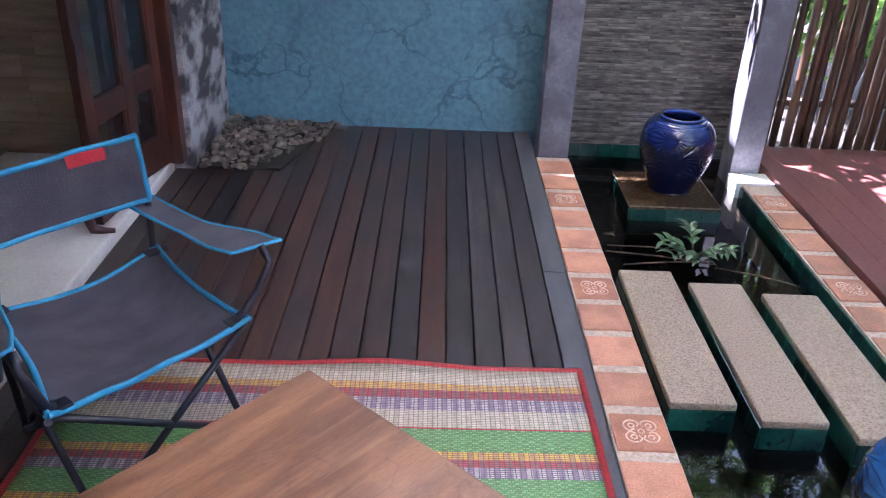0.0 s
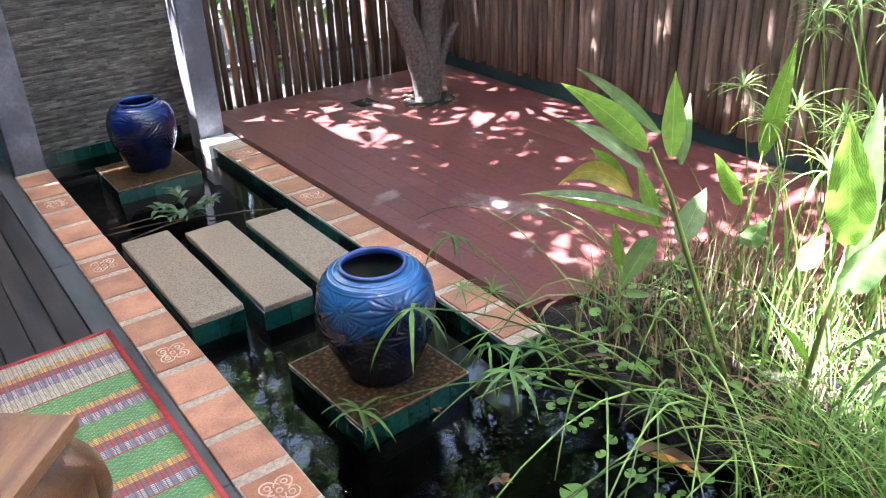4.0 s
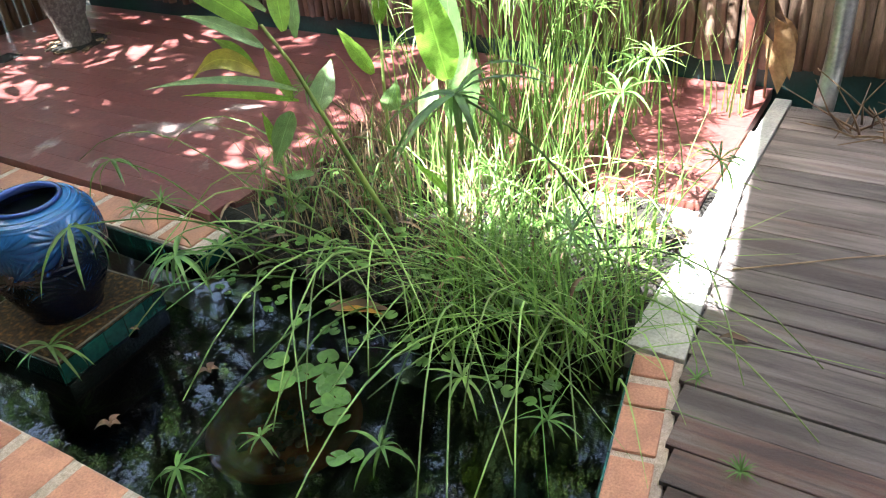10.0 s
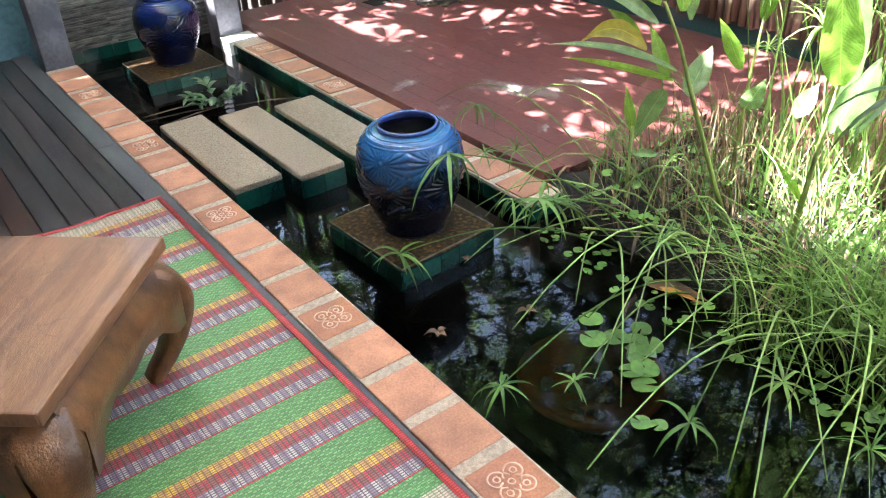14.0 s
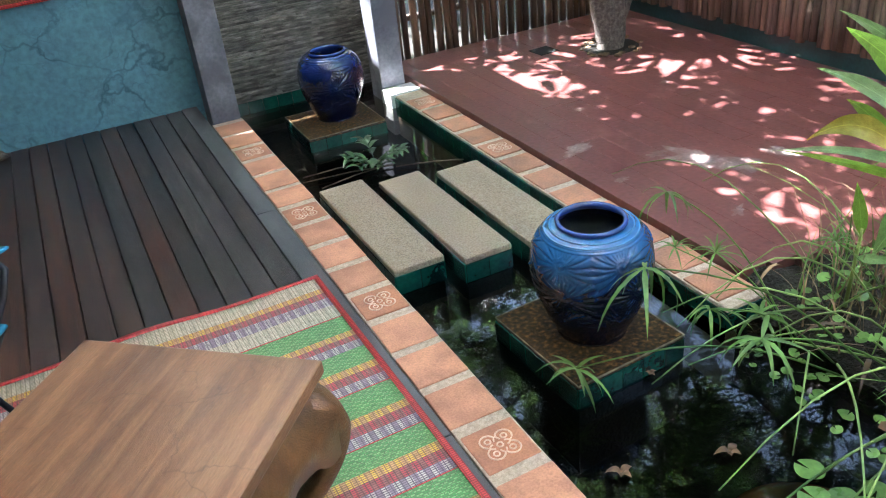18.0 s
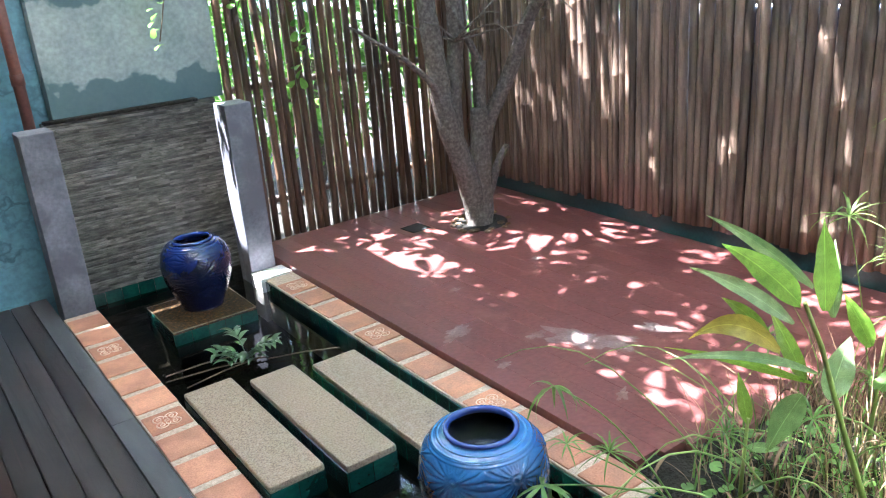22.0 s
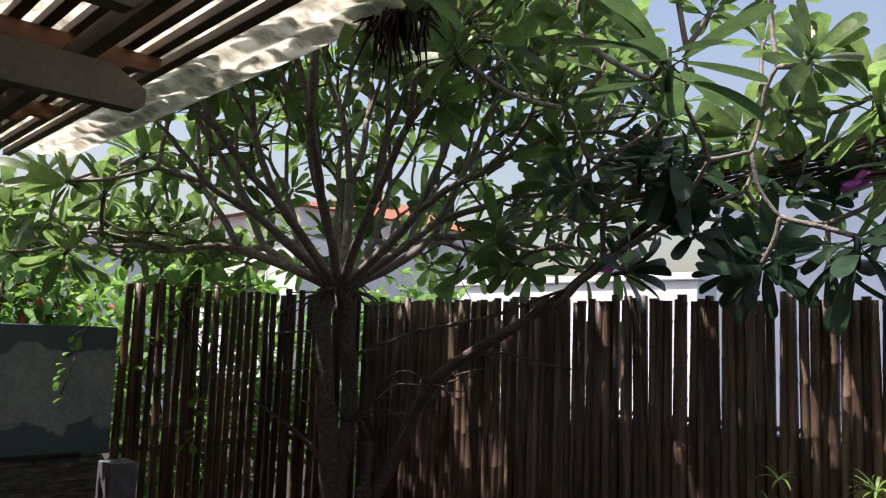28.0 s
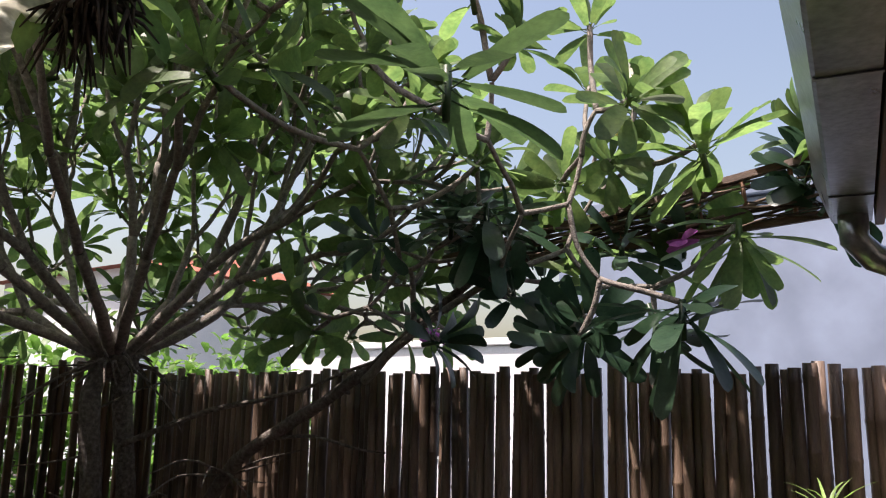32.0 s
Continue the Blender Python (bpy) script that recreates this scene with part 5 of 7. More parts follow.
for sx in (-1, 1):
    tp, bs = back_f(0.5 + 0.5 * sx, 0.97), back_f(0.5 + 0.5 * sx, 0.03)
    b0 = bmesh.new()
    tube(b0, [(*FEET[sx, 1], 0.01), (0.5 * (FEET[sx, 1][0] + bs.x), bs.y + 0.005, 0.36), (bs.x, bs.y + 0.012, bs.z), (tp.x, tp.y + 0.012, tp.z)], 0.0115, 10)
    part("back_post", b0, M_TUBE, chair)
    ex = (0.30, -0.215) if sx > 0 else (-0.40, -0.235)
    px_, py_, pz_ = PATCH[sx, -1]
    b0 = bmesh.new()
    tube(b0, [(ex[0], ex[1], 0.592), (ex[0] + 0.005 * sx, ex[1] - 0.03, 0.55), (0.6 * ex[0] + 0.4 * px_, ex[1] - 0.03, 0.475), (px_ + 0.02 * sx, py_, pz_ + 0.012), (px_, py_, pz_ + 0.006)], 0.0115, 10)
    part("arm_post", b0, M_TUBE, chair)
    for sy in (-1, 1):
        b0 = bmesh.new()
        lathe(b0, [(0.001, 0), (0.014, 0), (0.014, 0.02), (0.010, 0.026)], 12)
        b0.transform(Matrix.Translation((*FEET[sx, sy], -0.004)))
        part("foot", b0, M_TUBE, chair, "black plastic foot")
        b0 = bmesh.new()
        box(b0, [q - d for q, d in zip(PATCH[sx, sy], (0.035, 0.02, 0.004))], [q + d for q, d in zip(PATCH[sx, sy], (0.035, 0.02, 0.004))], 0.002)
        part("corner_patch", b0, M_TUBE, chair, "dark reinforcing patch")
b0 = bmesh.new()
for i in range(9):
    p, q = back_f(0.61 + 0.0265 * i, 0.975), back_f(0.61 + 0.0265 * i, 0.79)
    for v in (p, q):
        v.y -= 0.0055
    if i:
        b0.faces.new([b0.verts.new(x_) for x_ in (pp, p, q, pq)])
    pp, pq = p, q
bmesh.ops.remove_doubles(b0, verts=b0.verts, dist=1e-5)
tag = part("tag", b0, M_TAG, chair, "small red tag")
so = tag.modifiers.new("thick", "SOLIDIFY")
so.thickness, so.offset = 0.002, -1
b0 = bmesh.new()
for i, (u0, u1) in enumerate(((0.645, 0.668), (0.685, 0.70), (0.705, 0.725), (0.73, 0.745), (0.75, 0.785))):
    p = [back_f(u_, v_) for u_, v_ in ((u0, 0.865), (u1, 0.865), (u1, 0.915), (u0, 0.915))]
    b0.faces.new([b0.verts.new((v.x, v.y - 0.0075, v.z)) for v in p])
part("print", b0, M_WHITE, tag, "white printed bars")

# ---- roof over the deck: sheet, slats, rafters, beams ----
bm = bmesh.new()
nx, ny = 150, 40
vs = [[bm.verts.new((-2.3 + (2.3 + 0.735 + 0.053 * (-6.6 + 7.53 * j / ny)) * i / nx, -6.6 + 7.53 * j / ny, 2.86 + 0.010 * math.sin(i * 1.1) - 0.03 * (-2.3 + 2.9 * i / nx))) for i in range(nx + 1)] for j in range(ny + 1)]
for j in range(ny):
    for i in range(nx):
        bm.faces.new((vs[j][i], vs[j][i + 1], vs[j + 1][i + 1], vs[j + 1][i])).smooth = True
roof = structure("roof_sheet", bm, M_SHEET, "stained translucent fibre roof sheet over the deck", "roof")
sl = roof.modifiers.new("thick", "SOLIDIFY")
sl.thickness, sl.offset = 0.005, 1
# unseen slab added above the sheet to keep light off the house side
b0 = bmesh.new()
box(b0, (-2.3, -6.6, 2.94), (-0.95, 1.0, 2.99))
structure("roof_inner", b0, M_MAROON, "unseen slab added over the house side to darken the deck", "roof")
pergola = thing("ceiling_slats", "brown timber roof slats and rafters under the sheet", "roof slats", kind="structure")
bm = bmesh.new()
box(bm, (-0.021, -3.8, -0.017), (0.021, 3.65, 0.017), 0.003)
slat_mesh = mesh_of("slat", bm, M_ROOFWOOD)
for i in range(26):
    shared("slat", slat_mesh, pergola, pose(0.235 - i * 0.093, -2.72, 2.815, 0, 0, -3.0 + rng.uniform(-0.05, 0.05)))
for y in (0.55, -0.45, -1.43, -2.42, -3.4, -4.4, -5.4):
    b0 = bmesh.new()
    x1 = 0.24
    prof = [(-2.05, 2.795), (x1, 2.795), (x1 - 0.01, 2.755), (x1 - 0.05, 2.735), (x1 - 0.13, 2.735), (x1 - 0.17, 2.70), (-2.05, 2.70)]
    f_, k_ = [b0.verts.new((x, y - 0.024, z)) for x, z in prof], [b0.verts.new((x, y + 0.024, z)) for x, z in prof]
    b0.faces.new(f_)
    b0.faces.new(k_[::-1])
    for i in range(len(prof)):
        b0.faces.new((f_[i], k_[i], k_[(i + 1) % len(prof)], f_[(i + 1) % len(prof)]))
    bmesh.ops.recalc_face_normals(b0, faces=b0.faces)
    part("rafter", b0, M_ROOFWOOD2, pergola, "orange-brown rafter with a shaped tail")
b0 = bmesh.new()
box(b0, (-0.196, -6.5, 2.632), (-0.146, 0.9, 2.70), 0.004)
for v in b0.verts:      # runs askew with the roof's edge
    v.co.x += 0.054 * (v.co.y + 2.46)
part("purlin", b0, M_ROOFWOOD, pergola, "long dark purlin under the rafters")
for y, z, x1, dp in ((-1.98, 2.435, -0.055, 0.115), (-2.42, 2.545, -0.27, 0.10), (-0.2, 2.43, -0.05, 0.12), (-4.6, 2.45, -0.2, 0.19)):
    b0 = bmesh.new()
    prof = [(-2.06, z + dp), (x1 - 0.10, z + dp), (x1, z + 0.55 * dp), (x1, z + 0.02), (x1 - 0.02, z), (-2.06, z)]
    f_, k_ = [b0.verts.new((x, y - 0.028, zz)) for x, zz in prof], [b0.verts.new((x, y + 0.028, zz)) for x, zz in prof]
    b0.faces.new(f_)
    b0.faces.new(k_[::-1])
    for i in range(len(prof)):
        b0.faces.new((f_[i], k_[i], k_[(i + 1) % len(prof)], f_[(i + 1) % len(prof)]))
    bmesh.ops.recalc_face_normals(b0, faces=b0.faces)
    structure("beam", b0, M_BEAM, "greyish cream painted cantilever roof beam", "beam")

# eaves over the walkway: gutter, fascia, soffit, downpipe
eaves = thing("roof_eaves", "eaves with galvanised gutter, brown fascia and cream soffit", "eaves", (0.1, -3.961, 0), 9.1, kind="structure")
L = 2.25
b0 = bmesh.new()
prof = [(0.036, 2.632), (0.044, 2.632), (0.044, 2.620), (0.004, 2.496), (-0.004, 2.490), (-0.107, 2.490), (-0.111, 2.62), (-0.108, 2.62), (-0.104, 2.496), (-0.004, 2.497), (0.036, 2.618)]
ra, rb = [b0.verts.new((0, y, z)) for y, z in prof], [b0.verts.new((L, y, z)) for y, z in prof]
for i in range(len(prof) - 1):
    b0.faces.new((ra[i], rb[i], rb[i + 1], ra[i + 1]))
for rr in (ra[2:7], rb[2:7]):
    b0.faces.new(rr)
bmesh.ops.recalc_face_normals(b0, faces=b0.faces)
gutter = part("gutter", b0, M_GALV, eaves, "galvanised box gutter")
for x in (0.14, 1.02, 1.90):
    b0 = bmesh.new()
    box(b0, (x - 0.005, -0.109, 2.486), (x + 0.005, 0.002, 2.493))
    part("seam", b0, M_GALV, gutter, "folded gutter seam")
b0 = bmesh.new()
box(b0, (-0.1, -0.139, 2.476), (L, -0.113, 2.68), 0.004)
part("fascia", b0, M_ROOFWOOD2, eaves, "red-brown fascia board")
b0 = bmesh.new()
box(b0, (-0.1, -2.4, 2.495), (L, -0.141, 2.515))
part("soffit", b0, M_SOFFIT, eaves, "cream soffit panel")
b0 = bmesh.new()
box(b0, (-0.1, -2.4, 2.56), (L + 0.05, -0.113, 2.70))
part("roof_deck", b0, M_TILE, eaves, "dull red tiled roof")
b0 = bmesh.new()
tube(b0, [(2.16, -0.055, 2.51), (2.16, -0.055, 2.42), (2.19, -0.10, 2.37), (2.27, -0.22, 2.33), (2.60, -0.72, 2.24), (2.70, -0.87, 2.19), (2.722, -0.90, 2.10), (2.722, -0.90, 0.30), (2.70, -0.89, 0.17), (2.64, -0.88, 0.09)], 0.042, 16)
part("downpipe", b0, M_GALV, eaves, "galvanised downpipe")

# ---- beyond the fence ----
def house(name, label, at, size, roof_m, wall_m, wins, coping_m=None):
    h = thing(name, label, "building", at)
    sx, sy, sz = size
    b0 = bmesh.new()
    box(b0, (-sx / 2, -sy / 2, 0), (sx / 2, sy / 2, sz), 0.02)
    w = part("wall", b0, wall_m, h)
    b0 = bmesh.new()
    e = 0.35
    if roof_m:
        vv = [b0.verts.new(v) for v in ((-sx / 2 - e, -sy / 2 - e, sz), (sx / 2 + e, -sy / 2 - e, sz), (sx / 2 + e, sy / 2 + e, sz), (-sx / 2 - e, sy / 2 + e, sz), (0, -sy / 2 + 1, sz + 0.9), (0, sy / 2 - 1, sz + 0.9))]
        for f_ in ((0, 1, 4), (1, 2, 5, 4), (2, 3, 5), (3, 0, 4, 5), (3, 2, 1, 0)):
            b0.faces.new([vv[i] for i in f_])
        part("roof", b0, roof_m, h, "red tiled hip roof")
    else:
        box(b0, (-sx / 2 - 0.05, -sy / 2 - 0.05, sz), (sx / 2 + 0.05, sy / 2 + 0.05, sz + 0.12), 0.02)
        part("coping", b0, coping_m or wall_m, h)
    for y0, z0, y1, z1 in wins:
        b0 = bmesh.new()
        box(b0, (-sx / 2 - 0.03, y0, z0), (-sx / 2 + 0.02, y1, z1), 0.01)
        wn_ = part("window", b0, M_WHITE, h, "white framed window")
        b0 = bmesh.new()
        box(b0, (-sx / 2 - 0.034, y0 + 0.06, z0 + 0.06), (-sx / 2 - 0.031, y1 - 0.06, z1 - 0.06))
        part("pane", b0, M_DARKGLASS, wn_)
    return h


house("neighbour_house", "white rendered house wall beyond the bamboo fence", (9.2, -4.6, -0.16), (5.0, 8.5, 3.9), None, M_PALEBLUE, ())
house("neighbour_house", "white rendered house behind the tree", (12.5, 4.6, -0.16), (4.0, 5.5, 3.0), None, M_WHITE, ((-1.5, 1.2, -0.4, 2.4), (0.6, 1.2, 1.7, 2.4)))
house("neighbour_house", "distant house with a red tiled roof", (15.0, 17.5, -0.16), (7.0, 7.0, 5.4), M_TILE, M_WHITE, ((-2, 2.6, -0.8, 4.0),))
house("neighbour_house", "distant pale house over the garden wall", (5.0, 14.0, -0.16), (5.0, 4.0, 3.6), None, M_WHITE, ((-1.2, 1.6, -0.2, 2.8), (0.5, 1.6, 1.5, 2.8)))

# ---- leaves ----
def leaf(bm, base, tip, width, up=Vector((0, 0, 1)), droop=0.0, fold=0.25, shape="oval", seg=6, mi=0):
    """A folded leaf blade from base to tip."""
    base, tip = Vector(base), Vector(tip)
    d = tip - base
    L_ = d.length
    d.normalize()
    s = d.cross(up)
    s = s.normalized() if s.length > 1e-4 else d.orthogonal().normalized()
    nrm = s.cross(d)
    prev = None
    for i in range(seg + 1):
        u = 1 - (1 - i / seg) ** 1.5 if shape == "oval" else i / seg
        if shape == "oval":
            w = 1.1 * (0.12 + 0.88 * math.sin(math.pi * min(1.0, 0.08 + u * 0.60))) * (1 if u < 0.86 else max(0.05, math.sqrt(max(0.0, 1 - ((u - 0.86) / 0.14) ** 2))))
        elif shape == "lance":
            w = math.sin(math.pi * (0.06 + 0.94 * u) ** 0.75) ** 0.9
        else:
            w = (1 - u) ** 0.6 * min(1, 0.35 + u * 4)
        w *= width * 0.5
        c = base + d * (L_ * u) + nrm * (4 * droop * L_ * u * (1 - u)) - Vector((0, 0, 1)) * (droop * L_ * u * u * 0.6)
        cur = (bm.verts.new(c - s * w + nrm * (fold * w)), bm.verts.new(c), bm.verts.new(c + s * w + nrm * (fold * w)))
        if prev:
            for a in (0, 1):
                fc = bm.faces.new((prev[a], prev[a + 1], cur[a + 1], cur[a]))
                fc.smooth, fc.material_index = True, mi
        prev = cur


M_LEAF = material("frangipani_leaf", (0.105, 0.162, 0.048), 0.46, (0.06, 0.112, 0.034), 14, 60, 0.1, island=0.5, thru=0.47)
# darker copies of the leaf; shade is put into their colour
M_LEAF_DARK = material("dark_shade_leaf", (0.032, 0.065, 0.034), 0.32, (0.018, 0.042, 0.024), 14, 60, 0.1, island=0.3, thru=0.25)
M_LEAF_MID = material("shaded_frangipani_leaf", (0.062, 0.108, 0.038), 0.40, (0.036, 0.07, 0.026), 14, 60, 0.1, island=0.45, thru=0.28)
M_PETAL = material("white_petal", (0.80, 0.76, 0.66), 0.6, (0.75, 0.68, 0.45), 9, 60, 0.02, thru=0.3)
M_PURPLE = material("magenta_bract", (0.52, 0.16, 0.50), 0.6, (0.34, 0.08, 0.34), 9, 60, 0.02, thru=0.3)

rosettes = []
for k in range(9):
    b0 = bmesh.new()
    nl = rng.randint(11, 16)
    for i in range(nl):
        a = i * 2.4 + rng.uniform(-0.3, 0.3)
        el = rng.uniform(-0.45, 0.95) if i > 2 else rng.uniform(0.8, 1.3)
        L_ = rng.uniform(0.155, 0.27)
        d = Vector((math.cos(a) * math.cos(el), math.sin(a) * math.cos(el), math.sin(el)))
        bs = d * 0.015 + Vector((0, 0, -0.05 * (i / nl)))
        tube(b0, [bs, bs + d * 0.035], 0.0025, 4, False)
        leaf(b0, bs + d * 0.03, bs + d * (L_ + 0.03), rng.uniform(0.054, 0.076), droop=rng.uniform(0.01, 0.09), fold=0.16, shape="oval", seg=8)
    tube(b0, [(0, 0, -0.09), (0, 0, 0.01)], [0.011, 0.013], 6)
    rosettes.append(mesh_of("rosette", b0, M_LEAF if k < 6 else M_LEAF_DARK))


def long_rosette(low, high, count, mtl, seed):
    """A full spray of long oblong leaves round a stout tip, between two elevations."""
    r_ = random.Random(seed)
    b1 = bmesh.new()
    for i in range(count):
        a, el = i * 2.4 + r_.uniform(-0.2, 0.2), r_.uniform(low, high)
        L_ = r_.uniform(0.22, 0.36)
        d = Vector((math.cos(a) * math.cos(el), math.sin(a) * math.cos(el), math.sin(el)))
        bs = d * 0.015 + Vector((0, 0, -0.09 * i / count))
        tube(b1, [bs, bs + d * 0.05], 0.003, 5, False)
        leaf(b1, bs + d * 0.045, bs + d * (L_ + 0.045), r_.uniform(0.066, 0.085), droop=r_.uniform(0.0, 0.07), fold=0.16, seg=9)
    tube(b1, [(0, 0, -0.14), (0, 0, 0.01)], [0.012, 0.014], 6)
    return mesh_of("rosette", b1, mtl)


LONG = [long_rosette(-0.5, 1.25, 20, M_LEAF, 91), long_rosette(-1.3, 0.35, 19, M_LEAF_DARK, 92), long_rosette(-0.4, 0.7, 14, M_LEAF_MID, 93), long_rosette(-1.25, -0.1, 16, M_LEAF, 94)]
# sprays with the longest leaves: place, which form, turn
SPRAYS = [((2.62, -3.11, 2.92), 0, 20), ((2.51, -3.06, 2.30), 1, 60), ((1.25, -2.91, 2.77), 2, 110), ((2.80, -3.19, 2.64), 3, 0), ((2.55, -2.19, 2.78), 1, 200)]

# ---- frangipani tree on the terrace ----
tree = thing("frangipani_tree", "frangipani tree with mottled trunk, many forked limbs, backlit leaves", "tree", (2.50, 0.08, 0.03))
O = Vector((2.50, 0.08, 0.03))


def limb(bm, pts, r0, r1, sides=9):
    """A wobbly tapering limb through pts (world places)."""
    pts = [Vector(p) for p in pts]
    fine = []
    for i in range(len(pts) - 1):
        p0, p1, p2, p3 = (pts[max(0, min(len(pts) - 1, i + k))] for k in (-1, 0, 1, 2))
        fine += [0.5 * (2 * p1 + (p2 - p0) * u + (2 * p0 - 5 * p1 + 4 * p2 - p3) * u * u + (3 * p1 - p0 - 3 * p2 + p3) * u ** 3) for u in (0, 0.25, 0.5, 0.75)]
    fine.append(pts[-1])
    n_ = len(fine)
    fine = [p + noise.noise_vector(p * 5.0) * 0.012 * min(1, i / 3) for i, p in enumerate(fine)]
    rad = [(r0 + (r1 - r0) * (i / (n_ - 1)) ** 0.8) * (1 + 0.12 * noise.noise(p * 14)) for i, p in enumerate(fine)]
    tube(bm, [p - O for p in fine], rad, sides)


b0 = bmesh.new()
limb(b0, [(2.50, 0.08, -0.12), (2.51, 0.085, 0.05), (2.55, 0.10, 0.27), (2.56, 0.10, 0.58), (2.57, 0.10, 0.80)], 0.115, 0.055, 14)
part("trunk", b0, M_BARK, tree, "thick mottled grey-brown trunk")
STEMS = [([(2.50, 0.09, 0.02), (2.46, 0.10, 0.27), (2.38, 0.10, 0.53), (2.29, 0.10, 0.76), (2.26, 0.10, 1.07), (2.22, 0.10, 1.36), (2.17, 0.10, 1.70), (2.16, 0.10, 1.95), (2.24, 0.10, 2.15)], 0.088, 0.050),
         ([(2.38, 0.12, 0.48), (2.40, 0.16, 0.90), (2.45, 0.14, 1.35), (2.40, 0.12, 1.64), (2.32, 0.11, 2.12)], 0.060, 0.052),
         ([(2.57, 0.10, 0.52), (2.64, 0.08, 0.74), (2.75, -0.03, 1.04), (2.80, -0.12, 1.30), (2.81, -0.36, 1.58), (2.80, -0.81, 1.82), (2.80, -1.21, 2.02), (2.80, -1.54, 2.23), (2.80, -1.92, 2.48), (2.80, -2.15, 2.58)], 0.060, 0.018),
         ([(2.57, 0.10, 0.72), (2.59, 0.10, 0.95), (2.60, 0.10, 1.11)], 0.042, 0.036),
         ([(2.60, 0.10, 1.08), (2.50, 0.10, 1.25), (2.38, 0.11, 1.50)], 0.028, 0.020),
         ([(2.30, 0.08, 0.80), (2.20, 0.06, 0.99), (2.03, 0.04, 1.15), (1.81, 0.02, 1.30), (1.60, 0.0, 1.42)], 0.032, 0.007),
         ([(2.58, 0.06, 0.22), (2.68, 0.06, 0.42), (2.76, 0.06, 0.52)], 0.032, 0.022),
         ([(2.36, 0.10, 1.66), (2.60, -0.35, 1.86), (2.74, -0.9, 1.98), (2.76, -1.5, 2.16)], 0.020, 0.008),
         ([(2.80, -0.65, 1.72), (2.85, -0.9, 1.74), (2.95, -1.15, 1.68), (3.1, -1.2, 1.66)], 0.012, 0.005)]
for pts, ra_, rb_ in STEMS:
    b0 = bmesh.new()
    limb(b0, pts, ra_, rb_)
    part("stem", b0, M_BARK, tree)
F = Vector((2.28, 0.10, 2.14))
trng = random.Random(11)
tips = []
for k in range(120):      # low drooping clumps past the garden wall
    p = Vector((trng.uniform(0.6, 1.9), trng.uniform(0.75, 2.0), trng.uniform(2.25, 2.8)))
    if len(tips) < 20 and min(((p - t_).length for t_ in tips), default=9) > 0.2:
        tips.append(p)
for k in range(60000):
    if len(tips) >= 335:
        break
    p = Vector((trng.uniform(0.0, 4.4), trng.uniform(-3.3, 2.3), trng.uniform(2.3, 5.0)))
    q = p - Vector((2.30, -0.10, 2.25))
    s = math.sqrt((q.x / 2.0) ** 2 + (q.y / 2.2) ** 2 + (q.z / 2.4) ** 2)
    over_roof = 0.25 < p.x < 1.45 and -2.4 < p.y < 0.4 and 3.12 < p.z < 4.1
    if not (over_roof or 0.70 < s < 1.0) or q.z < (0.0 if q.x * 0.75 + q.y * 0.65 > 0.5 else 0.25) or (p.x < 0.95 and p.y < 1.1 and p.z < 3.15):
        continue
    if q.x * 0.75 + q.y * 0.65 < -0.25 and p.z < 3.0:      # the side over the pond stays open below
        continue
    if min(((p - t_).length for t_ in tips), default=9) < (0.20 if over_roof and p.y > -0.6 else 0.26 if over_roof else 0.23 if p.z > 3.6 else 0.28):
        continue
    tips.append(p)
NEAR = [Vector(s_[0]) for s_ in SPRAYS] + [Vector(p) for p in [(2.50, -2.64, 2.17), (2.5, -2.04, 2.71), (2.4, -2.26, 2.93), (2.6, -2.53, 2.84), (2.7, -2.24, 2.4), (2.7, -2.58, 2.25), (2.6, -1.92, 2.2), (2.5, -1.22, 2.26), (2.75, -2.41, 2.2),
                            (2.8, -2.85, 2.24), (2.3, -1.78, 2.62), (2.7, -2.72, 2.93), (2.9, -2.74, 3.23), (2.6, -2.67, 3.51), (2.0, -2.68, 3.21), (1.6, -2.31, 3.1), (1.2, -1.98, 2.98), (1.9, -2.54, 3.4), (2.4, -1.18, 2.42), (2.85, -1.6, 2.5), (2.6, -1.5, 2.9), (2.2, -2.1, 3.3), (2.75, -2.0, 3.1), (2.35, -2.95, 3.05), (2.9, -1.2, 2.8), (3.0, -2.3, 2.9)]]
for k in range(4000):
    if len(NEAR) >= 36:
        break
    p = Vector((trng.uniform(2.2, 3.5), trng.uniform(-2.6, -0.7), trng.uniform(2.35, 3.6)))
    if min((p - t_).length for t_ in NEAR) > 0.25:
        NEAR.append(p)


def grow(bm, start, group, r, depth):
    """Fork from start towards the tips of a group, halving it until single tips are left."""
    if len(group) == 1:
        e = group[0]
        mid = start.lerp(e, 0.5) + Vector((0, 0, -0.06 * (e - start).length)) + noise.noise_vector(e * 2) * 0.05
        limb(bm, [start, mid, e], r, 0.012, 6)
        ends.append((e, (e - mid).normalized()))
        return
    c = sum(group, Vector()) / len(group)
    node = start.lerp(c, 0.42 if depth < 2 else 0.55)
    node.z -= 0.08 * (c - start).length
    limb(bm, [start, start.lerp(node, 0.5) + noise.noise_vector(node * 3) * 0.04, node], r, r * 0.78, 8 if depth < 2 else 6)
    ax = max(range(3), key=lambda k_: max(g[k_] for g in group) - min(g[k_] for g in group))
    group = sorted(group, key=lambda g: g[ax])
    h = len(group) // 2
    grow(bm, node, group[:h], max(r * 0.72, 0.012), depth + 1)
    grow(bm, node, group[h:], max(r * 0.72, 0.012), depth + 1)


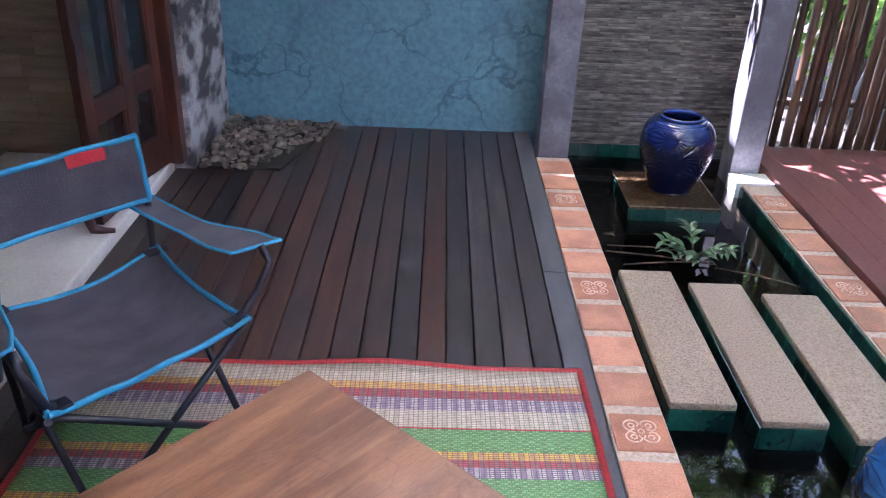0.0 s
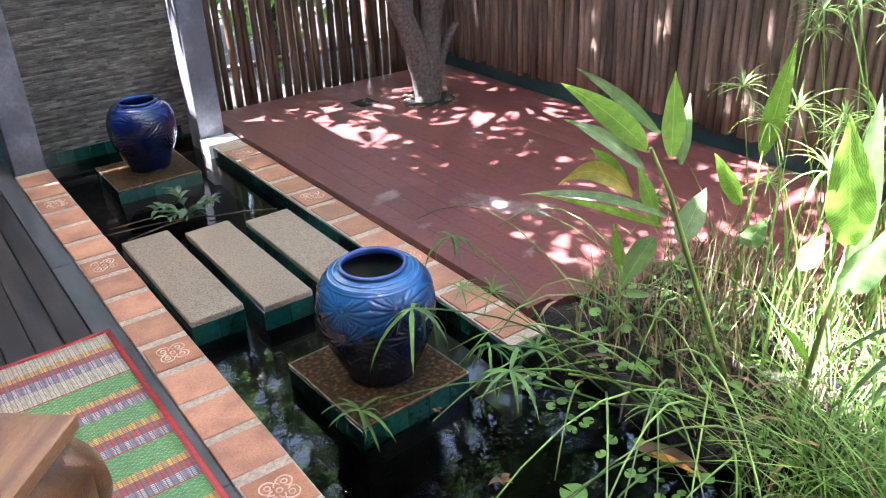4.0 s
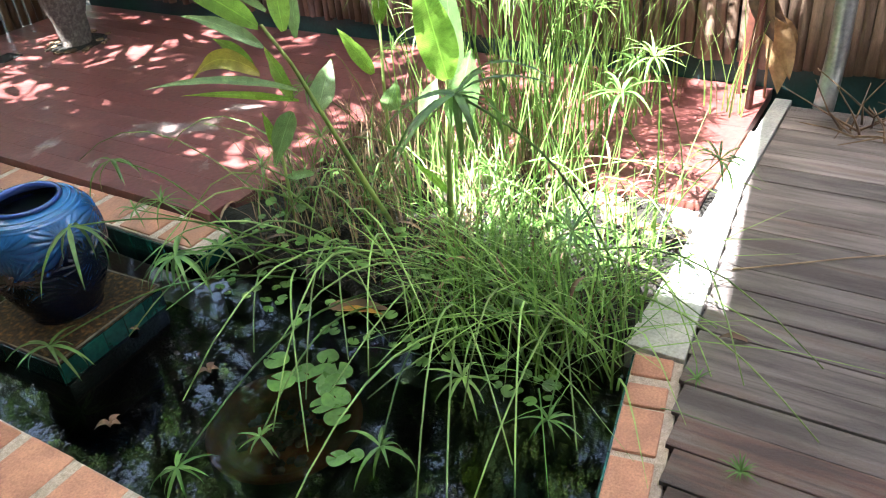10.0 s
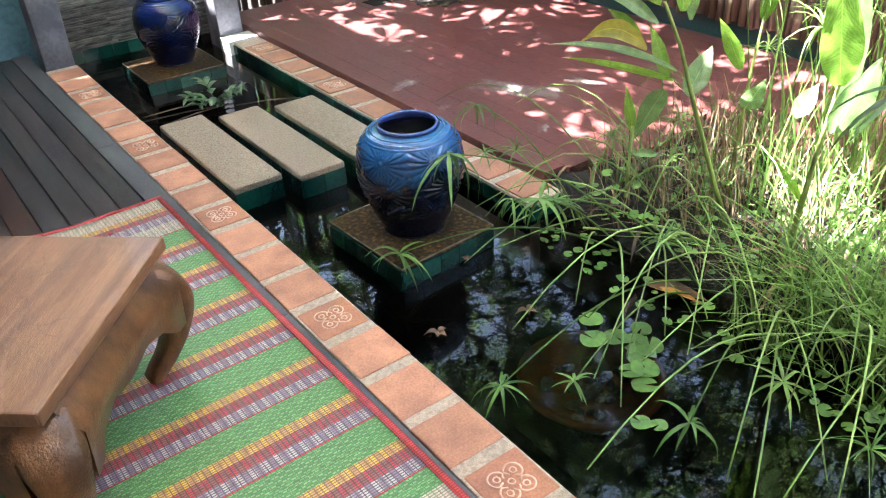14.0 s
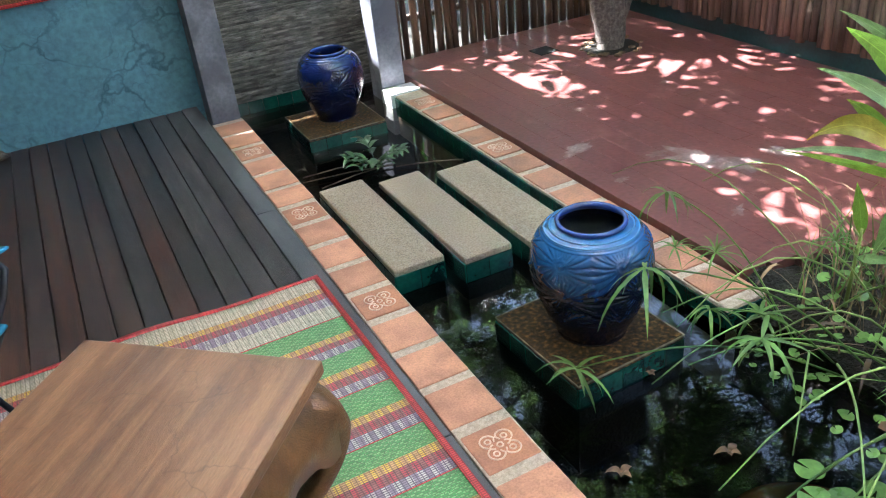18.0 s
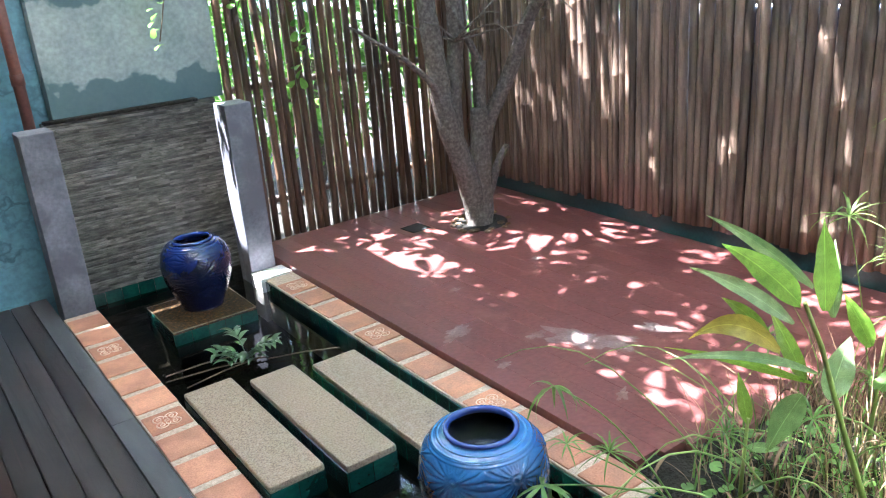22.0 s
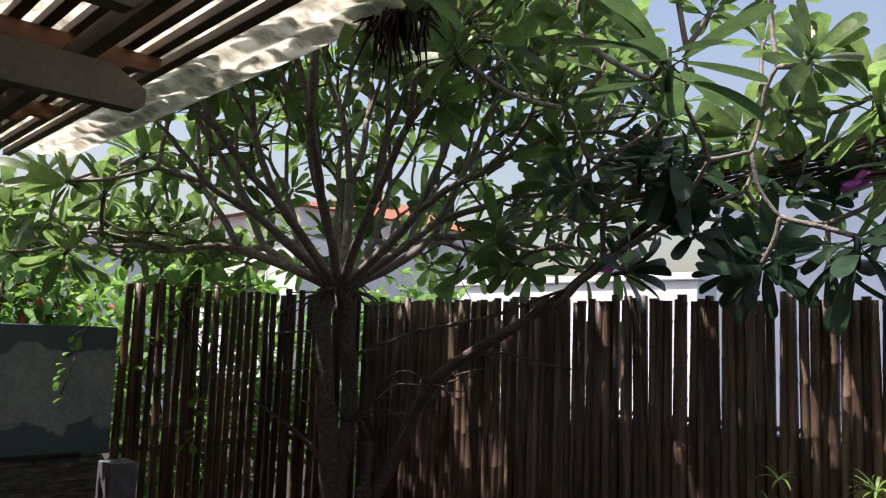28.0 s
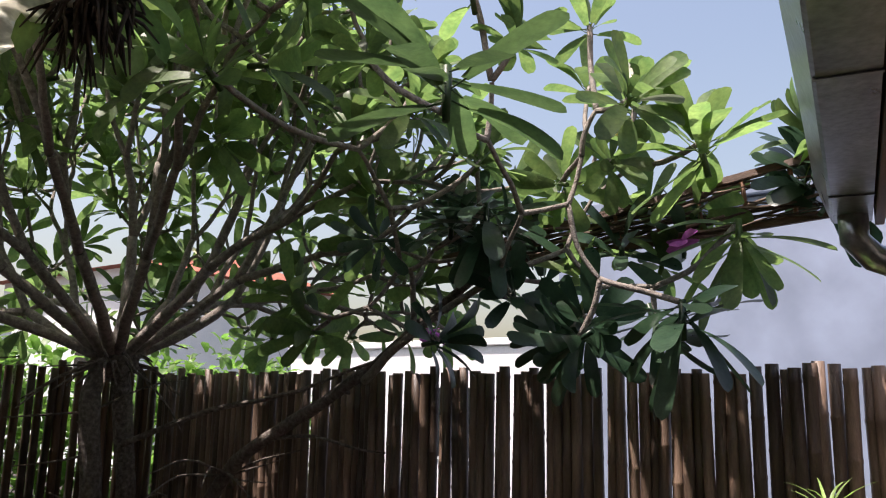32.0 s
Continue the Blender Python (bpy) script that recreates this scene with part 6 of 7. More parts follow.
for k in range(22):      # bare dead twigs round the stems
    st = Vector(trng.choice(((2.40, 0.10, 1.25), (2.22, 0.10, 1.62), (2.18, 0.10, 1.85), (2.52, 0.18, 1.5), (2.80, -0.3, 1.5), (2.80, -0.8, 1.78), (2.28, 0.10, 2.1), (2.80, -1.2, 1.97))))
    a, L_ = trng.uniform(0, 6.283), trng.uniform(0.3, 0.8)
    d = Vector((math.cos(a), math.sin(a) * 0.8, trng.uniform(-0.25, 0.5)))
    b0 = bmesh.new()
    limb(b0, [st, st + d * L_ * 0.5 + noise.noise_vector(st * 4 + d) * 0.10, st + d * L_ + noise.noise_vector(st * 3 + d * 2) * 0.12 + Vector((0, 0, -0.1 * L_))], 0.010, 0.003, 6)
    part("twig", b0, M_BARK, tree, "bare dead twig")
# knotted crown where the limbs part, with dead stubs
b0 = bmesh.new()
bmesh.ops.create_icosphere(b0, subdivisions=4, radius=1.0)
for v in b0.verts:
    k_ = 1 + 0.38 * noise.noise(v.co * 2.3) + 0.16 * noise.noise(v.co * 6.0)
    v.co = F - O + Vector((v.co.x * 0.125, v.co.y * 0.125, v.co.z * 0.10 - 0.02)) * k_
for fc in b0.faces:
    fc.smooth = True
part("knot", b0, M_BARK, tree, "knotted swelling under the limbs")
for k in range(26):
    a, L_ = trng.uniform(0, 6.283), trng.uniform(0.12, 0.42)
    d = Vector((math.cos(a), math.sin(a), trng.uniform(-0.7, 0.4)))
    st = F + d * 0.07
    b0 = bmesh.new()
    limb(b0, [st, st + d * L_ * 0.5 + noise.noise_vector(st * 9) * 0.05, st + d * L_ + Vector((0, 0, -0.25 * L_))], 0.011, 0.004, 6)
    part("twig", b0, M_BARK, tree, "bare dead twig")
ends = []
sect = {}
for p in tips:
    q = p - F
    key = int((math.atan2(q.y, q.x) + math.pi) / (2 * math.pi) * 13) % 13 if math.hypot(q.x, q.y) > 0.6 else 13
    sect.setdefault(key, []).append(p)
for key, group in sorted(sect.items()):
    b0 = bmesh.new()
    a = (key + 0.5) / 13 * 2 * math.pi - math.pi
    st = F + (Vector((math.cos(a), math.sin(a), 0)) * 0.06 if key < 13 else Vector())
    grow(b0, st, group, 0.036, 0)
    part("limb", b0, M_LIMB, tree, "grey forking limb")
b0 = bmesh.new()
grow(b0, Vector((2.80, -1.3, 2.03)), NEAR, 0.026, 1)
part("limb", b0, M_LIMB, tree, "long low limb reaching over the pond")
for e, d in ends:
    spray = next((s_ for s_ in SPRAYS if (e - Vector(s_[0])).length < 0.02), None)
    if spray:
        shared("rosette", LONG[spray[1]], tree, Matrix.Translation(e - O) @ pose(0, 0, 0, -12 if spray[1] == 0 else 0, 0, spray[2]))
        continue
    m = Matrix.Translation(e - O) @ d.lerp(Vector((0, 0, 1)), 0.35).to_track_quat("Z", "Y").to_matrix().to_4x4() @ pose(0, 0, 0, 0, 0, trng.uniform(0, 360)) @ Matrix.Scale(trng.uniform(0.85, 1.25) * (1.3 if e.y < -2.98 and e.x > 2.0 else 1.0 if e.y < -2.8 else 0.9 if e.y < -2.3 or e.z < 3.5 and e.x > 1.2 else 1.0), 4)
    # low near rosettes take the darker leaf, standing for shade
    in_shade = e.y < -1.7 and e.z < 2.78 and e.x > 2.2
    shared("rosette", trng.choice(rosettes[6:] if in_shade else rosettes[:6]), tree, m)
b0 = bmesh.new()
for k in range(5):
    a = k * 2 * math.pi / 5
    leaf(b0, (0, 0, 0), (0.038 * math.cos(a), 0.038 * math.sin(a), 0.012), 0.028, shape="oval", seg=4)
flower_mesh = mesh_of("flower", b0, M_PETAL)
for e, d in ends[::9]:
    for k in range(trng.randint(1, 3)):
        shared("flower", flower_mesh, tree, Matrix.Translation(e - O + Vector((trng.uniform(-0.06, 0.06), trng.uniform(-0.06, 0.06), 0.10))) @ pose(0, 0, 0, trng.uniform(0, 70), trng.uniform(0, 70), 0))

# dark hole with pebbles at the tree foot, and a square drain hole
b0 = bmesh.new()
for k in range(26):
    a = trng.uniform(0, 6.28)
    r = trng.uniform(0.13, 0.22)
    bmesh.ops.create_icosphere(b0, subdivisions=1, radius=trng.uniform(0.012, 0.03), matrix=pose(2.5 + r * math.cos(a), 0.08 + r * math.sin(a), 0.035) @ Matrix.Diagonal((1.2, 1, 0.5, 1)))
ob = tagged(part("leaf_litter", b0, M_LITTER), "dry leaves and pebbles round the tree foot", "litter", kind="stuff")
b0 = bmesh.new()
bmesh.ops.create_circle(b0, cap_ends=True, segments=24, radius=0.19, matrix=pose(2.5, 0.08, 0.0315))
tagged(part("planting_hole", b0, M_SOIL), "round dark planting hole in the red boards", "planting hole", kind="structure")
# thin black plate on uncut boards; the hole's shade is only its colour
b0 = bmesh.new()
box(b0, (-0.075, -0.075, -0.002), (0.075, 0.075, 0.0012))
dh = tagged(part("drain_hole", b0, M_BLACK), "thin black plate painting the dark of a small square hole", "drain hole", kind="structure")
dh.matrix_basis = pose(2.13, 0.32, 0.0305, 0, 0, 4)

# ---- root ball with leaves hanging at the roof edge ----
orchid = thing("hanging_fern", "dark root ball with broad leaves hanging at the roof edge", "plant", (0.62, -2.30, 2.86))
b0 = bmesh.new()
for k in range(150):
    d = Vector((trng.gauss(0, 0.6), trng.gauss(0, 0.6), trng.gauss(-0.5, 0.7)))
    p = Vector((trng.uniform(-0.06, 0.06), trng.uniform(-0.09, 0.09), trng.uniform(-0.02, 0.04)))
    tube(b0, [p, p + d * 0.06, p + d * 0.09 + Vector((0, 0, -0.06 * trng.random()))], [0.007, 0.005, 0.002], 4)
part("root_ball", b0, M_ROOT, orchid, "tangled dark roots")
b0 = bmesh.new()
for k in range(10):
    a = k * 2.4
    leaf(b0, (0, 0, 0.03), (0.22 * math.cos(a), 0.22 * math.sin(a), trng.uniform(-0.08, 0.16)), 0.07, droop=0.2, shape="oval", seg=6)
part("leaves", b0, M_LEAF, orchid)

# ---- ladder trellis with dry vine stems ----
trellis = thing("ladder_trellis", "old timber ladder trellis wound with dry vine stems", "trellis", (0, 0, 0))
A0, A1, B0, B1 = Vector((2.98, -3.62, 2.93)), Vector((3.04, -1.55, 2.66)), Vector((3.06, -3.62, 2.70)), Vector((3.10, -1.55, 2.58))
for p, q in ((A0, A1), (B0, B1)):
    b0 = bmesh.new()
    bar(b0, p, q, 0.028, 0.034, 0.004)
    part("rail", b0, M_ROOFWOOD, trellis)
for k in range(11):
    u = 0.04 + k * 0.092
    b0 = bmesh.new()
    tube(b0, [A0.lerp(A1, u), B0.lerp(B1, u)], 0.010, 6)
    part("rung", b0, M_ROOFWOOD2, trellis)
for k in range(46):
    u0, L_ = trng.uniform(0, 0.6), trng.uniform(0.25, 0.5)
    w = trng.random()
    pts = []
    for i in range(7):
        u = u0 + L_ * i / 6
        c = A0.lerp(A1, u).lerp(B0.lerp(B1, u), w)
        pts.append(c + noise.noise_vector(Vector((u * 5, k * 3.7, 0))) * 0.07)
    b0 = bmesh.new()
    tube(b0, pts, trng.uniform(0.003, 0.008), 5)
    part("vine_stem", b0, M_VINE, trellis, "dry vine stem")
for c in ((3.0, -2.9, 2.63), (3.05, -2.2, 2.45), (3.1, -1.5, 2.3)):
    for k in range(7):
        a = trng.uniform(0, 6.28)
        b0 = bmesh.new()
        leaf(b0, (0, 0, 0), (0.065 * math.cos(a), 0.065 * math.sin(a), trng.uniform(-0.09, 0.04)), 0.075, shape="oval", seg=4)
        part("bract", b0, M_PURPLE, trellis, "magenta bract").matrix_basis = pose(*c)
for k in range(16):
    u = trng.uniform(0, 0.95)
    c = A0.lerp(A1, u).lerp(B0.lerp(B1, u), trng.random())
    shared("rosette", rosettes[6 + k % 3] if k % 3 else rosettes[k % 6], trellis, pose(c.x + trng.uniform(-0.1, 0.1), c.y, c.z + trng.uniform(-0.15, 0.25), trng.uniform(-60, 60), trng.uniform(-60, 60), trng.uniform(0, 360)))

# ---- bushes and trees beyond the fences ----
def shrub(name, label, at, size, count, mtl, seed, blossom=None):
    r_ = random.Random(seed)
    s_ = thing(name, label, "shrub", at)
    for k in range(7):
        a = r_.uniform(0, 6.28)
        tip = Vector((math.cos(a) * size[0] * 0.6, math.sin(a) * size[1] * 0.6, size[2] * r_.uniform(0.6, 0.95)))
        b1 = bmesh.new()
        tube(b1, [(0, 0, 0), tip * 0.5 + Vector((0, 0, 0.1)), tip], [0.05, 0.03, 0.012], 6)
        part("branch", b1, M_BARK, s_)
    b1 = bmesh.new()
    for k in range(count):
        d = Vector((r_.gauss(0, 1), r_.gauss(0, 1), r_.gauss(0, 1))).normalized()
        rr = r_.uniform(0.55, 1.0) * (1 + 0.3 * noise.noise(d * 2.2 + Vector((seed, 0, 0))))
        p = Vector((d.x * size[0] * rr, d.y * size[1] * rr, size[2] * 0.55 + d.z * size[2] * 0.5 * rr))
        t_ = p + Vector((r_.gauss(0, 1), r_.gauss(0, 1), r_.gauss(-0.2, 1))).normalized() * r_.uniform(0.10, 0.17)
        leaf(b1, p, t_, r_.uniform(0.055, 0.09), seg=3, droop=0.1, mi=1 if blossom and r_.random() < 0.05 else 0)
    tagged(part("crown", b1, [mtl] + ([blossom] if blossom else []), s_), kind="stuff")
    return s_


shrub("garden_shrub", "sunlit yellow-green shrub with red flowers beyond the wall", (1.3, 4.2, -0.16), (1.3, 1.1, 2.9), 4200, M_BUSH, 5, M_TAG)
shrub("garden_shrub", "leafy green shrub behind the bamboo fence", (2.6, 2.6, -0.16), (1.1, 0.8, 2.7), 2200, M_BUSH, 6)
shrub("garden_shrub", "leafy green shrub behind the bamboo fence", (4.4, 2.0, -0.16), (1.2, 1.2, 2.6), 2200, M_BUSH, 7)
shrub("garden_tree", "tall green tree far behind the houses", (-1.5, 12.0, -0.16), (2.5, 2.0, 5.5), 2600, M_BUSH, 8)

# ---- planting bed ----
grng = random.Random(21)
M_GINGER = material("ginger_leaf", (0.22, 0.36, 0.055), 0.5, (0.17, 0.30, 0.04), 5, 40, 0.08, island=0.25, thru=0.55)
M_GINGER_PALE = material("pale_ginger_leaf", (0.20, 0.31, 0.12), 0.45, (0.15, 0.25, 0.085), 5, 40, 0.08, island=0.2, thru=0.42)
M_YELLOW = material("yellowing_leaf", (0.45, 0.36, 0.05), 0.5, (0.26, 0.26, 0.05), 6, 40, 0.1, thru=0.3)
M_SEDGE = material("sedge_green", (0.115, 0.215, 0.042), 0.45, (0.07, 0.145, 0.03), 9, 60, 0.05, island=0.35, thru=0.25)
M_SEDGE_PALE = material("pale_papyrus", (0.19, 0.30, 0.075), 0.5, (0.14, 0.23, 0.055), 9, 60, 0.05, island=0.35, thru=0.3)
M_CULM = material("pale_culm", (0.26, 0.38, 0.11), 0.5, (0.16, 0.26, 0.065), 9, 60, 0.05, island=0.4)
M_STRAW = material("dry_straw", (0.22, 0.14, 0.08), 0.75, (0.07, 0.042, 0.028), 12, 60, 0.1, island=0.5)
M_PAD = material("lily_pad", (0.13, 0.24, 0.05), 0.3, (0.09, 0.17, 0.04), 12, 60, 0.05, island=0.3, thru=0.15)
# pale tan straw, with some of the sun's brightness put into its colour
M_REED = material("pale_tan_reed", (0.38, 0.28, 0.17), 0.7, (0.17, 0.10, 0.06), 12, 60, 0.1, island=0.5)
M_DRYLEAF = material("tan_dried_leaf", (0.38, 0.25, 0.12), 0.7, (0.22, 0.13, 0.06), 14, 60, 0.2, thru=0.2)
M_DEAD = material("dead_leaf", (0.17, 0.085, 0.04), 0.6, (0.12, 0.06, 0.03), 12, 60, 0.1, island=0.4)
M_ORANGE = material("orange_dead_leaf", (0.55, 0.27, 0.03), 0.4, (0.34, 0.12, 0.03), 30, 120, 0.1)
M_BOWL = material("sunken_terracotta", (0.30, 0.10, 0.035), 0.7, (0.16, 0.055, 0.02), 9, 60, 0.2)

bm = bmesh.new()
nx, ny = 40, 50
vs = []
for j in range(ny + 1):
    row = []
    for i in range(nx + 1):
        y = -4.18 + 1.74 * j / ny
        edge_x = 1.08 + 0.06 * noise.noise(Vector((0, y * 3, 2)))
        x = edge_x + (2.27 - edge_x) * i / nx
        z = -0.16 + 0.16 * min(1, i / 7) ** 0.7 + 0.03 * noise.noise(Vector((x * 6, y * 6, 0)))
        row.append(bm.verts.new((x, y, z)))
    vs.append(row)
for j in range(ny):
    for i in range(nx):
        bm.faces.new((vs[j][i], vs[j][i + 1], vs[j + 1][i + 1], vs[j + 1][i])).smooth = True
structure("ground_bed", bm, M_SOIL, "wet soil of the planting bed at the pond edge", "planting bed")
bm = bmesh.new()
box(bm, (1.06, -4.2, -0.6), (1.10, -2.44, -0.13))
structure("bed_edge", bm, M_MUD, "dark earth bank at the water", "bank")


def stalk(bm, pts, r0, r1, sides=8):
    pts = [Vector(p) for p in pts]
    tube(bm, pts, [r0 + (r1 - r0) * i / (len(pts) - 1) for i in range(len(pts))], sides)


def ribbed(m, dark=0.45):
    """Fine side veins running out from a pale midrib, over a blade's own map."""
    t = m.node_tree
    b = t.nodes["Principled BSDF"]
    src = b.inputs["Base Color"].links[0].from_socket
    users = [lk.to_socket for lk in src.links]
    co, sp = t.nodes.new("ShaderNodeTexCoord"), t.nodes.new("ShaderNodeSeparateXYZ")
    t.links.new(co.outputs["UV"], sp.inputs[0])

    def calc(op, a, b_):
        n = t.nodes.new("ShaderNodeMath")
        n.operation = op
        for k, v in enumerate((a, b_)):
            if v is None:
                continue
            if isinstance(v, (int, float)):
                n.inputs[k].default_value = v
            else:
                t.links.new(v, n.inputs[k])
        return n.outputs[0]
    side = calc("ABSOLUTE", sp.outputs[0], None)
    run = calc("SUBTRACT", calc("MULTIPLY", sp.outputs[1], 26.0), calc("MULTIPLY", side, 60.0))
    vein = calc("POWER", calc("ABSOLUTE", calc("SINE", run, None), None), 3.0)
    shade = calc("SUBTRACT", 1.0, calc("MULTIPLY", vein, 1.0 - dark))
    rib = calc("LESS_THAN", side, 0.022)
    gain = calc("ADD", shade, calc("MULTIPLY", rib, 0.5))
    hs = t.nodes.new("ShaderNodeHueSaturation")
    t.links.new(gain, hs.inputs["Value"])
    t.links.new(src, hs.inputs["Color"])
    for u in users:
        t.links.new(hs.outputs[0], u)


for m in (M_GINGER, M_GINGER_PALE, M_YELLOW):
    ribbed(m)
M_STALK = material("ginger_stalk", (0.30, 0.38, 0.11), 0.5, (0.20, 0.28, 0.07), 9, 60, 0.1, stretch=(1, 1, 0.3))


def blade(bm, base, tip, width, face, arch, roll=0.0, seg=14):
    """A broad lance blade with a keel, pinched tip and a wavy margin; arch lifts its middle."""
    base, tip = Vector(base), Vector(tip)
    d = tip - base
    L_ = d.length
    d.normalize()
    s_ = d.cross(face).normalized()
    n_ = s_.cross(d)
    s_, n_ = s_ * math.cos(roll) + n_ * math.sin(roll), n_ * math.cos(roll) - s_ * math.sin(roll)
    prev, uv = None, bm.loops.layers.uv.verify()
    for i in range(seg + 1):
        u = i / seg
        w = width * 0.5 * (math.sin(math.pi * min(1, 0.03 + u * 0.97) ** 0.72) ** 1.05 + 0.02)
        c = base + d * (L_ * u) + Vector((0, 0, 4 * arch * L_ * u * (1 - u)))
        wv = 0.06 * width * math.sin(u * 17 + L_ * 90)
        cur = [bm.verts.new(c + s_ * (w * k) + n_ * (0.30 * w * abs(k) + wv * k * abs(k))) for k in (-1, -0.5, 0, 0.5, 1)]
        if prev:
            for k in range(4):
                fc = bm.faces.new((prev[k], prev[k + 1], cur[k + 1], cur[k]))
                fc.smooth = True
                for lp, (a_, v_) in zip(fc.loops, ((k, u - 1 / seg), (k + 1, u - 1 / seg), (k + 1, u), (k, u))):
                    lp[uv].uv = ((a_ - 2) * w / width, v_ * L_ / width)
        prev = cur


def ginger(stem, leaves, label, r0=0.011):
    """stem: places; leaves: base, tip, width, arch, kind."""
    o = Vector(stem[0])
    g = thing("ginger_plant", label, "plant", tuple(o), group="ginger plants in the bed")
    b1 = bmesh.new()
    stalk(b1, [Vector(p) - o for p in stem], r0, 0.005)
    part("stalk", b1, M_STALK, g, "ribbed green stalk")
    for k, (a, b_, w, ar, kd) in enumerate(leaves):
        b1 = bmesh.new()
        blade(b1, Vector(a) - o, Vector(b_) - o, 0.84 * w, Vector((-0.75, -0.45, 0.5)), ar, 0.35 * math.sin(k * 2.3))
        part("leaf", b1, (M_GINGER, M_GINGER_PALE, M_YELLOW)[kd], g, ("", "pale green leaf", "yellowing leaf")[kd])
    return g


ginger([(1.455, -3.208, -0.086), (1.363, -3.153, 0.18), (1.256, -3.12, 0.457), (1.131, -3.104, 0.752), (1.042, -3.098, 0.905)],
       [((1.036, -3.09, 0.901), (0.717, -3.082, 1.145), 0.08, 0.035, 0),
        ((1.072, -3.1, 0.937), (1.048, -2.796, 1.066), 0.042, 0.05, 1),
        ((1.11, -3.115, 0.866), (1.162, -3.062, 1.087), 0.075, 0.0, 0),
        ((1.163, -3.109, 0.827), (1.262, -3.042, 0.999), 0.05, 0.0, 1),
        ((1.058, -3.034, 0.742), (0.992, -2.798, 0.715), 0.075, 0.24, 2),
        ((1.15, -3.088, 0.661), (0.694, -2.957, 0.822), 0.034, 0.06, 1),
        ((1.166, -3.069, 0.618), (1.031, -2.681, 0.632), 0.03, 0.03, 0),
        ((1.133, -3.063, 0.592), (1.048, -3.019, 0.423), 0.088, 0.05, 1),
        ((1.211, -3.095, 0.56), (1.361, -3.061, 0.687), 0.095, 0.0, 1),
        ((1.157, -3.055, 0.623), (1.246, -2.883, 0.747), 0.06, 0.02, 0),
        ((1.072, -3.056, 0.822), (1.067, -2.737, 0.891), 0.055, 0.06, 1),
        ((1.085, -2.988, 0.745), (1.095, -2.825, 0.817), 0.05, 0.08, 0)],
       "tall ginger plant with bright lance leaves, one yellowing", 0.0115)
ginger([(1.387, -3.446, -0.086), (1.359, -3.483, 0.233), (1.329, -3.518, 0.512), (1.317, -3.541, 0.694)],
       [((1.318, -3.542, 0.691), (1.227, -3.524, 1.058), 0.135, 0.0, 0),
        ((1.348, -3.549, 0.623), (1.42, -3.496, 1.064), 0.095, 0.0, 1),
        ((1.325, -3.554, 0.544), (1.226, -3.686, 0.835), 0.12, 0.03, 1),
        ((1.358, -3.482, 0.263), (1.245, -3.429, 0.429), 0.03, 0.05, 0),
        ((1.417, -3.37, 0.509), (1.504, -3.381, 0.606), 0.075, 0.0, 1)],
       "upright ginger plant with broad backlit leaves", 0.013)
ginger([(1.709, -2.983, 0.008), (1.716, -2.994, 0.463), (1.724, -3.006, 0.697)],
       [((1.724, -3.006, 0.683), (1.752, -3.05, 1.073), 0.082, 0.0, 0),
        ((1.697, -2.964, 0.497), (1.574, -2.925, 0.709), 0.072, 0.03, 0),
        ((1.717, -2.995, 0.342), (1.678, -3.087, 0.495), 0.095, 0.0, 1)],
       "slim ginger plant with one tall leaf", 0.008)
ginger([(1.341, -2.759, -0.142), (1.323, -2.777, 0.101), (1.305, -2.797, 0.325)],
       [((1.306, -2.798, 0.303), (1.285, -2.765, 0.483), 0.05, 0.03, 0),
        ((1.305, -2.796, 0.212), (1.412, -2.869, 0.192), 0.04, 0.03, 1)],
       "short ginger shoot among the grasses", 0.009)


def sedge_model(height, lean, rays, ray_len, width, mtl, seed, flat=0.25):
    """A sedge stem with an umbrella of narrow bracts on top, standing at its own origin."""
    r_ = random.Random(seed)
    g = thing("umbrella_sedge", "umbrella sedge with a spray of narrow green bracts", "sedge", group="umbrella sedges")
    b1 = bmesh.new()
    top = Vector((lean, 0, height))
    pts = [Vector((lean * u ** 1.8, 0.02 * math.sin(u * 3), height * (u - 0.10 * abs(lean) * u ** 3))) for u in np.linspace(0, 1, 8)]
    top = pts[-1]
    tube(b1, pts, [0.0045 - 0.002 * i / 7 for i in range(8)], 5)
    part("stem", b1, mtl, g)
    b1 = bmesh.new()
    for k in range(rays):
        a = k * 2.399 + r_.uniform(-0.2, 0.2)
        L_ = ray_len * r_.uniform(0.6, 1.1)
        el = r_.uniform(-0.5, 0.6)
        d = Vector((math.cos(a) * math.cos(el), math.sin(a) * math.cos(el), math.sin(el)))
        leaf(b1, top, top + d * L_, width, droop=r_.uniform(0.05, flat), fold=0.3, shape="strap", seg=4)
    tagged(part("umbel", b1, mtl, g), kind="stuff")
    return g


models = [sedge_model(h, ln, n_, L_, w, mt, 40 + i) for i, (h, ln, n_, L_, w, mt) in enumerate((
    (0.55, 0.35, 16, 0.17, 0.014, M_SEDGE), (0.75, 0.30, 18, 0.19, 0.014, M_SEDGE), (0.45, 0.55, 14, 0.16, 0.013, M_SEDGE), (0.9, 0.25, 18, 0.18, 0.013, M_SEDGE_PALE),
    (1.15, 0.2, 22, 0.20, 0.012, M_SEDGE_PALE), (1.4, 0.25, 24, 0.20, 0.011, M_SEDGE_PALE), (0.35, 0.45, 13, 0.14, 0.012, M_SEDGE)))]
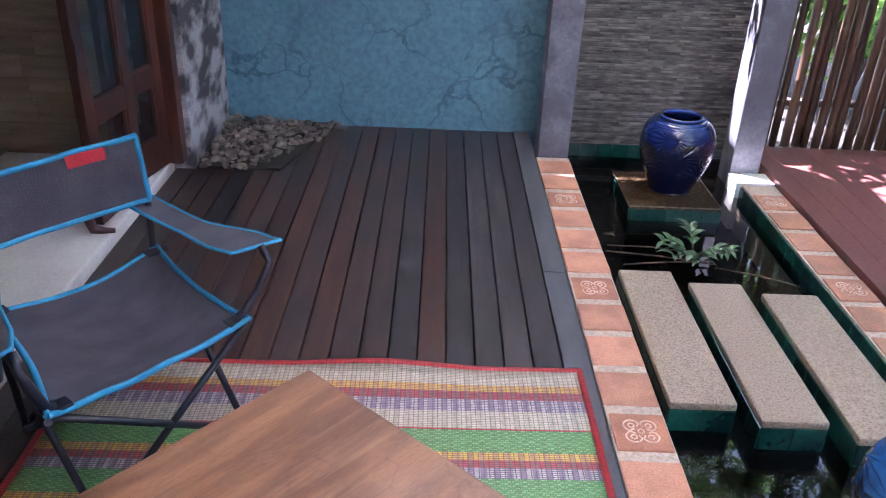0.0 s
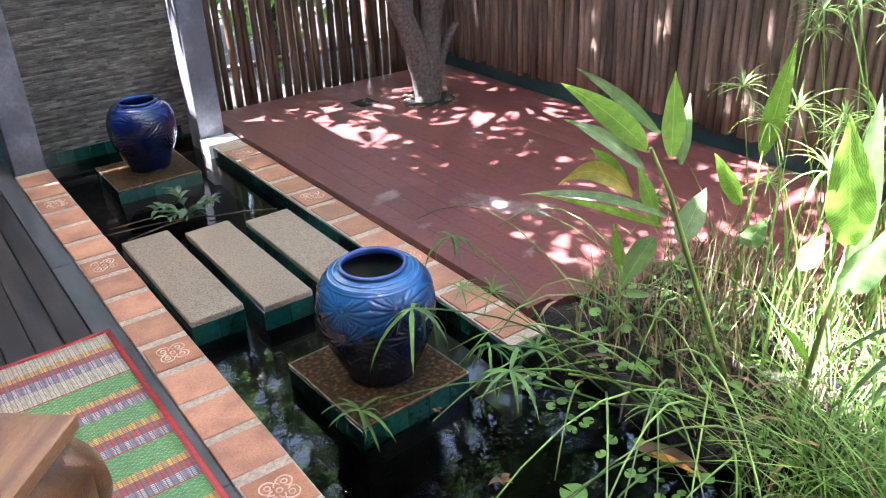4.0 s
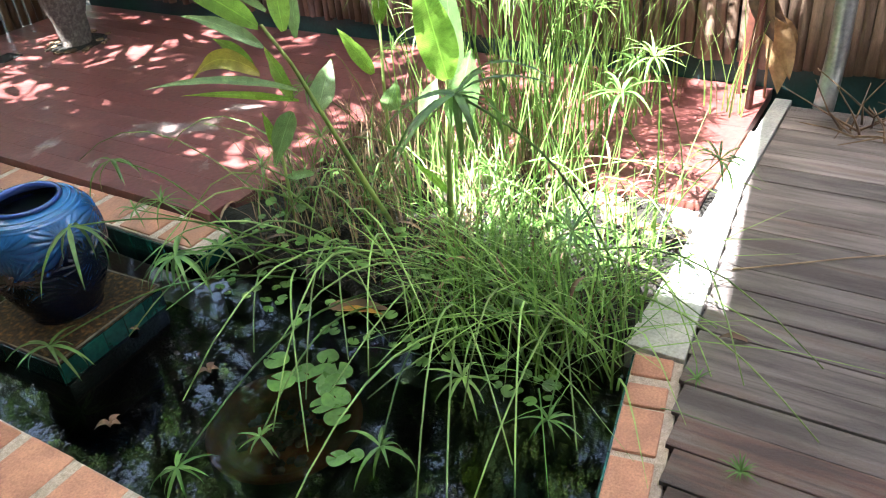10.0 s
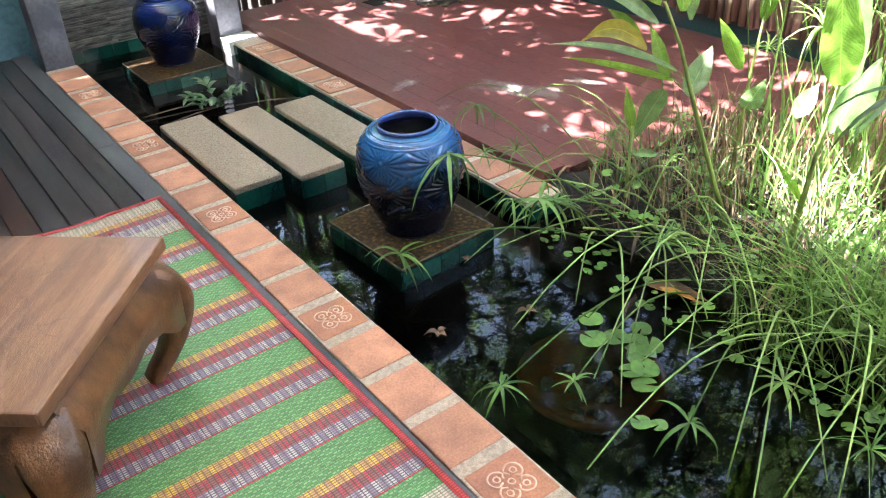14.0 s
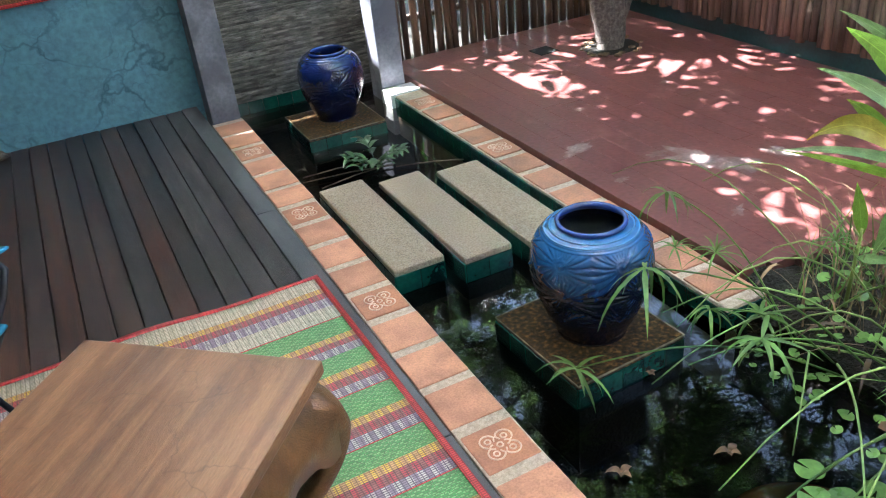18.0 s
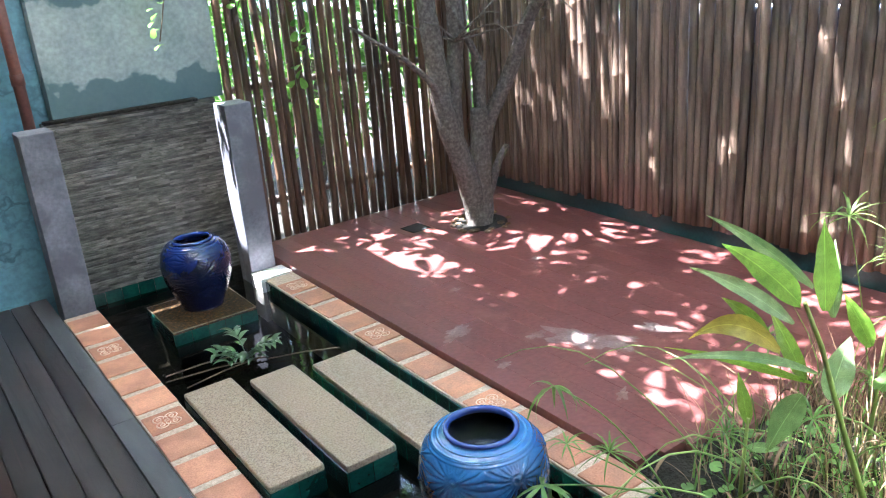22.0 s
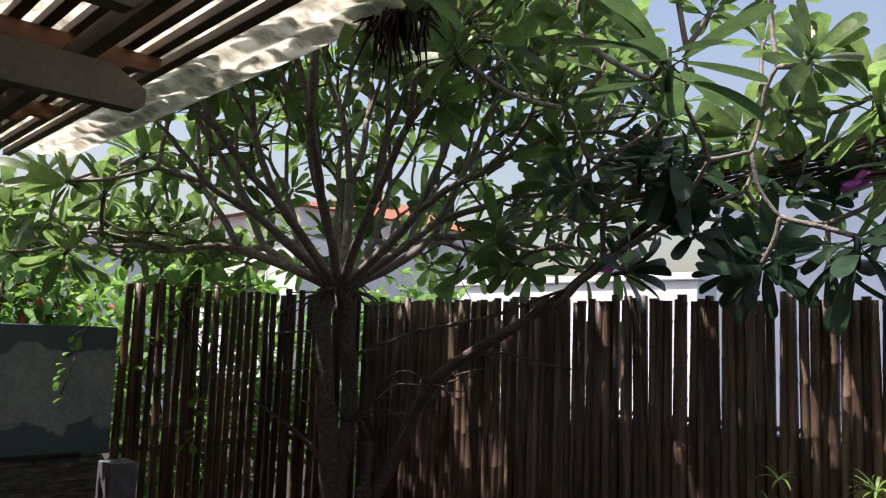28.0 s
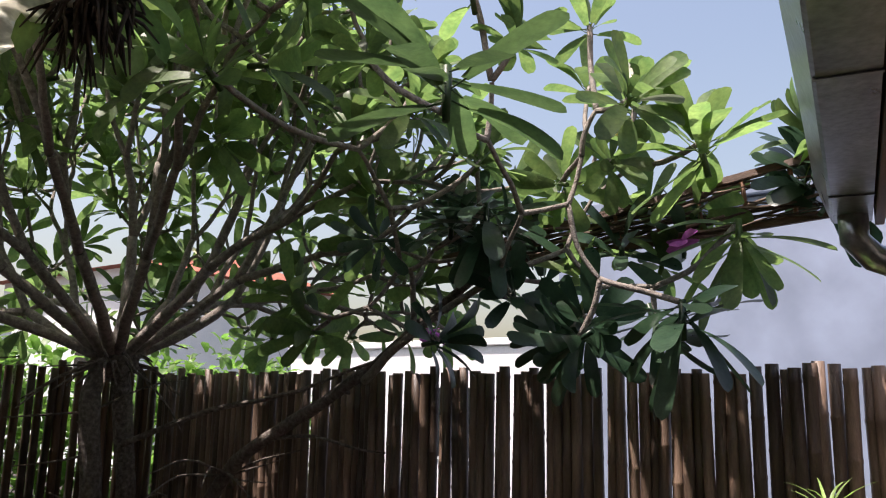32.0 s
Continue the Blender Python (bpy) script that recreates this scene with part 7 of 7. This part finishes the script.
# sedges at known places: base, turn, size, model
spots = [((1.12, -2.7, -0.1), 150, 0.7, 0), ((1.18, -3.95, -0.1), 215, 0.8, 1), ((1.3, -3.2, -0.1), 192, 0.7, 2), ((1.2, -2.6, -0.1), 135, 0.8, 6), ((1.35, -4.1, -0.05), 270, 0.7, 0), ((1.55, -4.1, -0.05), 260, 0.9, 1)]
used = set()
for (x, y, z), a, s, k in spots:
    if k not in used:
        models[k].matrix_basis = pose(x, y, z, 0, 0, a) @ Matrix.Scale(s, 4)
        used.add(k)
    else:
        copy_thing(models[k], pose(x, y, z, 0, 0, a) @ Matrix.Scale(s, 4))
for k in (3, 4, 5):
    models[k].matrix_basis = pose(2.0 + 0.2 * k - 0.6, -3.5, -0.03, 0, 0, 40 * k)
for i in range(12):
    x, y = grng.uniform(1.35, 2.2), grng.uniform(-4.1, -2.55)
    copy_thing(models[grng.choice((0, 0, 1, 6, 3))], pose(x, y, -0.04, 0, 0, grng.uniform(0, 360)) @ Matrix.Scale(grng.uniform(0.7, 1.1), 4))
for i in range(62):
    x, y = grng.uniform(1.75, 2.85), grng.uniform(-4.12, -2.9)
    if x > 2.25:
        x, y = grng.uniform(2.25, 3.05), grng.uniform(-3.70, -2.9)
    elif x > 1.76 and y < -3.72:
        y += 0.5
    copy_thing(models[grng.choice((3, 4, 4, 5, 5))], pose(x, y, -0.02 if x < 2.25 else 0.03, 0, 0, grng.uniform(0, 360)) @ Matrix.Scale(grng.uniform(0.62, 0.95), 4))



def leaning_sedge(base, head, rays, ray_len, width, mtl, hang, seed, label="umbrella sedge leaning over the dark water"):
    """A sedge whose stem runs from base to head, where narrow bracts spread and hang."""
    r_ = random.Random(seed)
    o = Vector(base)
    g = thing("umbrella_sedge", label, "sedge", base, group="umbrella sedges")
    e = Vector(head) - o
    b1 = bmesh.new()
    pts = [e * u + Vector((0, 0, min(0.16 * e.length, 0.12) * math.sin(math.pi * u))) for u in np.linspace(0, 1, 10)]
    tube(b1, pts, [0.0042 - 0.0018 * i / 9 for i in range(10)], 5)
    part("stem", b1, mtl, g)
    for k in range(rays):
        a = k * 2.399 + r_.uniform(-0.3, 0.3)
        el = r_.uniform(-0.7, 0.5) - 0.7 * hang
        d = Vector((math.cos(a) * math.cos(el), math.sin(a) * math.cos(el), math.sin(el)))
        b1 = bmesh.new()
        leaf(b1, e, e + d * ray_len * r_.uniform(0.7, 1.1), width, droop=r_.uniform(0.05, 0.25), fold=0.3, shape="strap", seg=5)
        part("bract", b1, mtl, g)


for k, (base, head, n_, L_, w, mt, hang) in enumerate((
        ((1.12, -3.55, -0.1), (0.51, -3.75, 0.0), 11, 0.11, 0.011, M_SEDGE, 0.3), ((1.14, -3.7, -0.1), (0.81, -3.83, 0.03), 10, 0.12, 0.011, M_SEDGE_PALE, 0.2), ((1.2, -3.25, -0.1), (0.17, -3.36, 0.06), 10, 0.10, 0.010, M_SEDGE, 0.5),
        ((1.12, -3.3, -0.1), (0.39, -3.43, 0.0), 9, 0.075, 0.009, M_SEDGE_PALE, 0.3), ((1.2, -4.0, -0.1), (0.80, -4.1, -0.01), 14, 0.09, 0.007, M_SEDGE, 0.1), ((1.35, -3.75, -0.08), (1.22, -3.72, 0.05), 16, 0.12, 0.007, M_SEDGE, 0.1),
        ((1.15, -3.0, -0.1), (0.34, -2.60, 0.06), 11, 0.13, 0.013, M_SEDGE, 0.4), ((1.16, -3.3, -0.1), (0.50, -3.15, 0.45), 12, 0.15, 0.012, M_SEDGE, 0.7), ((1.2, -3.05, -0.1), (0.46, -2.76, 0.47), 9, 0.18, 0.014, M_SEDGE, 0.8), ((1.16, -2.9, -0.1), (0.84, -2.64, 0.11), 12, 0.13, 0.011, M_SEDGE, 0.6),
        ((1.5, -4.05, -0.05), (0.47, -4.10, 1.06), 14, 0.16, 0.014, M_SEDGE, 0.35), ((1.14, -2.75, -0.1), (0.98, -2.25, 0.34), 8, 0.15, 0.013, M_SEDGE, 0.9), ((1.5, -3.9, -0.06), (1.55, -4.0, 0.62), 14, 0.13, 0.012, M_SEDGE, 0.2),
        ((1.16, -2.75, -0.1), (0.98, -2.72, 0.08), 12, 0.13, 0.012, M_SEDGE, 0.5))):
    leaning_sedge(base, head, n_, L_ * 1.08, w * 1.3, mt, hang, 70 + k)
# tall papyrus before the fence
for k, (base, head, n_, L_) in enumerate((((2.10, -3.45, -0.03), (2.0, -3.60, 1.66), 20, 0.16), ((2.15, -3.50, -0.03), (2.0, -3.62, 1.51), 22, 0.20), ((2.15, -3.50, -0.03), (2.0, -3.42, 1.36), 16, 0.13), ((2.18, -3.52, -0.03), (2.0, -3.27, 1.36), 14, 0.13), ((2.12, -3.48, -0.03), (2.0, -3.35, 1.19), 14, 0.12), ((2.2, -3.35, -0.03), (2.0, -2.94, 1.35), 9, 0.12))):
    leaning_sedge(base, head, n_, L_, 0.013, M_SEDGE_PALE, -0.5, 120 + k, "tall papyrus stem with a bright spray before the fence")

# arching long stems over the water
clump = thing("sedge_clump", "clump of long arching sedge stems leaning over the water", "sedge", (1.4, -3.3, -0.08))
for i in range(64):
    x, y = grng.uniform(-0.3, 0.5), grng.uniform(-0.75, 0.7)
    a = grng.gauss(math.pi + 0.3, 0.8)
    L_ = min(grng.uniform(0.35, 1.15), (x + 1.25) / max(0.1, -math.cos(a)))
    hh = grng.uniform(0.06, 0.40)
    b0 = bmesh.new()
    tube(b0, [(x + math.cos(a) * L_ * u, y + math.sin(a) * L_ * u, hh * math.sin(u * math.pi * 0.85) + 0.02) for u in np.linspace(0, 1, 8)], [0.0046 - 0.0026 * k / 7 for k in range(8)], 5)
    part("stem", b0, M_CULM, clump)


def tuft(name, count, mtl, label, hmin, hmax, wid, x0, x1, y0, y1, spread, seed):
    r_ = random.Random(seed)
    b1 = bmesh.new()
    for k in range(count):
        x, y = r_.uniform(x0, x1), r_.uniform(y0, y1)
        dens = noise.noise(Vector((x * 3.5, y * 3.5, seed)))
        if dens < -0.25 and r_.random() < 0.7 or 1.76 < x < 2.76 and y < -3.72:
            continue
        h = r_.uniform(hmin, hmax) * (1 + 0.5 * dens)
        a = r_.uniform(0, 6.283)
        out = h * r_.uniform(0.1, spread)
        d, s_ = Vector((math.cos(a), math.sin(a), 0)), Vector((-math.sin(a), math.cos(a), 0))
        prev = None
        for i in range(5):
            u = i / 4
            c = Vector((x, y, (-0.03 if x < 2.25 else 0.03) - 0.1 * max(0, 1.14 - x) / 0.1)) + d * (out * u ** 1.7) + Vector((0, 0, h * (u - 0.35 * (out / h) * u * u)))
            w = wid * (1 - u) ** 0.7 * 0.5 + 0.0004
            cur = (b1.verts.new(c - s_ * w), b1.verts.new(c + s_ * w))
            if prev:
                b1.faces.new((prev[0], prev[1], cur[1], cur[0])).smooth = True
            prev = cur
    return tagged(part(name, b1, mtl), label, "grass", kind="stuff")


tuft("bed_grass", 400, M_SEDGE, "tangled green grass filling the bed", 0.14, 0.44, 0.0085, 1.25, 2.25, -4.15, -2.55, 1.2, 3)
tuft("fine_grass", 420, M_SEDGE_PALE, "fine pale sedge blades in the sun", 0.3, 0.85, 0.0085, 1.5, 2.9, -4.13, -3.0, 0.45, 5)
# paler blades: sunlight on this corner is put into their colour
tuft("hanging_grass", 240, M_SEDGE_PALE, "long bright blades hanging over the pond corner", 0.25, 0.6, 0.008, 1.0, 1.45, -4.2, -3.5, 1.5, 21)
tuft("edge_grass", 330, M_SEDGE, "fresh grass hanging over the water edge", 0.12, 0.42, 0.0068, 0.98, 1.4, -4.18, -3.45, 1.3, 13)
tuft("dry_grass", 520, M_STRAW, "dry straw and withered blades among the grass", 0.05, 0.30, 0.007, 1.14, 2.2, -4.1, -2.56, 1.6, 9)
tuft("dry_stalks", 520, M_REED, "upright withered brown stalks among the ginger", 0.12, 0.46, 0.006, 1.24, 2.1, -3.5, -2.56, 0.5, 17)
b0 = bmesh.new()
for k in range(110):
    p = Vector((grng.uniform(1.12, 2.1), grng.uniform(-4.05, -2.55), grng.uniform(0.0, 0.16)))
    d = Vector((grng.gauss(0, 1), grng.gauss(0, 1), grng.gauss(0, 0.4))).normalized()
    leaf(b0, p, p + d * grng.uniform(0.08, 0.2), grng.uniform(0.006, 0.018), droop=0.25, shape="lance", seg=5, fold=0.6)
tagged(part("withered_leaves", b0, M_STRAW), "curled withered brown leaves in the bed", "dead leaves", kind="stuff")

# round floating and creeping leaves
def disc(bm, c, r, tilt, a0, notch=0.25, n_=14):
    cv = bm.verts.new(c)
    ring = []
    for i in range(n_ + 1):
        a = a0 + notch + (2 * math.pi - 2 * notch) * i / n_
        ring.append(bm.verts.new(Vector(c) + Vector((math.cos(a) * r, math.sin(a) * r, tilt * r * math.sin(a - a0) + 0.06 * r * math.cos(3 * a)))))
    for i in range(n_):
        bm.faces.new((cv, ring[i], ring[i + 1])).smooth = True


pads = [(0.65, -3.26, 0.045), (0.72, -3.18, 0.042), (0.71, -3.30, 0.040), (0.735, -3.36, 0.044), (0.76, -3.40, 0.046), (0.70, -3.42, 0.047), (0.66, -3.47, 0.045), (0.62, -3.45, 0.038), (0.60, -3.52, 0.040), (0.80, -3.33, 0.035), (0.47, -3.62, 0.030), (0.50, -3.66, 0.026)]
for i, (x, y, r) in enumerate(pads):
    b1 = bmesh.new()
    disc(b1, (0, 0, 0), r, grng.uniform(-0.12, 0.12), grng.uniform(0, 6.28), 0.18, 22)
    p = tagged(part("lily_pad", b1, M_PAD), "notched green lily pad floating on the pond", "lily pad", "lily pads on the pond")
    p.matrix_basis = pose(x, y, WATER + 0.004 + 0.001 * i)
b0 = bmesh.new()
for k in range(280):
    x, y = grng.uniform(0.90, 1.8), grng.uniform(-4.05, -2.65)
    z = WATER + 0.006 if x < 1.1 else grng.uniform(0.0, 0.12)
    disc(b0, (x, y, z), grng.uniform(0.012, 0.024), grng.uniform(-0.4, 0.4), grng.uniform(0, 6.28), 0.15, 10)
tagged(part("pennywort", b0, M_PAD), "small round pennywort leaves at the water edge", "pennywort", kind="stuff")
for x, y, n_, lb in ((0.831, -4.597, 22, "fresh green sedge sprig fallen on the walkway planks"), (1.106, -4.41, 14, "small green sedge sprig lying by the kerb")):
    b1 = bmesh.new()
    for k in range(n_):
        a, L_ = k * 2.399, grng.uniform(0.03, 0.065)
        leaf(b1, (0, 0, 0), (math.cos(a) * L_, math.sin(a) * L_, grng.uniform(0.0, 0.035)), 0.006, droop=0.1, shape="strap", seg=4)
    tagged(part("sedge_sprig", b1, M_SEDGE), lb, "sprig").matrix_basis = pose(x, y, 0.008)
b1 = bmesh.new()
leaf(b1, (-0.04, 0, 0), (0.045, 0.008, 0.01), 0.03, droop=0.15, shape="lance", seg=6)
tagged(part("dead_leaf", b1, M_DEAD), "curled dry leaf lying on the walkway planks", "dead leaf").matrix_basis = pose(1.317, -4.453, 0.008, 0, 0, 100)
b1 = bmesh.new()
tube(b1, [(0, 0, 0.012), (0.10, -0.16, 0.016), (0.22, -0.32, 0.010), (0.30, -0.46, 0.012)], [0.003, 0.003, 0.0025, 0.002], 5)
tagged(part("fallen_stem", b1, M_REED), "thin dry stem lying across the walkway planks", "stem").matrix_basis = pose(1.66, -4.36, 0.0)
b1 = bmesh.new()
box(b1, (-0.017, -0.017, 0), (0.017, 0.017, 1.30), 0.004)
tagged(part("slim_post", b1, M_PIPE), "slim oxblood painted post before the fence", "post").matrix_basis = pose(3.06, -4.01, -0.02, 4.5, 0, 0)
b1 = bmesh.new()
leaf(b1, (0, 0, 0.40), (0.02, -0.05, 0.07), 0.15, up=Vector((1, 0, 0)), droop=0.12, fold=0.5, shape="lance", seg=9)
leaf(b1, (0, 0.01, 0.38), (-0.03, -0.10, 0.16), 0.10, up=Vector((1, 0, 0)), droop=0.15, fold=0.6, shape="lance", seg=9)
tube(b1, [(0, 0, 0), (0.01, 0.01, 0.2), (0, 0, 0.41)], 0.006, 6)
tagged(part("dry_leaf_stalk", b1, M_DRYLEAF), "large tan dried leaf on a stalk by the fence", "dead leaf").matrix_basis = pose(3.03, -4.14, 0.0)
for x, y, s, mt, lb in ((0.58, -3.02, 0.05, M_DEAD, "curled brown dead leaf floating on the pond"), (0.27, -2.92, 0.05, M_DEAD, "curled brown dead leaf floating on the pond"), (0.62, -2.62, 0.03, M_DEAD, "small dead leaf floating on the pond"), (1.05, -3.26, 0.16, M_ORANGE, "large orange withered leaf at the water edge")):
    b1 = bmesh.new()
    if s > 0.1:
        leaf(b1, (0, 0.10, 0), (0.01, -0.12, 0.004), 0.075, droop=0.05, shape="lance", seg=10, fold=0.1)
        leaf(b1, (-0.022, 0.06, 0.006), (-0.030, -0.11, 0.012), 0.034, droop=0.06, shape="lance", seg=10, fold=0.2, mi=1)
    else:
        for a in (0.2, 1.5, 2.6, 4.0, 5.2):
            leaf(b1, (0, 0, 0), (s * (0.6 + 0.4 * math.sin(a * 3)) * math.cos(a), s * (0.6 + 0.4 * math.sin(a * 3)) * math.sin(a), 0.01), s * 0.5, droop=0.3, shape="lance", seg=5)
    dl = tagged(part("dead_leaf", b1, [M_DEAD, mt]), lb, "dead leaf", "leaves on the pond")
    dl.matrix_basis = pose(x, y, WATER + 0.008, 0, 0, grng.uniform(-20, 20))
b1 = bmesh.new()
lathe(b1, [(0.001, 0.0), (0.16, 0.0), (0.21, 0.10), (0.235, 0.13), (0.215, 0.135), (0.19, 0.11), (0.15, 0.03), (0.001, 0.03)], 36)
bowl = tagged(part("sunken_bowl", b1, M_BOWL), "terracotta planter bowl standing under the water", "bowl")
bowl.matrix_basis = pose(0.54, -3.36, -0.265)
b1 = bmesh.new()
for k in range(60):
    a, r = grng.uniform(0, 6.28), grng.uniform(0, 0.15)
    bmesh.ops.create_icosphere(b1, subdivisions=1, radius=grng.uniform(0.012, 0.026), matrix=pose(0.54 + r * math.cos(a), -3.36 + r * math.sin(a), -0.22) @ Matrix.Diagonal((1.2, 1, 0.6, 1)))
tagged(part("bowl_pebbles", b1, M_PEBBLE), "brown pebbles in the sunken bowl", "pebbles", kind="stuff")
b1 = bmesh.new()
box(b1, (0.38, -3.56, -0.555), (0.70, -3.16, -0.267), 0.02)
tagged(part("bowl_block", b1, M_MUD), "dark block carrying the sunken bowl", "block")

# leafy cutting between plinth and stones, with long reeds
cut = thing("water_plant", "leafy green cutting floating in the dark pond", "plant", (0.55, -0.45, WATER))
for k in range(7):
    a = grng.uniform(0, 6.28)
    b1 = bmesh.new()
    e = Vector((math.cos(a) * 0.15, math.sin(a) * 0.14, grng.uniform(0.03, 0.10)))
    tube(b1, [(0, 0, 0), e * 0.5 + Vector((0, 0, 0.03)), e], 0.003, 5)
    for u in (0.35, 0.55, 0.75, 0.95):
        for sgn in (-1, 1):
            c = e * u + Vector((0, 0, 0.03 * math.sin(u * 3)))
            an = a + sgn * grng.uniform(0.6, 1.2)
            leaf(b1, c, c + Vector((math.cos(an) * 0.085, math.sin(an) * 0.085, grng.uniform(0.0, 0.035))), 0.03, droop=0.15, shape="lance", seg=5)
    part("sprig", b1, M_CUTTING, cut)
b1 = bmesh.new()
for x0, y0, x1, y1 in ((0.14, -0.42, 0.62, -0.52), (0.16, -0.36, 0.55, -0.40), (0.62, -0.55, 0.95, -0.70), (0.20, -0.55, 0.6, -0.50)):
    tube(b1, [(x0, y0, WATER + 0.012), ((x0 + x1) / 2, (y0 + y1) / 2, WATER + 0.02), (x1, y1, WATER + 0.012)], 0.0035, 5)
tagged(part("floating_reeds", b1, M_STRAW), "thin reeds floating on the dark water", "reeds", kind="stuff")

# climbing vines on the fence, dry branches at the walkway end
def creeper(label, pts, n_, mtl, size, seed):
    r_ = random.Random(seed)
    c = thing("creeper", label, "creeper", pts[0])
    o = Vector(pts[0])
    b1 = bmesh.new()
    tube(b1, [Vector(p) - o for p in pts], 0.004, 5)
    part("vine", b1, M_VINE, c)
    for k in range(n_):
        u = r_.random() * (len(pts) - 1)
        i = min(int(u), len(pts) - 2)
        p = Vector(pts[i]).lerp(Vector(pts[i + 1]), u - i) - o + Vector((r_.uniform(-0.05, 0.0), r_.uniform(-0.07, 0.07), r_.uniform(-0.05, 0.05)))
        b1 = bmesh.new()
        leaf(b1, p, p + Vector((r_.uniform(-0.05, 0), r_.uniform(-0.05, 0.05), r_.uniform(-0.07, 0.02))), size, droop=0.1, seg=4)
        part("leaf", b1, mtl, c)


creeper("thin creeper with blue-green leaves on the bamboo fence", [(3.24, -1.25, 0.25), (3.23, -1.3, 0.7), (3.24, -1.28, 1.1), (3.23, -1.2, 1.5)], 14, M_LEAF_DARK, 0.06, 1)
creeper("leafy creeper climbing the dark bamboo fence", [(1.6, 0.84, 0.9), (1.75, 0.83, 1.3), (1.7, 0.84, 1.7), (1.5, 0.84, 2.0)], 26, M_BUSH, 0.05, 2)
creeper("creeper hanging over the grey wall top", [(0.9, 0.69, 1.84), (0.84, 0.685, 1.70), (0.80, 0.685, 1.55), (0.76, 0.685, 1.42)], 14, M_BUSH, 0.035, 3)
creeper("leafy creeper along the fence corner", [(1.3, 0.86, 1.5), (1.45, 0.84, 1.85), (1.7, 0.82, 2.1), (2.1, 0.80, 2.15)], 30, M_BUSH, 0.05, 4)
b1 = bmesh.new()
for k in range(46):
    p = Vector((grng.uniform(2.75, 3.05), grng.uniform(-4.95, -4.5), 0.02))
    d = Vector((grng.gauss(0, 0.5), grng.gauss(0, 0.5), grng.uniform(0.1, 0.8)))
    tube(b1, [p, p + d * 0.15 + noise.noise_vector(p * 9) * 0.05, p + d * 0.35 + noise.noise_vector(p * 5) * 0.1], [0.006, 0.004, 0.002], 4)
tagged(part("dry_branches", b1, M_STRAW), "heap of bare dry twigs at the walkway end", "twigs", kind="stuff")
b1 = bmesh.new()
tube(b1, [(2.90, -4.10, -0.1), (2.895, -4.11, 0.6), (2.90, -4.12, 1.5)], 0.017, 10)
tagged(part("garden_stake", b1, M_PIPE), "red-brown painted stake standing at the bed corner", "stake")

b1 = bmesh.new()
leaf(b1, (2.93, -4.08, 0.66), (2.96, -4.16, 0.34), 0.11, up=Vector((-1, 0.2, 0.2)), droop=0.12, shape="lance", seg=9, fold=0.6)
leaf(b1, (2.93, -4.08, 0.64), (2.99, -4.20, 0.42), 0.06, up=Vector((-1, 0.2, 0.2)), droop=0.2, shape="lance", seg=9, fold=0.7)
tagged(part("dried_leaf", b1, M_STRAW), "large dried brown leaf hanging on the stake", "dead leaf")
